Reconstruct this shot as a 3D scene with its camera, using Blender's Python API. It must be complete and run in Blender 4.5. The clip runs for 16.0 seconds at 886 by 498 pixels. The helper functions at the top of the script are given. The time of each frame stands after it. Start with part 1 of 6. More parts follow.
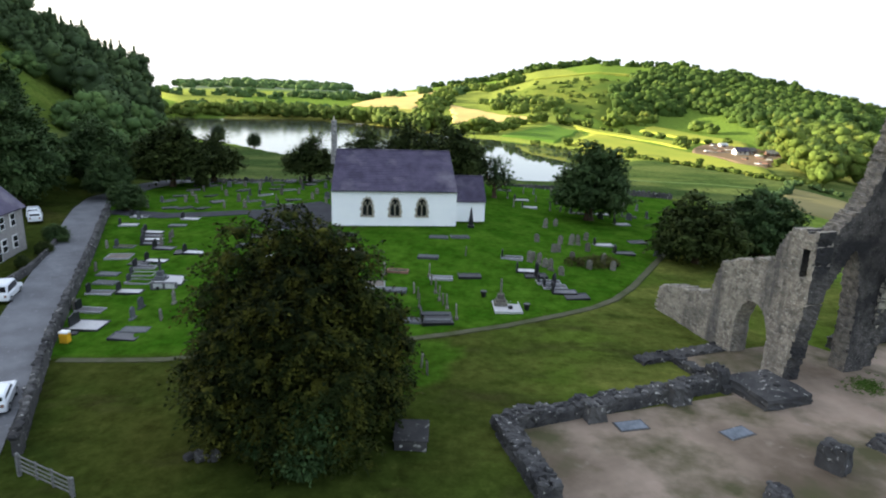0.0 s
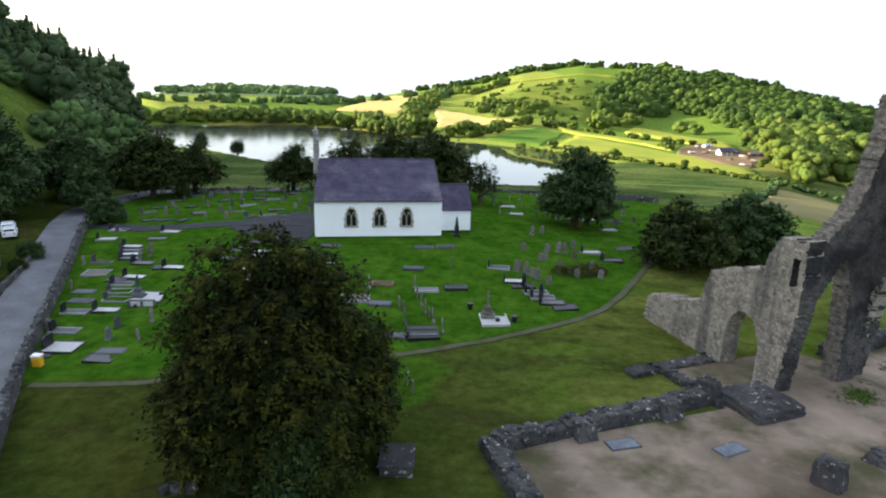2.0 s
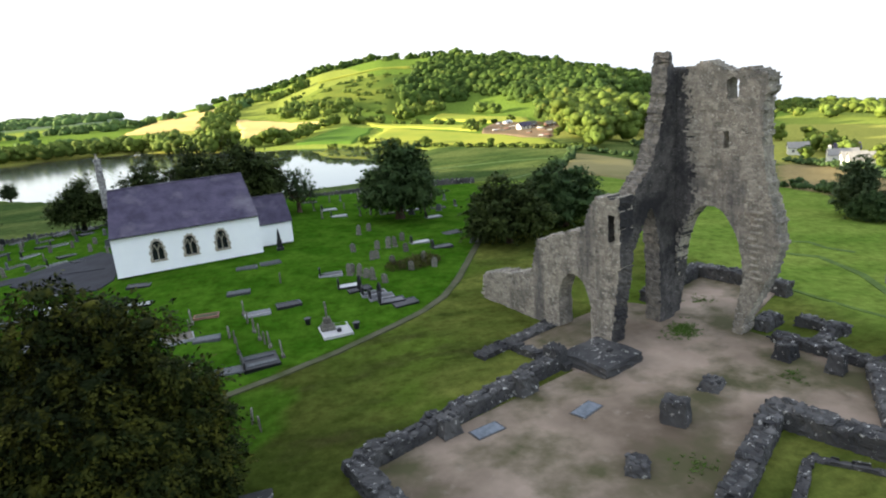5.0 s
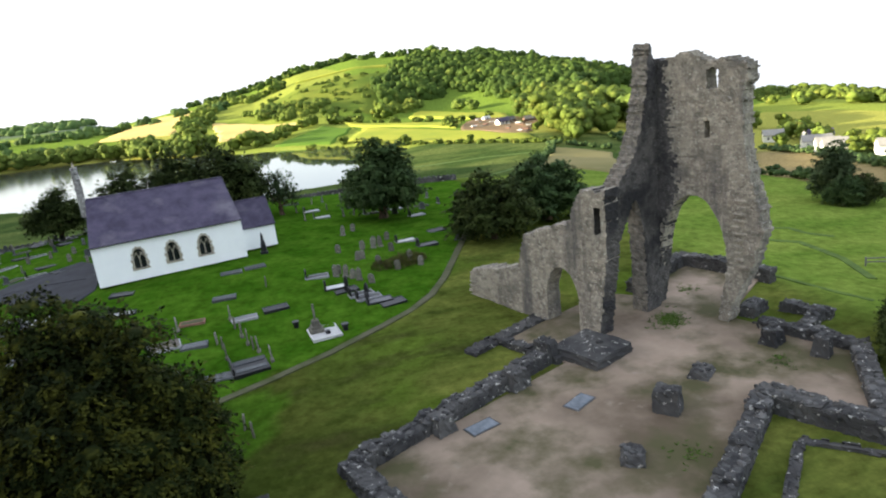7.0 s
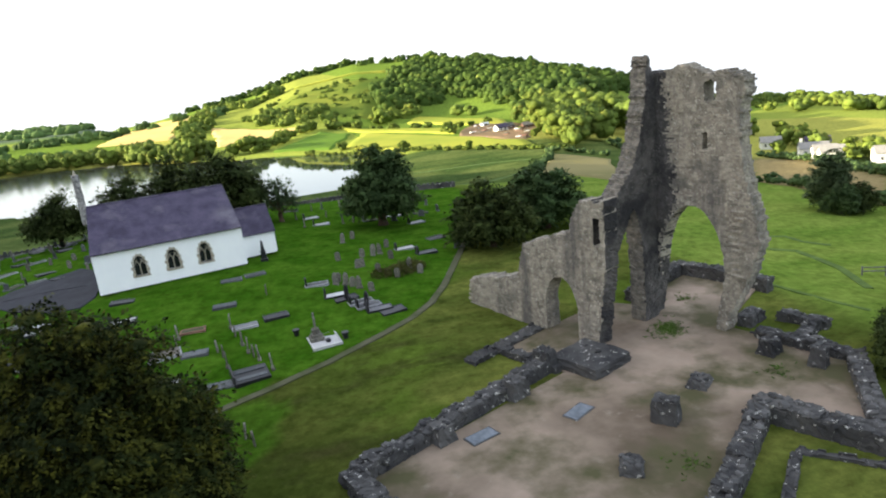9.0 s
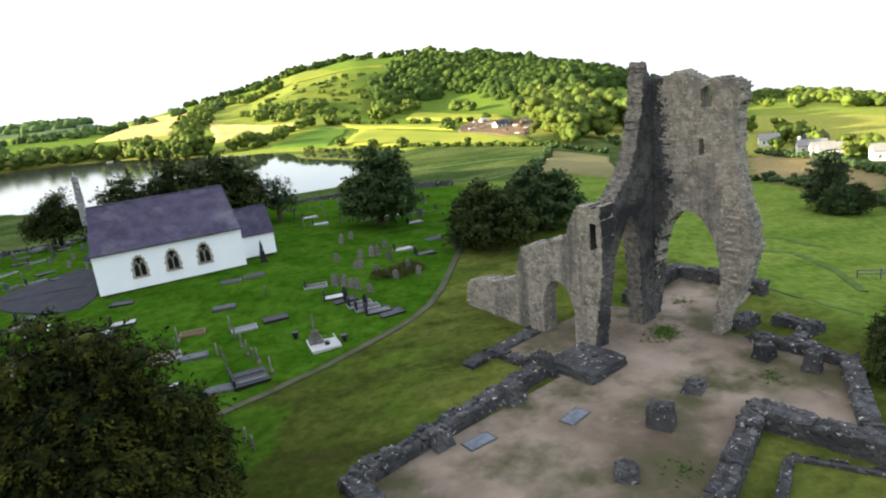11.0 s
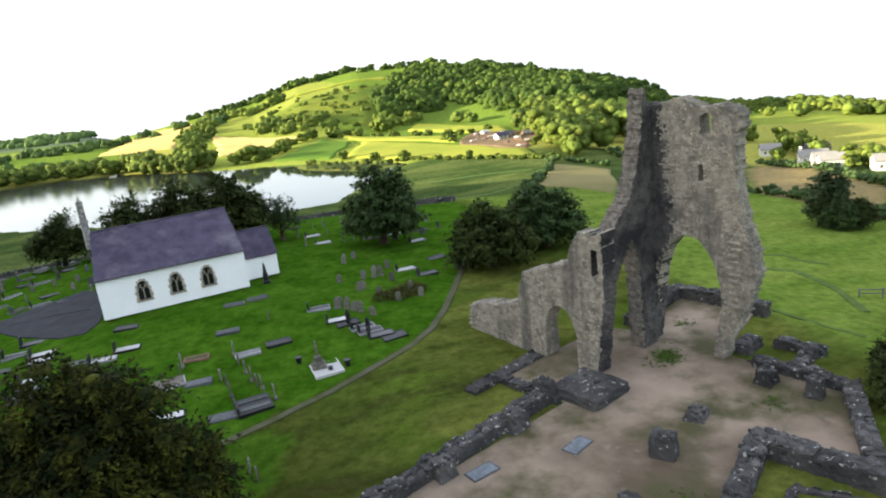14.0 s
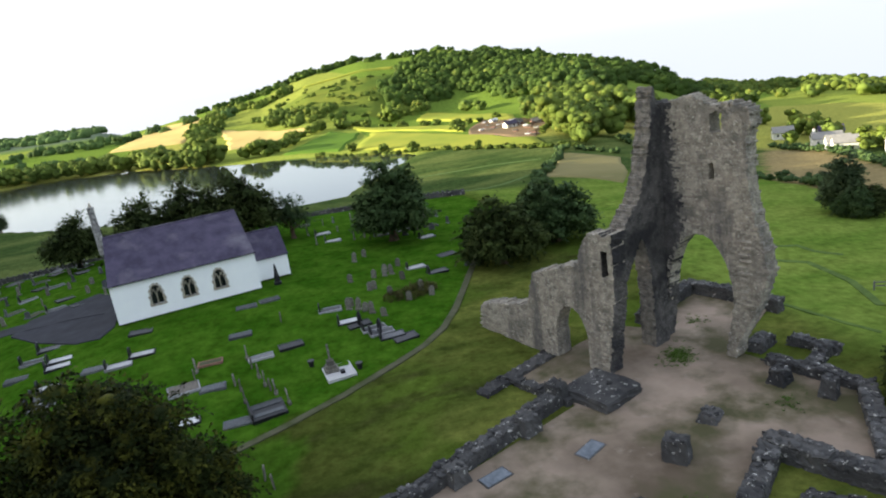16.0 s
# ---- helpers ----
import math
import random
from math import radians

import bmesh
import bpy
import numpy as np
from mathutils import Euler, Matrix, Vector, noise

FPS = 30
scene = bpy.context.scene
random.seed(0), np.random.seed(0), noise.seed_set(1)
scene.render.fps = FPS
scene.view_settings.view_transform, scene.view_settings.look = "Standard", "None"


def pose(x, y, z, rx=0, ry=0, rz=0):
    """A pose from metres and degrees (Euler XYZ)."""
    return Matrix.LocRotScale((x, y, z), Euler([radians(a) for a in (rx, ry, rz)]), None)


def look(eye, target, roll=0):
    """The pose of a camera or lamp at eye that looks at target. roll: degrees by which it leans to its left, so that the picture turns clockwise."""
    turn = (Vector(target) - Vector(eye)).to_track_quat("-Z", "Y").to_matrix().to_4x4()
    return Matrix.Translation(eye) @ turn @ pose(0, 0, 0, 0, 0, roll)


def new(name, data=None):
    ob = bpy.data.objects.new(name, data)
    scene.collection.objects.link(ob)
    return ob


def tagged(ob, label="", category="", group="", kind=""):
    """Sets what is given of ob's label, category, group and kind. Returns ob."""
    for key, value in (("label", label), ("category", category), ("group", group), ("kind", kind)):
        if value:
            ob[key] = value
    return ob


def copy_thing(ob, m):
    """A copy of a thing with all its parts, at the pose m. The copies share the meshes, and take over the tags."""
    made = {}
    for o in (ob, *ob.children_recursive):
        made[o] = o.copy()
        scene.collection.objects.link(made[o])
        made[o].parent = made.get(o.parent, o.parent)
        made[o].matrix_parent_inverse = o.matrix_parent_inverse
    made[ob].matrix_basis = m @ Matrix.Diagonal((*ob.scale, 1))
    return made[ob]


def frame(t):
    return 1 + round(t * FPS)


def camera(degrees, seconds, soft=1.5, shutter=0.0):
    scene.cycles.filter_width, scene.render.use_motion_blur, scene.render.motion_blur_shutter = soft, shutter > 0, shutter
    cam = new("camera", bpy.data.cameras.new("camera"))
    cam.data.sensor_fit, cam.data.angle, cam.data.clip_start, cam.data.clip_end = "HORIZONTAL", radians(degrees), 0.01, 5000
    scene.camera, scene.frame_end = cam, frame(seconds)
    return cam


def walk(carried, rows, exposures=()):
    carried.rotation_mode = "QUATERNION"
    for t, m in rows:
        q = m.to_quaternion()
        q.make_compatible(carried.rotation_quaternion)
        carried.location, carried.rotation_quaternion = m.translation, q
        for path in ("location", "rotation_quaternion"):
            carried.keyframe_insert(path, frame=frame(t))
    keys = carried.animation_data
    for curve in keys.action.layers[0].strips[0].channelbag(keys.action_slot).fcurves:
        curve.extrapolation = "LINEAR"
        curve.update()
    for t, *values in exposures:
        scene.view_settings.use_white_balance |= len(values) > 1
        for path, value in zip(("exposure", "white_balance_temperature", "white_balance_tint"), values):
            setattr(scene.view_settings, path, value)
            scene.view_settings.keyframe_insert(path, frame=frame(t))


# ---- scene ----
cam = camera(68.88, 16.0, soft=2.05)
# seconds, eye x y z, turn about x y z
PATH = [
    (0.0, 0.00, 0.00, 22.26, 75.16, -1.87, 0.49),
    (0.5, 0.07, 0.38, 22.37, 75.10, -1.80, 0.15),
    (1.0, 0.13, 0.76, 22.52, 75.15, -1.78, -0.17),
    (1.5, 0.20, 1.10, 22.68, 75.30, -1.68, -0.50),
    (2.0, 0.24, 1.46, 22.86, 75.42, -1.26, -0.80),
    (2.5, 0.31, 1.83, 22.97, 75.49, -0.19, -1.59),
    (3.0, 0.38, 2.28, 23.00, 75.49, 1.32, -3.29),
    (3.5, 0.50, 2.81, 22.97, 75.35, 2.50, -6.36),
    (4.0, 0.60, 3.26, 22.83, 75.13, 3.24, -10.27),
    (4.5, 0.67, 3.65, 22.67, 74.93, 3.98, -14.30),
    (5.0, 0.79, 4.03, 22.48, 74.74, 4.92, -17.84),
    (7.5, 0.34, 4.23, 22.58, 74.36, 6.38, -19.93),
    (8.0, 0.29, 4.17, 22.70, 74.60, 6.35, -19.93),
    (8.5, 0.24, 4.10, 22.86, 74.71, 6.30, -19.97),
    (9.0, 0.23, 4.02, 23.01, 74.73, 6.20, -20.03),
    (11.5, 0.35, 3.82, 24.14, 74.16, 6.07, -20.14),
    (12.0, 0.39, 3.84, 24.34, 74.23, 6.02, -20.13),
    (12.5, 0.43, 3.86, 24.58, 74.49, 6.05, -20.18),
    (13.0, 0.46, 3.84, 24.84, 74.78, 6.09, -20.17),
    (13.5, 0.48, 3.79, 25.10, 74.97, 6.26, -20.14),
    (14.0, 0.57, 3.84, 25.40, 75.00, 6.61, -20.01),
    (14.5, 0.72, 4.00, 25.72, 74.93, 7.06, -19.78),
    (15.0, 0.83, 4.13, 26.05, 74.72, 7.48, -19.51),
    (15.5, 0.93, 4.18, 26.36, 74.36, 7.74, -19.44),
    (16.0, 1.00, 4.13, 26.64, 73.96, 7.95, -19.36),
]
EXPOSURES = [(0.0, 1.85, 6150, 10), (2.5, 1.85, 6150, 10), (5.0, 1.95, 6350, 10), (8.0, 2.02, 6500, 10), (14.0, 2.02, 6500, 10), (15.0, 1.88, 6450, 10), (16.0, 1.68, 6300, 10)]
walk(cam, [(t, pose(x, y, z, rx, ry, rz)) for t, x, y, z, rx, ry, rz in PATH], EXPOSURES)

# ---- light: low evening sun from the left, behind the wooded hill ----
SUN_AZ, SUN_EL = 288.0, 12.0      # degrees clockwise from +y, and above the horizon
world = bpy.data.worlds.new("world")
scene.world = world
world.use_nodes = True
wn = world.node_tree
sky = wn.nodes.new("ShaderNodeTexSky")
sky.sky_type = "NISHITA"
sky.sun_disc = False
sky.sun_elevation = radians(SUN_EL)
sky.sun_rotation = radians(SUN_AZ)
sky.air_density, sky.dust_density, sky.ozone_density = 1.0, 2.5, 1.0
veil = wn.nodes.new("ShaderNodeMix")          # thin bright cloud over the whole sky
veil.data_type, veil.blend_type = "RGBA", "ADD"
veil.inputs[0].default_value = 1.0
veil.inputs[7].default_value = (5.4, 5.7, 6.2, 1.0)
wn.links.new(sky.outputs[0], veil.inputs[6])
wn.links.new(veil.outputs[2], wn.nodes["Background"].inputs[0])
wn.nodes["Background"].inputs[1].default_value = 0.05
sun = new("sun", bpy.data.lights.new("sun", "SUN"))
sun.data.energy, sun.data.angle, sun.data.color = 5.0, radians(0.6), (1.0, 0.88, 0.62)
_a, _e = radians(SUN_AZ), radians(SUN_EL)
sun.matrix_world = look((0, 0, 0), (-math.sin(_a) * math.cos(_e), -math.cos(_a) * math.cos(_e), -math.sin(_e)))


# ---- materials ----
def mat(name, base, dark=None, scale=2.0, rough=0.85, bump=0.0, bump_scale=8.0, metal=0.0, fine=None, random_amount=0.0,
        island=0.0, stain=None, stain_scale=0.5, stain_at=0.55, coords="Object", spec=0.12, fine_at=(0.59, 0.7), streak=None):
    """Two-scale procedural paint: base mixed with dark by noise, stains at a larger scale, relief by bump."""
    m = bpy.data.materials.new(name)
    m.use_nodes = True
    nt = m.node_tree
    N, L = nt.nodes, nt.links
    bsdf = N["Principled BSDF"]
    bsdf.inputs["Roughness"].default_value = rough
    bsdf.inputs["Metallic"].default_value = metal
    bsdf.inputs["Specular IOR Level"].default_value = spec
    tc = N.new("ShaderNodeTexCoord")
    co = tc.outputs[coords] if coords != "World" else N.new("ShaderNodeNewGeometry").outputs["Position"]
    dark = dark or tuple(c * 0.6 for c in base)

    def noise_tex(s, detail=6.0, r=0.6):
        n = N.new("ShaderNodeTexNoise")
        n.inputs["Scale"].default_value, n.inputs["Detail"].default_value, n.inputs["Roughness"].default_value = s, detail, r
        L.new(co, n.inputs["Vector"])
        return n.outputs["Fac"]

    def ramp(fac, lo, hi):
        r = N.new("ShaderNodeMapRange")
        r.inputs["From Min"].default_value, r.inputs["From Max"].default_value = lo, hi
        L.new(fac, r.inputs["Value"])
        return r.outputs["Result"]

    def mix(fac, a, b, mode="MIX"):
        x = N.new("ShaderNodeMix")
        x.data_type, x.blend_type = "RGBA", mode
        for sock, v in ((x.inputs[0], fac), (x.inputs[6], a), (x.inputs[7], b)):
            if isinstance(v, (float, int)):
                sock.default_value = v
            elif isinstance(v, tuple):
                sock.default_value = (*v, 1.0)
            else:
                L.new(v, sock)
        return x.outputs[2]
    col = mix(ramp(noise_tex(scale), 0.35, 0.68), dark, base)
    if fine:
        col = mix(ramp(noise_tex(scale * 7, 3.0), *fine_at), col, fine)
    if stain:
        col = mix(ramp(noise_tex(stain_scale, 5.0), stain_at, stain_at + 0.16), col, stain)
    if streak:
        mp = N.new("ShaderNodeMapping")
        mp.inputs["Scale"].default_value = (0.55, 0.55, 0.07)
        L.new(co, mp.inputs["Vector"])
        sn = N.new("ShaderNodeTexNoise")
        sn.inputs["Scale"].default_value, sn.inputs["Detail"].default_value, sn.inputs["Roughness"].default_value = 1.0, 6.0, 0.65
        L.new(mp.outputs[0], sn.inputs["Vector"])
        col = mix(ramp(sn.outputs["Fac"], 0.5, 0.66), col, streak)
    rnd = None
    if random_amount:
        rnd = (N.new("ShaderNodeObjectInfo").outputs["Random"], random_amount)
    if island:
        rnd = (N.new("ShaderNodeNewGeometry").outputs["Random Per Island"], island)
    if rnd:
        v = N.new("ShaderNodeMapRange")
        v.inputs["To Min"].default_value, v.inputs["To Max"].default_value = 1.0 - rnd[1], 1.0 + rnd[1]
        L.new(rnd[0], v.inputs["Value"])
        hs = N.new("ShaderNodeHueSaturation")
        L.new(v.outputs["Result"], hs.inputs["Value"])
        L.new(col, hs.inputs["Color"])
        col = hs.outputs["Color"]
    L.new(col, bsdf.inputs["Base Color"])
    if bump:
        b = N.new("ShaderNodeBump")
        b.inputs["Strength"].default_value, b.inputs["Distance"].default_value = min(1.0, bump * 4), bump
        L.new(noise_tex(bump_scale, 8.0, 0.65), b.inputs["Height"])
        L.new(b.outputs["Normal"], bsdf.inputs["Normal"])
    return m


def leaf_mat(name, base, dark, tip, island=0.35, scale=0.35, tips=(0.59, 0.7)):
    m = mat(name, base, dark, scale=scale, rough=0.75, island=island, fine=tip, coords="Object", spec=0.04, fine_at=tips)
    return m


M_STONE = mat("ruin_stone", (0.37, 0.33, 0.27), (0.15, 0.135, 0.115), scale=1.0, rough=0.95, bump=0.06, bump_scale=5.0,
              fine=(0.62, 0.6, 0.54), stain=(0.13, 0.12, 0.108), stain_scale=0.28, coords="World", streak=(0.12, 0.112, 0.105))
M_PIECE = mat("ruin_stone_piece", (0.39, 0.35, 0.285), (0.2, 0.18, 0.155), scale=2.2, rough=0.95, bump=0.03, bump_scale=9.0,
              island=0.24, fine=(0.58, 0.56, 0.5), stain=(0.13, 0.12, 0.11), stain_scale=0.28, coords="World", streak=(0.13, 0.12, 0.112))
# dark copy of the ruin stone: weathering plus painted shade of south faces
M_STONE_N = mat("shaded_weathered_stone", (0.13, 0.12, 0.112), (0.055, 0.052, 0.052), scale=1.3, rough=0.95, bump=0.06, bump_scale=5.0,
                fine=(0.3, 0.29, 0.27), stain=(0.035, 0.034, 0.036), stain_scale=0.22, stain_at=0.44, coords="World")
# paler stone for torn rubble, and for light painted on west faces
M_TORN_LIT = mat("torn_lit_rubble", (0.26, 0.235, 0.2), (0.11, 0.1, 0.092), scale=2.0, rough=0.95, bump=0.06, bump_scale=5.0, fine=(0.55, 0.53, 0.48), fine_at=(0.63, 0.7), coords="World")
M_COPE = mat("wall_stone", (0.095, 0.093, 0.092), (0.036, 0.036, 0.038), scale=0.36, rough=0.95, bump=0.05, bump_scale=7.0,
             random_amount=0.4, fine=(0.36, 0.355, 0.34), fine_at=(0.62, 0.69), coords="World")
M_WALLCORE = mat("wall_core", (0.095, 0.092, 0.09), (0.032, 0.032, 0.034), scale=0.33, rough=0.95, bump=0.06, bump_scale=6.0,
                 fine=(0.36, 0.355, 0.33), fine_at=(0.62, 0.69), coords="World")
M_WHITE = mat("white_render", (0.9, 0.91, 0.92), (0.86, 0.87, 0.89), scale=0.6, rough=0.9, bump=0.01, bump_scale=14.0)
M_SLATE = mat("roof_slate", (0.082, 0.07, 0.112), (0.045, 0.039, 0.066), scale=0.7, rough=0.6, bump=0.01, bump_scale=20.0,
              random_amount=0.12, stain=(0.13, 0.118, 0.15), stain_scale=0.22, stain_at=0.5)
M_DRESSED = mat("dressed_stone", (0.42, 0.38, 0.31), (0.3, 0.26, 0.21), scale=3.0, rough=0.9, bump=0.01, bump_scale=12.0)
M_GLASS = mat("window_glass", (0.02, 0.022, 0.025), (0.012, 0.012, 0.015), scale=4.0, rough=0.15, spec=0.5)
M_BARK = mat("bark", (0.11, 0.075, 0.05), (0.05, 0.035, 0.025), scale=3.0, rough=0.95, bump=0.04, bump_scale=6.0)
M_YEW = leaf_mat("yew_foliage", (0.023, 0.033, 0.008), (0.008, 0.012, 0.004), (0.086, 0.086, 0.013), 0.05, 0.13, (0.46, 0.74))
M_BUSH = leaf_mat("bush_foliage", (0.055, 0.074, 0.02), (0.026, 0.039, 0.013), (0.095, 0.105, 0.028), 0.15, 0.2)
M_HILLWOOD = leaf_mat("hill_foliage", (0.062, 0.1, 0.02), (0.034, 0.06, 0.016), (0.11, 0.135, 0.03), 0.25, 0.03)
M_OAK = leaf_mat("broadleaf_foliage", (0.062, 0.1, 0.034), (0.034, 0.06, 0.023), (0.105, 0.138, 0.047), 0.2, 0.2)
M_SCRUB = leaf_mat("scrub_foliage", (0.085, 0.135, 0.04), (0.05, 0.088, 0.03), (0.13, 0.17, 0.055), 0.35, 0.12)
M_WOOD = leaf_mat("wood_foliage", (0.115, 0.15, 0.026), (0.065, 0.1, 0.022), (0.18, 0.185, 0.038), 0.3, 0.03)
M_CONIFER = leaf_mat("conifer_foliage", (0.07, 0.105, 0.042), (0.036, 0.058, 0.027), (0.1, 0.135, 0.05), 0.3, 0.06)
M_IVY = leaf_mat("ivy_foliage", (0.05, 0.085, 0.03), (0.025, 0.048, 0.018), (0.1, 0.14, 0.05))


# ---- mesh helpers ----
def link_mesh(name, verts, faces, material, parent=None, label="", smooth=False):
    me = bpy.data.meshes.new(name)
    me.from_pydata([tuple(v) for v in verts], [], [tuple(f) for f in faces])
    me.materials.append(material)
    if smooth:
        me.polygons.foreach_set("use_smooth", [True] * len(me.polygons))
    ob = new(name, me)
    ob.parent = parent
    if label:
        ob["label"] = label
    return ob


def part(name, bm, material, parent=None, label="", smooth=False):
    """Links a bmesh as one mesh object under a thing or a part."""
    me = bpy.data.meshes.new(name)
    bm.normal_update()
    bm.to_mesh(me)
    bm.free()
    me.materials.append(material)
    if smooth:
        me.polygons.foreach_set("use_smooth", [True] * len(me.polygons))
    ob = new(name, me)
    ob.parent = parent
    if label:
        ob["label"] = label
    return ob


def thing(name, m, label, category, group="", kind=""):
    ob = new(name)
    ob.empty_display_size = 0.3
    ob.matrix_world = m
    return tagged(ob, label, category, group, kind)


def box_bm(sx, sy, sz, x=0, y=0, z=0, bevel=0.0, bm=None, rz=0.0, segments=1):
    """A box with its base at z, centred at x, y."""
    bm = bm or bmesh.new()
    made = bmesh.ops.create_cube(bm, size=1.0, matrix=Matrix.Translation((x, y, z + sz / 2)) @ Matrix.Rotation(rz, 4, "Z") @ Matrix.Diagonal((sx, sy, sz, 1)))
    if bevel:
        es = list({e for v in made["verts"] for e in v.link_edges})
        bmesh.ops.bevel(bm, geom=es, offset=bevel, segments=segments, affect="EDGES", profile=0.6)
    return bm


def cyl_bm(r0, r1, h, x=0, y=0, z=0, n=10, bm=None):
    bm = bm or bmesh.new()
    bmesh.ops.create_cone(bm, cap_ends=True, segments=n, radius1=r0, radius2=r1, depth=h, matrix=Matrix.Translation((x, y, z + h / 2)))
    return bm


def tube_bm(points, radii, n=7, bm=None):
    bm = bm or bmesh.new()
    rings = []
    for i, p in enumerate(points):
        d = (Vector(points[min(i + 1, len(points) - 1)]) - Vector(points[max(i - 1, 0)])).normalized()
        q = d.to_track_quat("Z", "Y")
        rings.append([bm.verts.new(Vector(p) + q @ Vector((radii[i] * math.cos(a), radii[i] * math.sin(a), 0))) for a in (2 * math.pi * k / n for k in range(n))])
    for a, b in zip(rings, rings[1:]):
        for k in range(n):
            bm.faces.new((a[k], a[(k + 1) % n], b[(k + 1) % n], b[k]))
    bm.faces.new(rings[0][::-1])
    bm.faces.new(rings[-1])
    return bm


def prism_bm(outline, depth, bm=None, y0=0.0):
    """An outline in x, z drawn out along y from y0 by depth."""
    bm = bm or bmesh.new()
    a = [bm.verts.new((x, y0, z)) for x, z in outline]
    b = [bm.verts.new((x, y0 + depth, z)) for x, z in outline]
    n = len(outline)
    bm.faces.new(a)
    bm.faces.new(b[::-1])
    for i in range(n):
        bm.faces.new((a[i], b[i], b[(i + 1) % n], a[(i + 1) % n]))
    return bm


# TERRAIN
def sstep(a, b, v):
    t = np.clip((np.asarray(v, float) - a) / (b - a), 0, 1)
    return t * t * (3 - 2 * t)


LAKE_Z = -6.0
LAKE = [(31, 187), (13, 187), (-10, 200), (-41, 219), (-58, 231), (-88, 262), (-150, 300), (-191, 374), (-169, 398), (-137, 399), (-110, 411), (-81, 407), (-48, 392), (-25, 361), (6, 328), (27, 314), (51, 289), (68, 263), (71, 246), (51, 220), (35, 195)]
# azimuth in degrees from +y; the skyline's slope, its range and where the rise begins
RIDGE_AZ = [-180, -118, -72, -45, -36, -33, -30.5, -28, -24, -22.5, -18, -10, -7, -2.5, -1.2, 3.7, 7.5, 12.5, 16, 19.2, 22, 30, 36, 40, 44, 48, 54, 60, 75, 120, 180]
RIDGE_EL = [3, 12, 17, 11, 4.6, 2.1, 0.1, -0.9, -2.0, -1.3, -0.9, -0.9, -1.5, -1.0, -0.8, -0.1, 0.9, 1.6, 1.4, 1.6, 1.1, -0.6, -2.2, -3.8, -4.6, -4.7, -5.8, -5, -3, 0, 3]
RIDGE_R = [600, 420, 330, 300, 285, 280, 285, 290, 320, 1500, 2600, 2600, 1150, 1020, 990, 980, 900, 850, 820, 800, 780, 720, 720, 1000, 1250, 1250, 1100, 900, 700, 600, 600]
FOOT_R = [200, 100, 85, 90, 102, 110, 124, 140, 190, 700, 900, 620, 500, 470, 455, 440, 370, 400, 440, 470, 440, 330, 300, 330, 420, 420, 380, 300, 250, 220, 200]


def in_lake(x, y):
    """Roughly how far inside the lake's outline a place lies, in metres; negative outside."""
    x, y = np.asarray(x, float), np.asarray(y, float)
    inside = np.zeros(x.shape, bool)
    dist = np.full(x.shape, 1e9)
    for (ax, ay), (bx, by) in zip(LAKE, LAKE[1:] + LAKE[:1]):
        cross = ((ay > y) != (by > y)) & (x < (bx - ax) * (y - ay) / (by - ay + 1e-9) + ax)
        inside ^= cross
        t = np.clip(((x - ax) * (bx - ax) + (y - ay) * (by - ay)) / ((bx - ax) ** 2 + (by - ay) ** 2), 0, 1)
        dist = np.minimum(dist, np.hypot(x - ax - t * (bx - ax), y - ay - t * (by - ay)))
    return np.where(inside, dist, -dist)


def ground_z(x, y):
    x, y = np.asarray(x, float), np.asarray(y, float)
    near = 0.45 * sstep(48, 60, y) * (1 - sstep(16, 28, x) * (1 - sstep(62, 74, y))) + 2.35 * sstep(56, 82, y) * np.exp(-((x + 5) / 27.0) ** 2)
    near = near - 1.0 * sstep(-14, -34, x) * (1 - sstep(70, 95, y)) - 0.11 * np.maximum(0, x - 44) * sstep(40, 60, x)
    near = near * (1 - sstep(120, 170, y)) + (-5.0) * sstep(120, 180, y) * (1 - sstep(60, 90, x))
    r = np.hypot(x, y)
    az = np.degrees(np.arctan2(x, y))
    floor = -5.0 - 14.0 * sstep(27, 47, az) * sstep(90, 280, r) + 6 * sstep(-20, -30, az)
    el, rr, fr = np.interp(az, RIDGE_AZ, RIDGE_EL), np.interp(az, RIDGE_AZ, RIDGE_R), np.interp(az, RIDGE_AZ, FOOT_R)
    top = 22 + rr * np.tan(np.radians(el))
    s = np.clip((r - fr) / (rr - fr), 0, 1)
    far = floor + (top - floor) * (0.55 * s + 0.45 * s * s * (3 - 2 * s)) - 0.13 * np.maximum(0, r - rr)
    w = sstep(135, 190, r)
    left = sstep(-58, -85, x) * sstep(30, 60, y)
    z = near * (1 - np.maximum(w, left)) + far * np.maximum(w, left)
    d = in_lake(x, y)
    z = np.where(d > -25, np.maximum(z, LAKE_Z + 0.25), z)
    return np.where(d > 0, LAKE_Z - np.minimum(d * 0.3, 3.0), np.where(d > -12, np.minimum(z, LAKE_Z + 0.25 - d * 0.12), z))
# TERRAIN END


def gz(x, y):
    return float(ground_z(x, y))


def nearer(v):
    """Draws the hills beyond the lake in towards the valley, shrinking them as they come."""
    v = np.array(v, float)
    r = np.hypot(v[..., 0], v[..., 1])
    k = np.where(r > 430, (430 + (r - 430) * 0.4) / np.maximum(r, 1.0), 1.0)
    return np.stack([v[..., 0] * k, v[..., 1] * k, 23 + (v[..., 2] - 23) * k], -1)


def lines(lo, hi, n0, n1, step, grow):
    out = list(np.arange(n0, n1, step))
    s = step
    while out[-1] < hi:
        s *= grow
        out.append(out[-1] + s)
    s = step
    while out[0] > lo:
        s *= grow
        out.insert(0, out[0] - s)
    return np.array(out)


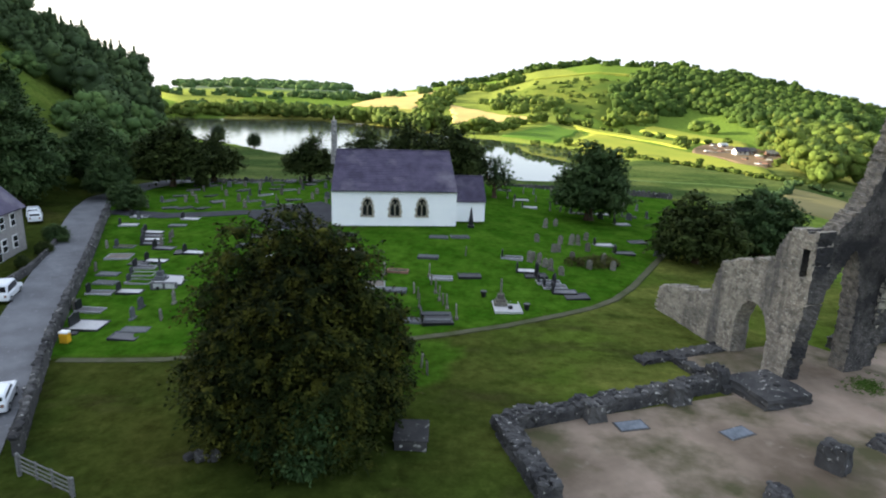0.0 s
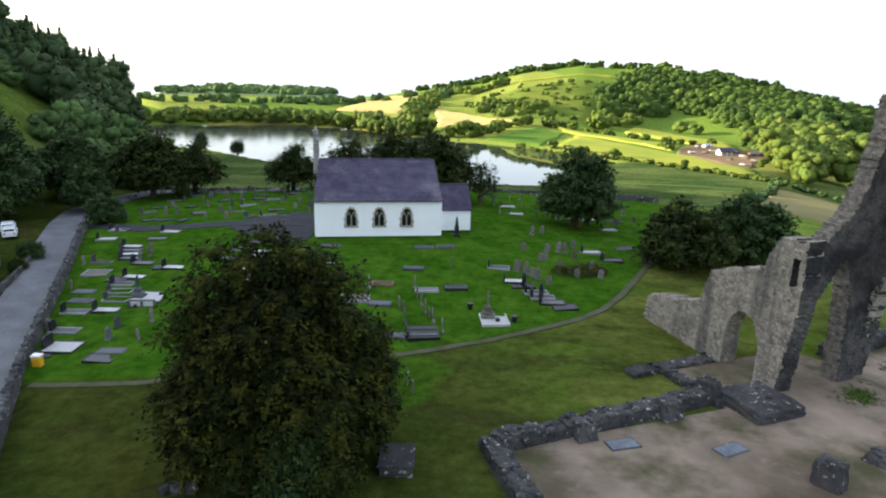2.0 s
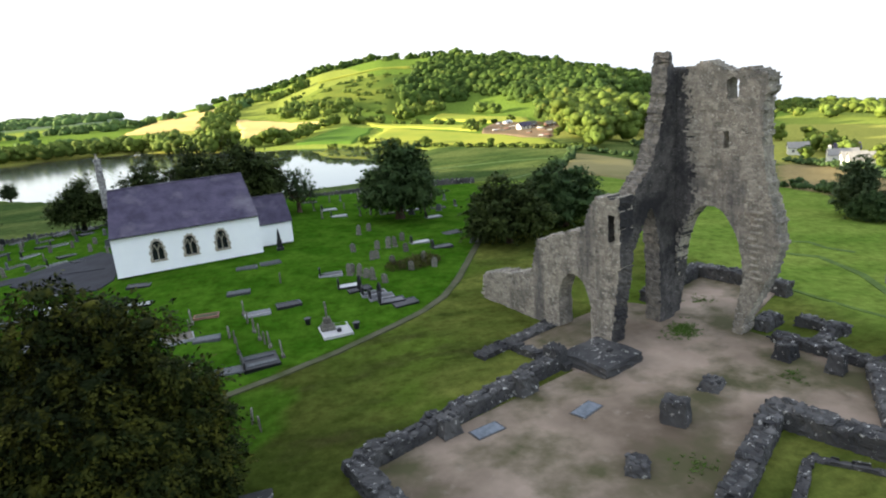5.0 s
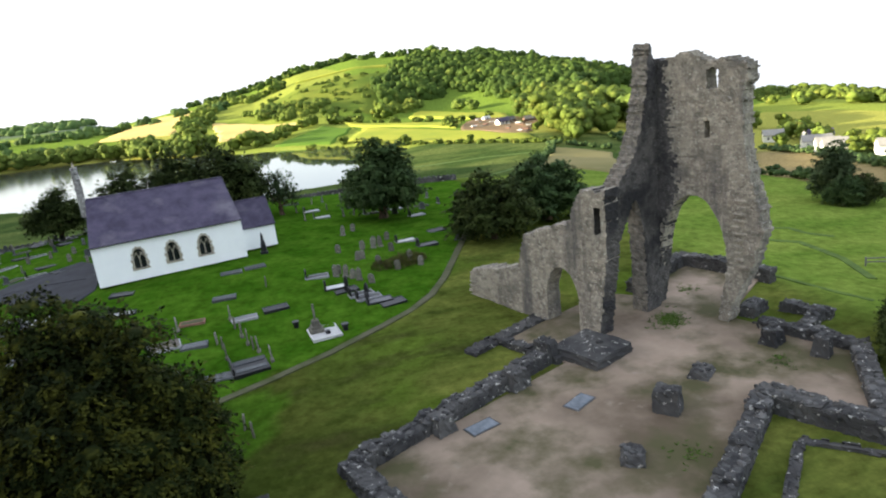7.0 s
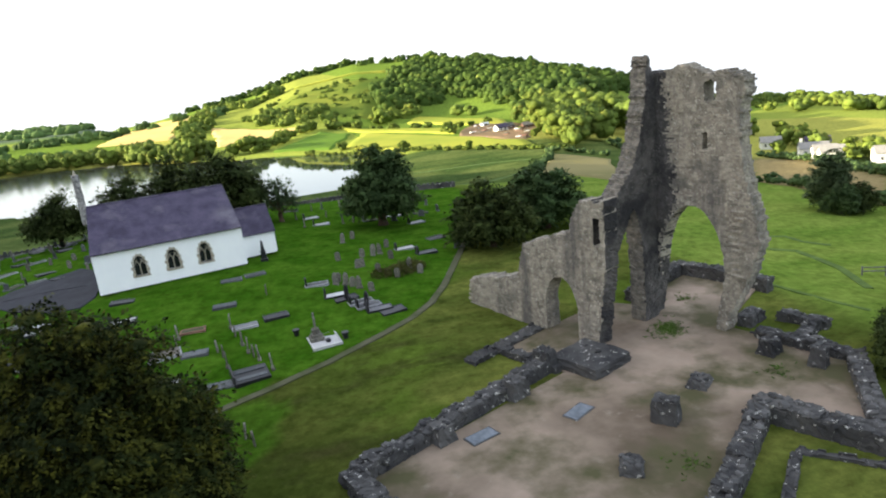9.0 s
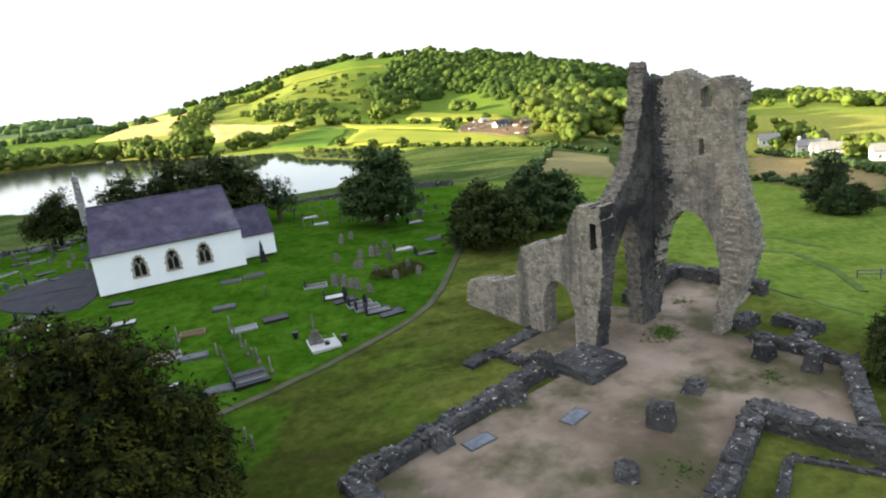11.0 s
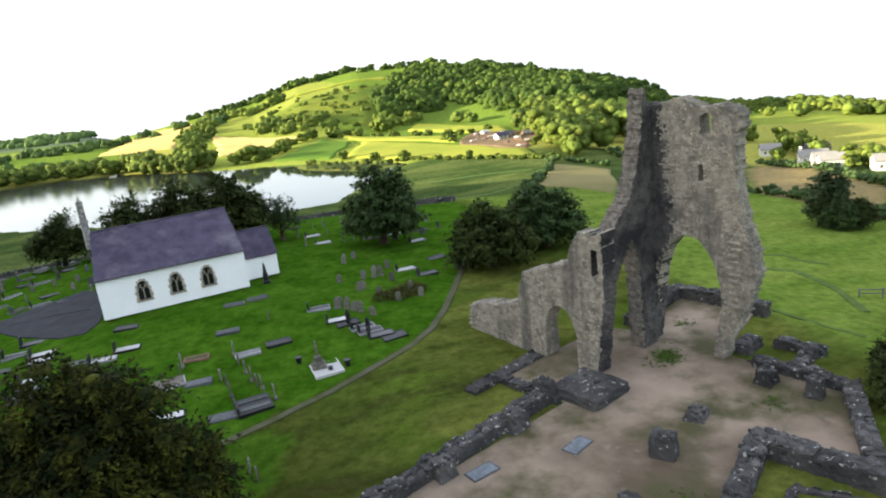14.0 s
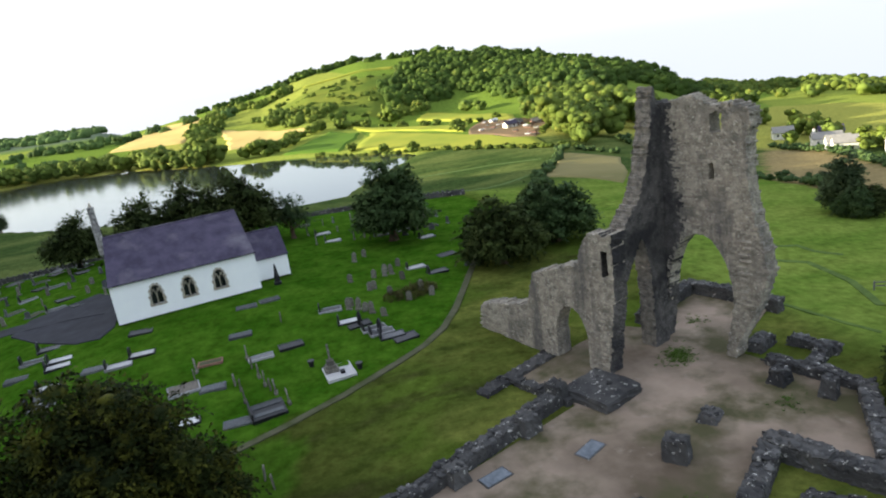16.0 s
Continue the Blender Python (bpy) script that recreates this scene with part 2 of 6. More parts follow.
gx, gy = lines(-4000, 4000, -75, 85, 1.25, 1.06), lines(-3000, 4500, 18, 130, 1.25, 1.05)
X, Y = np.meshgrid(gx, gy)
ZG = ground_z(X, Y)
rng = np.random.default_rng(3)
ZG = ZG + rng.normal(0, 0.03, ZG.shape) * (np.hypot(X, Y) < 130)
nx, ny = len(gx), len(gy)
idx = np.arange(nx * ny).reshape(ny, nx)
quads = np.stack([idx[:-1, :-1], idx[:-1, 1:], idx[1:, 1:], idx[1:, :-1]], -1).reshape(-1, 4)


def ground_material():
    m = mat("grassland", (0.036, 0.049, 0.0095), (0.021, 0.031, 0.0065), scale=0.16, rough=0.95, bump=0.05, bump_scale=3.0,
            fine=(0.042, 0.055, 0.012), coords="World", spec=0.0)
    nt = m.node_tree
    N, L = nt.nodes, nt.links
    bsdf = N["Principled BSDF"]
    grass = bsdf.inputs["Base Color"].links[0].from_socket
    pos = N.new("ShaderNodeNewGeometry").outputs["Position"]

    def mapped(fac, lo, hi):
        r = N.new("ShaderNodeMapRange")
        r.inputs["From Min"].default_value, r.inputs["From Max"].default_value = lo, hi
        L.new(fac, r.inputs["Value"])
        return r.outputs["Result"]

    def mix(fac, a, b):
        x = N.new("ShaderNodeMix")
        x.data_type = "RGBA"
        L.new(fac, x.inputs[0])
        for s, v in ((x.inputs[6], a), (x.inputs[7], b)):
            if isinstance(v, tuple):
                s.default_value = (*v, 1)
            else:
                L.new(v, s)
        return x.outputs[2]
    # drier, olive turf in patches
    n = N.new("ShaderNodeTexNoise")
    n.inputs["Scale"].default_value, n.inputs["Detail"].default_value = 0.07, 5.0
    L.new(pos, n.inputs["Vector"])
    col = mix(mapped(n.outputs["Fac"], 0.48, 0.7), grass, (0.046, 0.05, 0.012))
    # long mowing streaks, paler and darker
    mp = N.new("ShaderNodeMapping")
    mp.inputs["Rotation"].default_value = (0, 0, radians(-28))
    mp.inputs["Scale"].default_value = (0.06, 0.15, 0.1)
    L.new(pos, mp.inputs["Vector"])
    ms = N.new("ShaderNodeTexNoise")
    ms.inputs["Scale"].default_value, ms.inputs["Detail"].default_value, ms.inputs["Roughness"].default_value = 1.0, 9.0, 0.62
    L.new(mp.outputs[0], ms.inputs["Vector"])
    dry = N.new("ShaderNodeAttribute")
    dry.attribute_name = "dry"
    parched = mix(mapped(ms.outputs["Fac"], 0.4, 0.66), (0.04, 0.058, 0.011), (0.12, 0.132, 0.03))
    parched = mix(mapped(n.outputs["Fac"], 0.5, 0.4), parched, (0.06, 0.09, 0.014))
    col = mix(dry.outputs["Fac"], col, parched)
    col = mix(mapped(ms.outputs["Fac"], 0.44, 0.3), col, (0.036, 0.034, 0.013))
    # kinds of land: churchyard lawn, ploughed field, rough reedy meadow
    at = N.new("ShaderNodeAttribute")
    at.attribute_name = "zone"
    zs = N.new("ShaderNodeSeparateColor")
    L.new(at.outputs["Color"], zs.inputs[0])
    lawn = N.new("ShaderNodeMix")
    lawn.data_type = "RGBA"
    fn = N.new("ShaderNodeTexNoise")
    fn.inputs["Scale"].default_value, fn.inputs["Detail"].default_value = 0.3, 6.0
    L.new(pos, fn.inputs["Vector"])
    L.new(mapped(fn.outputs["Fac"], 0.36, 0.64), lawn.inputs[0])
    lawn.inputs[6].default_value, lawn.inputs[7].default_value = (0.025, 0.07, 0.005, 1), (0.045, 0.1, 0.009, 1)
    reed = N.new("ShaderNodeTexNoise")
    reed.inputs["Scale"].default_value, reed.inputs["Detail"].default_value = 0.6, 7.0
    L.new(mp.outputs[0], reed.inputs["Vector"])
    reeds = N.new("ShaderNodeMix")
    reeds.data_type = "RGBA"
    L.new(mapped(reed.outputs["Fac"], 0.42, 0.58), reeds.inputs[0])
    reeds.inputs[6].default_value, reeds.inputs[7].default_value = (0.042, 0.068, 0.02, 1), (0.088, 0.112, 0.034, 1)
    pa = N.new("ShaderNodeAttribute")
    pa.attribute_name = "pasture"
    field = N.new("ShaderNodeMix")
    field.data_type = "RGBA"
    L.new(mapped(ms.outputs["Fac"], 0.34, 0.7), field.inputs[0])
    field.inputs[6].default_value, field.inputs[7].default_value = (0.08, 0.135, 0.02, 1), (0.155, 0.2, 0.04, 1)
    col = mix(pa.outputs["Fac"], col, field.outputs[2])
    col = mix(zs.outputs[0], col, lawn.outputs[2])
    col = mix(zs.outputs[2], col, reeds.outputs[2])
    col = mix(zs.outputs[1], col, (0.21, 0.165, 0.08))
    # farmland far off: one crop to a field
    flat = N.new("ShaderNodeVectorMath")
    flat.operation = "MULTIPLY"
    flat.inputs[1].default_value = (1, 0.55, 0)
    L.new(pos, flat.inputs[0])
    v = N.new("ShaderNodeTexVoronoi")
    v.inputs["Scale"].default_value, v.inputs["Randomness"].default_value = 0.0105, 0.9
    L.new(flat.outputs[0], v.inputs["Vector"])
    sep = N.new("ShaderNodeSeparateColor")
    L.new(v.outputs["Color"], sep.inputs[0])
    r = N.new("ShaderNodeValToRGB")
    r.color_ramp.interpolation = "CONSTANT"
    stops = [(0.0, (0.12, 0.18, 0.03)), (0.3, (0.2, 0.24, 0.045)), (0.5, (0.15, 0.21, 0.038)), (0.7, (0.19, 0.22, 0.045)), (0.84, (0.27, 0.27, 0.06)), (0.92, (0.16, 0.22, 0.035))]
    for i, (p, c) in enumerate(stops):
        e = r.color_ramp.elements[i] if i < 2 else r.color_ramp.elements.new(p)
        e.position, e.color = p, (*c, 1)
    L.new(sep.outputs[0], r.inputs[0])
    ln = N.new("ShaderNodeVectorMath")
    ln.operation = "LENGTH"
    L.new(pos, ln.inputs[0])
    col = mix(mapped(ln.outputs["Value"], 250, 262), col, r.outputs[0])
    # farthest hills go dull grey-green with distance: haze put into the colour
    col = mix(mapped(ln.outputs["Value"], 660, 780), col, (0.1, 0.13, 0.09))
    # tussocks and blades
    tn = N.new("ShaderNodeTexNoise")
    tn.inputs["Scale"].default_value, tn.inputs["Detail"].default_value, tn.inputs["Roughness"].default_value = 0.9, 9.0, 0.72
    L.new(pos, tn.inputs["Vector"])
    tr = mapped(tn.outputs["Fac"], 0.3, 0.7)
    tr.node.inputs["To Min"].default_value, tr.node.inputs["To Max"].default_value = 0.55, 1.45
    tm = N.new("ShaderNodeMix")
    tm.data_type, tm.blend_type = "RGBA", "MULTIPLY"
    tm.inputs[0].default_value = 1.0
    L.new(col, tm.inputs[6])
    L.new(tr, tm.inputs[7])
    L.new(tm.outputs[2], bsdf.inputs["Base Color"])
    return m


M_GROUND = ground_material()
YARD = [(-34, 49), (-22, 48), (-4, 52.3), (6.3, 56.2), (15.2, 61), (21, 67.8), (27, 78.2), (31, 84), (44, 95), (44, 128), (10, 150), (-45, 150), (-62, 118), (-48, 88)]
BROWN = [(113, 116), (172, 178), (184, 186), (181, 156), (149, 112), (102, 78)]


def inside(poly, x, y):
    k = np.zeros(np.shape(x), bool)
    for (ax, ay), (bx, by) in zip(poly, poly[1:] + poly[:1]):
        k ^= ((ay > y) != (by > y)) & (x < (bx - ax) * (y - ay) / (by - ay + 1e-9) + ax)
    return k


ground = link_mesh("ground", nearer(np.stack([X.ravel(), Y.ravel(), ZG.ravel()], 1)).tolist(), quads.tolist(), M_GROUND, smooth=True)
rough_land = sstep(125, 150, Y) * (1 - inside(YARD, X, Y)) * (np.hypot(X, Y) < 260) * (X > -90)
PLOT = [(-6.2, 51.5), (-0.6, 52.6), (1.6, 50.6), (0.6, 45.2), (-3.0, 42.6), (-5.6, 43.6)]
zone = np.stack([np.maximum(inside(YARD, X, Y), 0.7 * inside(PLOT, X, Y)), inside(BROWN, X, Y), rough_land, np.ones_like(X)], -1).reshape(-1, 4).astype(np.float32)
za = ground.data.color_attributes.new("zone", "FLOAT_COLOR", "POINT")
za.data.foreach_set("color", zone.ravel())
pasture = sstep(44, 50, X) * (1 - inside(BROWN, X, Y)) * (np.hypot(X, Y) < 250) * (Y < 150) * (Y > 20)
az_ = np.degrees(np.arctan2(X, Y))
pasture = np.maximum(pasture, 0.55 * sstep(-24, -28, az_) * sstep(125, 145, np.hypot(X, Y)) * (az_ > -75) * (Y > 0) * (np.hypot(X, Y) < 400))
za = ground.data.color_attributes.new("pasture", "FLOAT_COLOR", "POINT")
za.data.foreach_set("color", np.repeat(pasture.ravel()[:, None], 4, 1).astype(np.float32).ravel())
dry = sstep(-4, 14, X) * (1 - sstep(44, 50, X)) * (1 - inside(YARD, X, Y)) * (Y > 20)
za = ground.data.color_attributes.new("dry", "FLOAT_COLOR", "POINT")
za.data.foreach_set("color", np.repeat(dry.ravel()[:, None], 4, 1).astype(np.float32).ravel())
tagged(ground, "mown green turf running out to fields and hills", "ground", kind="structure")

# lake
M_WATER = mat("lake_water", (0.03, 0.04, 0.035), (0.025, 0.03, 0.03), scale=0.05, rough=0.05, bump=0.05, bump_scale=1.0, spec=1.0, coords="World")
_n, _l = M_WATER.node_tree.nodes, M_WATER.node_tree.links
_sx = _n.new("ShaderNodeSeparateXYZ")
_l.new(_n.new("ShaderNodeNewGeometry").outputs["Position"], _sx.inputs[0])
_mr = _n.new("ShaderNodeMapRange")
_mr.inputs["From Min"].default_value, _mr.inputs["From Max"].default_value = -30.0, 35.0
_mr.inputs["To Min"].default_value, _mr.inputs["To Max"].default_value = 0.1, 0.02
_l.new(_sx.outputs["X"], _mr.inputs["Value"])
_l.new(_mr.outputs["Result"], _n["Principled BSDF"].inputs["Roughness"])
_ms = _n.new("ShaderNodeMapRange")
_ms.inputs["From Min"].default_value, _ms.inputs["From Max"].default_value = -30.0, 20.0
_ms.inputs["To Min"].default_value, _ms.inputs["To Max"].default_value = 0.2, 0.012
_l.new(_sx.outputs["X"], _ms.inputs["Value"])
_l.new(_ms.outputs["Result"], next(q for q in _n if q.type == "BUMP").inputs["Strength"])
cx, cy = np.mean([p[0] for p in LAKE]), np.mean([p[1] for p in LAKE])
bm = bmesh.new()
vs = [bm.verts.new((cx + (x - cx) * 1.04, cy + (y - cy) * 1.04, LAKE_Z)) for x, y in LAKE]
bmesh.ops.triangulate(bm, faces=[bm.faces.new(vs)])
water = part("water", bm, M_WATER)
tagged(water, "still grey lake mirroring the pale sky", "lake", kind="structure")


# ---- church ----
CH = pose(-14.85, 83.55, 2.85, 0, 0, 7.0)
NAVE_L, NAVE_W, EAVE, RIDGE = 16.6, 11.2, 4.98, 9.5
HIP = 0.55      # how far the verges lean in towards the ridge


def pointed(w, spring, rise, n=6):
    """Half-outline heights of a pointed arch of width w that springs at height spring; returns x, z points from left foot to right foot."""
    left = [(-w / 2 * math.cos(math.pi / 2 * k / n) ** 0.8, spring + rise * math.sin(math.pi / 2 * k / n) ** 1.15) for k in range(n + 1)]
    return [(-w / 2, 0.0)] + left + [(-x, z) for x, z in left[-2::-1]] + [(w / 2, 0.0)]


def wall_with_holes(name, length, height, thick, holes, material, parent, top=None, label=""):
    """A wall along x from 0 to length, its outer face at y = 0; holes: (x, sill, outline). Built of strips so that the openings go through."""
    bm = bmesh.new()
    def quad_pair(a, b, c, d):
        for y in (0.0, thick):
            vs = [bm.verts.new((p[0], y, p[1])) for p in (a, b, c, d)]
            bm.faces.new(vs if y == 0 else vs[::-1])
    xs = [0.0]
    for hx, sill, out in holes:
        w = out[-1][0]
        l, r = hx - w, hx + w
        quad_pair((xs[-1], 0), (l, 0), (l, height), (xs[-1], height))
        quad_pair((l, 0), (r, 0), (r, sill), (l, sill))
        pts = [(hx + x, sill + z) for x, z in out][1:-1]
        for p, q in zip(pts, pts[1:]):
            quad_pair(p, q, (q[0], height), (p[0], height))
        ring = [(hx + x, sill + z) for x, z in out]
        for p, q in zip(ring, ring[1:] + ring[:1]):
            bm.faces.new([bm.verts.new(v) for v in ((p[0], 0, p[1]), (p[0], thick, p[1]), (q[0], thick, q[1]), (q[0], 0, q[1]))])
        xs.append(r)
    quad_pair((xs[-1], 0), (length, 0), (length, height), (xs[-1], height))
    for a, b in (((0, 0), (0, height)), ((0, height), (length, height)), ((length, height), (length, 0)), ((length, 0), (0, 0))):
        bm.faces.new([bm.verts.new(v) for v in ((a[0], 0, a[1]), (b[0], 0, b[1]), (b[0], thick, b[1]), (a[0], thick, a[1]))])
    bmesh.ops.remove_doubles(bm, verts=bm.verts, dist=0.001)
    bmesh.ops.recalc_face_normals(bm, faces=bm.faces)
    return part(name, bm, material, parent, label)


church = thing("church", CH, "white rendered church with purple slate roof and pointed windows", "church")
WIN = pointed(1.25, 1.15, 1.15)
win_x = [4.7, 8.35, 11.95]
wall_with_holes("wall", NAVE_L, EAVE, 0.7, [(x, 1.35, WIN) for x in win_x], M_WHITE, church)
o = wall_with_holes("wall", NAVE_L, EAVE, 0.7, [], M_WHITE, church)
o.matrix_basis = pose(0, NAVE_W - 0.7, 0)
for gx0 in (0.0, NAVE_L - 0.7):
    bm = prism_bm([(0.7, 0), (NAVE_W - 0.7, 0), (NAVE_W - 0.7, EAVE), (NAVE_W / 2, RIDGE - 0.25), (0.7, EAVE)], 0.7)
    o = part("gable_wall", bm, M_WHITE, church)
    o.matrix_basis = pose(gx0 + 0.7, 0, 0, 0, 0, 90)
    for v in o.data.vertices:
        if v.co.z > EAVE + 0.1:
            v.co.y += -HIP if gx0 == 0.0 else HIP


def church_window(x, y):
    w = part("window", prism_bm([(px, pz) for px, pz in WIN], 0.05, y0=0.35), M_GLASS, church, "dark leaded pointed window")
    w.matrix_basis = pose(x, y, 1.35)
    # surround of dressed blocks, alternately long and short
    ring = WIN
    bm = bmesh.new()
    for i, (p, q) in enumerate(zip(ring, ring[1:])):
        a, b = Vector((p[0], 0, p[1])), Vector((q[0], 0, q[1]))
        steps = 3 if i in (0, len(ring) - 2) else 1
        for k in range(steps):
            s, e = a.lerp(b, k / steps), a.lerp(b, (k + 0.96) / steps)
            mid = (s + e) / 2
            out = Vector((mid.x, 0, mid.z - 0.9)).normalized() if i not in (0, len(ring) - 2) else Vector((-1 if i == 0 else 1, 0, 0))
            t = 0.34 if (k + i) % 2 == 0 else 0.24
            v = [s, e, e + out * t, s + out * t]
            lo, hi = [bm.verts.new((c.x, -0.05, c.z)) for c in v], [bm.verts.new((c.x, 0.3, c.z)) for c in v]
            bm.faces.new(lo)
            bm.faces.new(hi[::-1])
            for j in range(4):
                bm.faces.new((lo[j], hi[j], hi[(j + 1) % 4], lo[(j + 1) % 4]))
    bmesh.ops.recalc_face_normals(bm, faces=bm.faces)
    part("frame", bm, M_DRESSED, w, "buff dressed stone surround")
    bm = tube_bm([(0, 0.3, 0), (0, 0.3, 1.15)], [0.06, 0.06], 6)
    for sgn in (-1, 1):
        tube_bm([(0, 0.3, 1.1), (sgn * 0.16, 0.3, 1.5), (sgn * 0.42, 0.3, 1.8)], [0.06, 0.05, 0.05], 6, bm)
        tube_bm([(sgn * 0.55, 0.3, 1.2), (sgn * 0.42, 0.3, 1.55), (sgn * 0.18, 0.3, 1.85)], [0.05, 0.05, 0.05], 6, bm)
    part("tracery", bm, M_DRESSED, w, "pale stone mullion and tracery")
    part("sill", box_bm(1.9, 0.45, 0.16, 0, 0.1, -0.16, 0.03), M_DRESSED, w)


for x in win_x:
    church_window(x, 0.0)


def slate_roof(x0, x1, y0, y1, ze, zr, parent, over=0.25, hip=(0.0, 0.0)):
    """Two slopes between eaves at y0 and y1, ridge midway; the front slope is laid in courses."""
    ym = (y0 + y1) / 2
    for sgn, ya in ((1, y0 - 0.3), (-1, y1 + 0.3)):
        drop = (zr - ze) / (ym - y0) * 0.3
        prof = []
        for c in range(26):
            f0, f1 = c / 26, (c + 1) / 26
            for f, lift in ((f0, 0.045), (f1, 0.0)):
                prof.append((ya + (ym - ya) * f, ze - drop + (zr - ze + drop) * f + lift))
        prof += [(ym, zr - 0.16), (ya, ze - drop - 0.12)]
        bm = bmesh.new()
        a = [bm.verts.new((x0 - over + hip[0] * (py - ya) / (ym - ya), py, pz)) for py, pz in prof]
        b = [bm.verts.new((x1 + over - hip[1] * (py - ya) / (ym - ya), py, pz)) for py, pz in prof]
        for i in range(len(prof)):
            j = (i + 1) % len(prof)
            bm.faces.new((a[i], b[i], b[j], a[j]))
        for ring in (a, b):
            for i in range(0, len(prof) - 3):
                bm.faces.new((ring[-1], ring[i], ring[i + 1]))
            bm.faces.new((ring[-1], ring[-3], ring[-2]))
        bmesh.ops.recalc_face_normals(bm, faces=bm.faces)
        part("roof", bm, M_SLATE, parent, "purple-grey slate roof slope")
    xa, xb = x0 - over + hip[0], x1 + over - hip[1]
    bm = prism_bm([(xa, 0), (xb, 0), (xb, 0.14), (xa, 0.14)], 0.32, y0=-0.16)
    bmesh.ops.bevel(bm, geom=list(bm.edges), offset=0.05, segments=2, affect="EDGES")
    o = part("ridge", bm, M_SLATE, parent, "grey ridge tiles")
    o.matrix_basis = pose(0, ym, zr - 0.06)


slate_roof(0.25, NAVE_L - 0.25, 0.0, NAVE_W, EAVE, RIDGE, church, 0.3, (HIP, HIP))
# gutter along the eave, gable coping
part("gutter", tube_bm([(-0.2, -0.36, EAVE - 0.28), (NAVE_L + 0.2, -0.36, EAVE - 0.28)], [0.07, 0.07], 6), M_GLASS, church, "black eaves gutter")
# chancel, lower and set back
CX, CW, CEAVE, CRIDGE = 4.45, 6.6, 3.15, 5.95
cy0 = 3.0
o = wall_with_holes("wall", CX, CEAVE, 0.6, [], M_WHITE, church)
o.matrix_basis = pose(NAVE_L, cy0, 0)
o = wall_with_holes("wall", CX, CEAVE, 0.6, [], M_WHITE, church)
o.matrix_basis = pose(NAVE_L, cy0 + CW - 0.6, 0)
o = part("gable_wall", prism_bm([(0.6, 0), (CW - 0.6, 0), (CW - 0.6, CEAVE), (CW / 2, CRIDGE - 0.2), (0.6, CEAVE)], 0.6), M_WHITE, church)
o.matrix_basis = pose(NAVE_L + CX, cy0, 0, 0, 0, 90)
slate_roof(NAVE_L, NAVE_L + CX - 0.1, cy0, cy0 + CW, CEAVE, CRIDGE, church, 0.2)
# bellcote on the west gable: slender octagonal shaft with a cap
bm = cyl_bm(0.44, 0.36, 5.6, 0, 0, 0, 8)
cyl_bm(0.5, 0.46, 0.3, 0, 0, 3.2, 8, bm)
cyl_bm(0.42, 0.38, 0.25, 0, 0, 5.6, 8, bm)
o = part("bellcote", bm, mat("mottled_stone", (0.42, 0.41, 0.4), (0.08, 0.076, 0.076), scale=2.6, rough=0.9, bump=0.03), church, "slender mottled stone bellcote")
o.matrix_basis = pose(0.15, NAVE_W / 2, RIDGE - 2.0)
part("finial", cyl_bm(0.2, 0.03, 0.6, 0, 0, 5.85, 8), M_DRESSED, o, "pointed stone cap")


# ---- abbey ruin; plan axes: U along the nave, V across it ----
UX, UY = math.cos(radians(18)), math.sin(radians(18))
ABBEY_YAW = 18.0


def ab(U, V, z=0.0):
    return Vector((UX * U - UY * V, UY * U + UX * V, z))


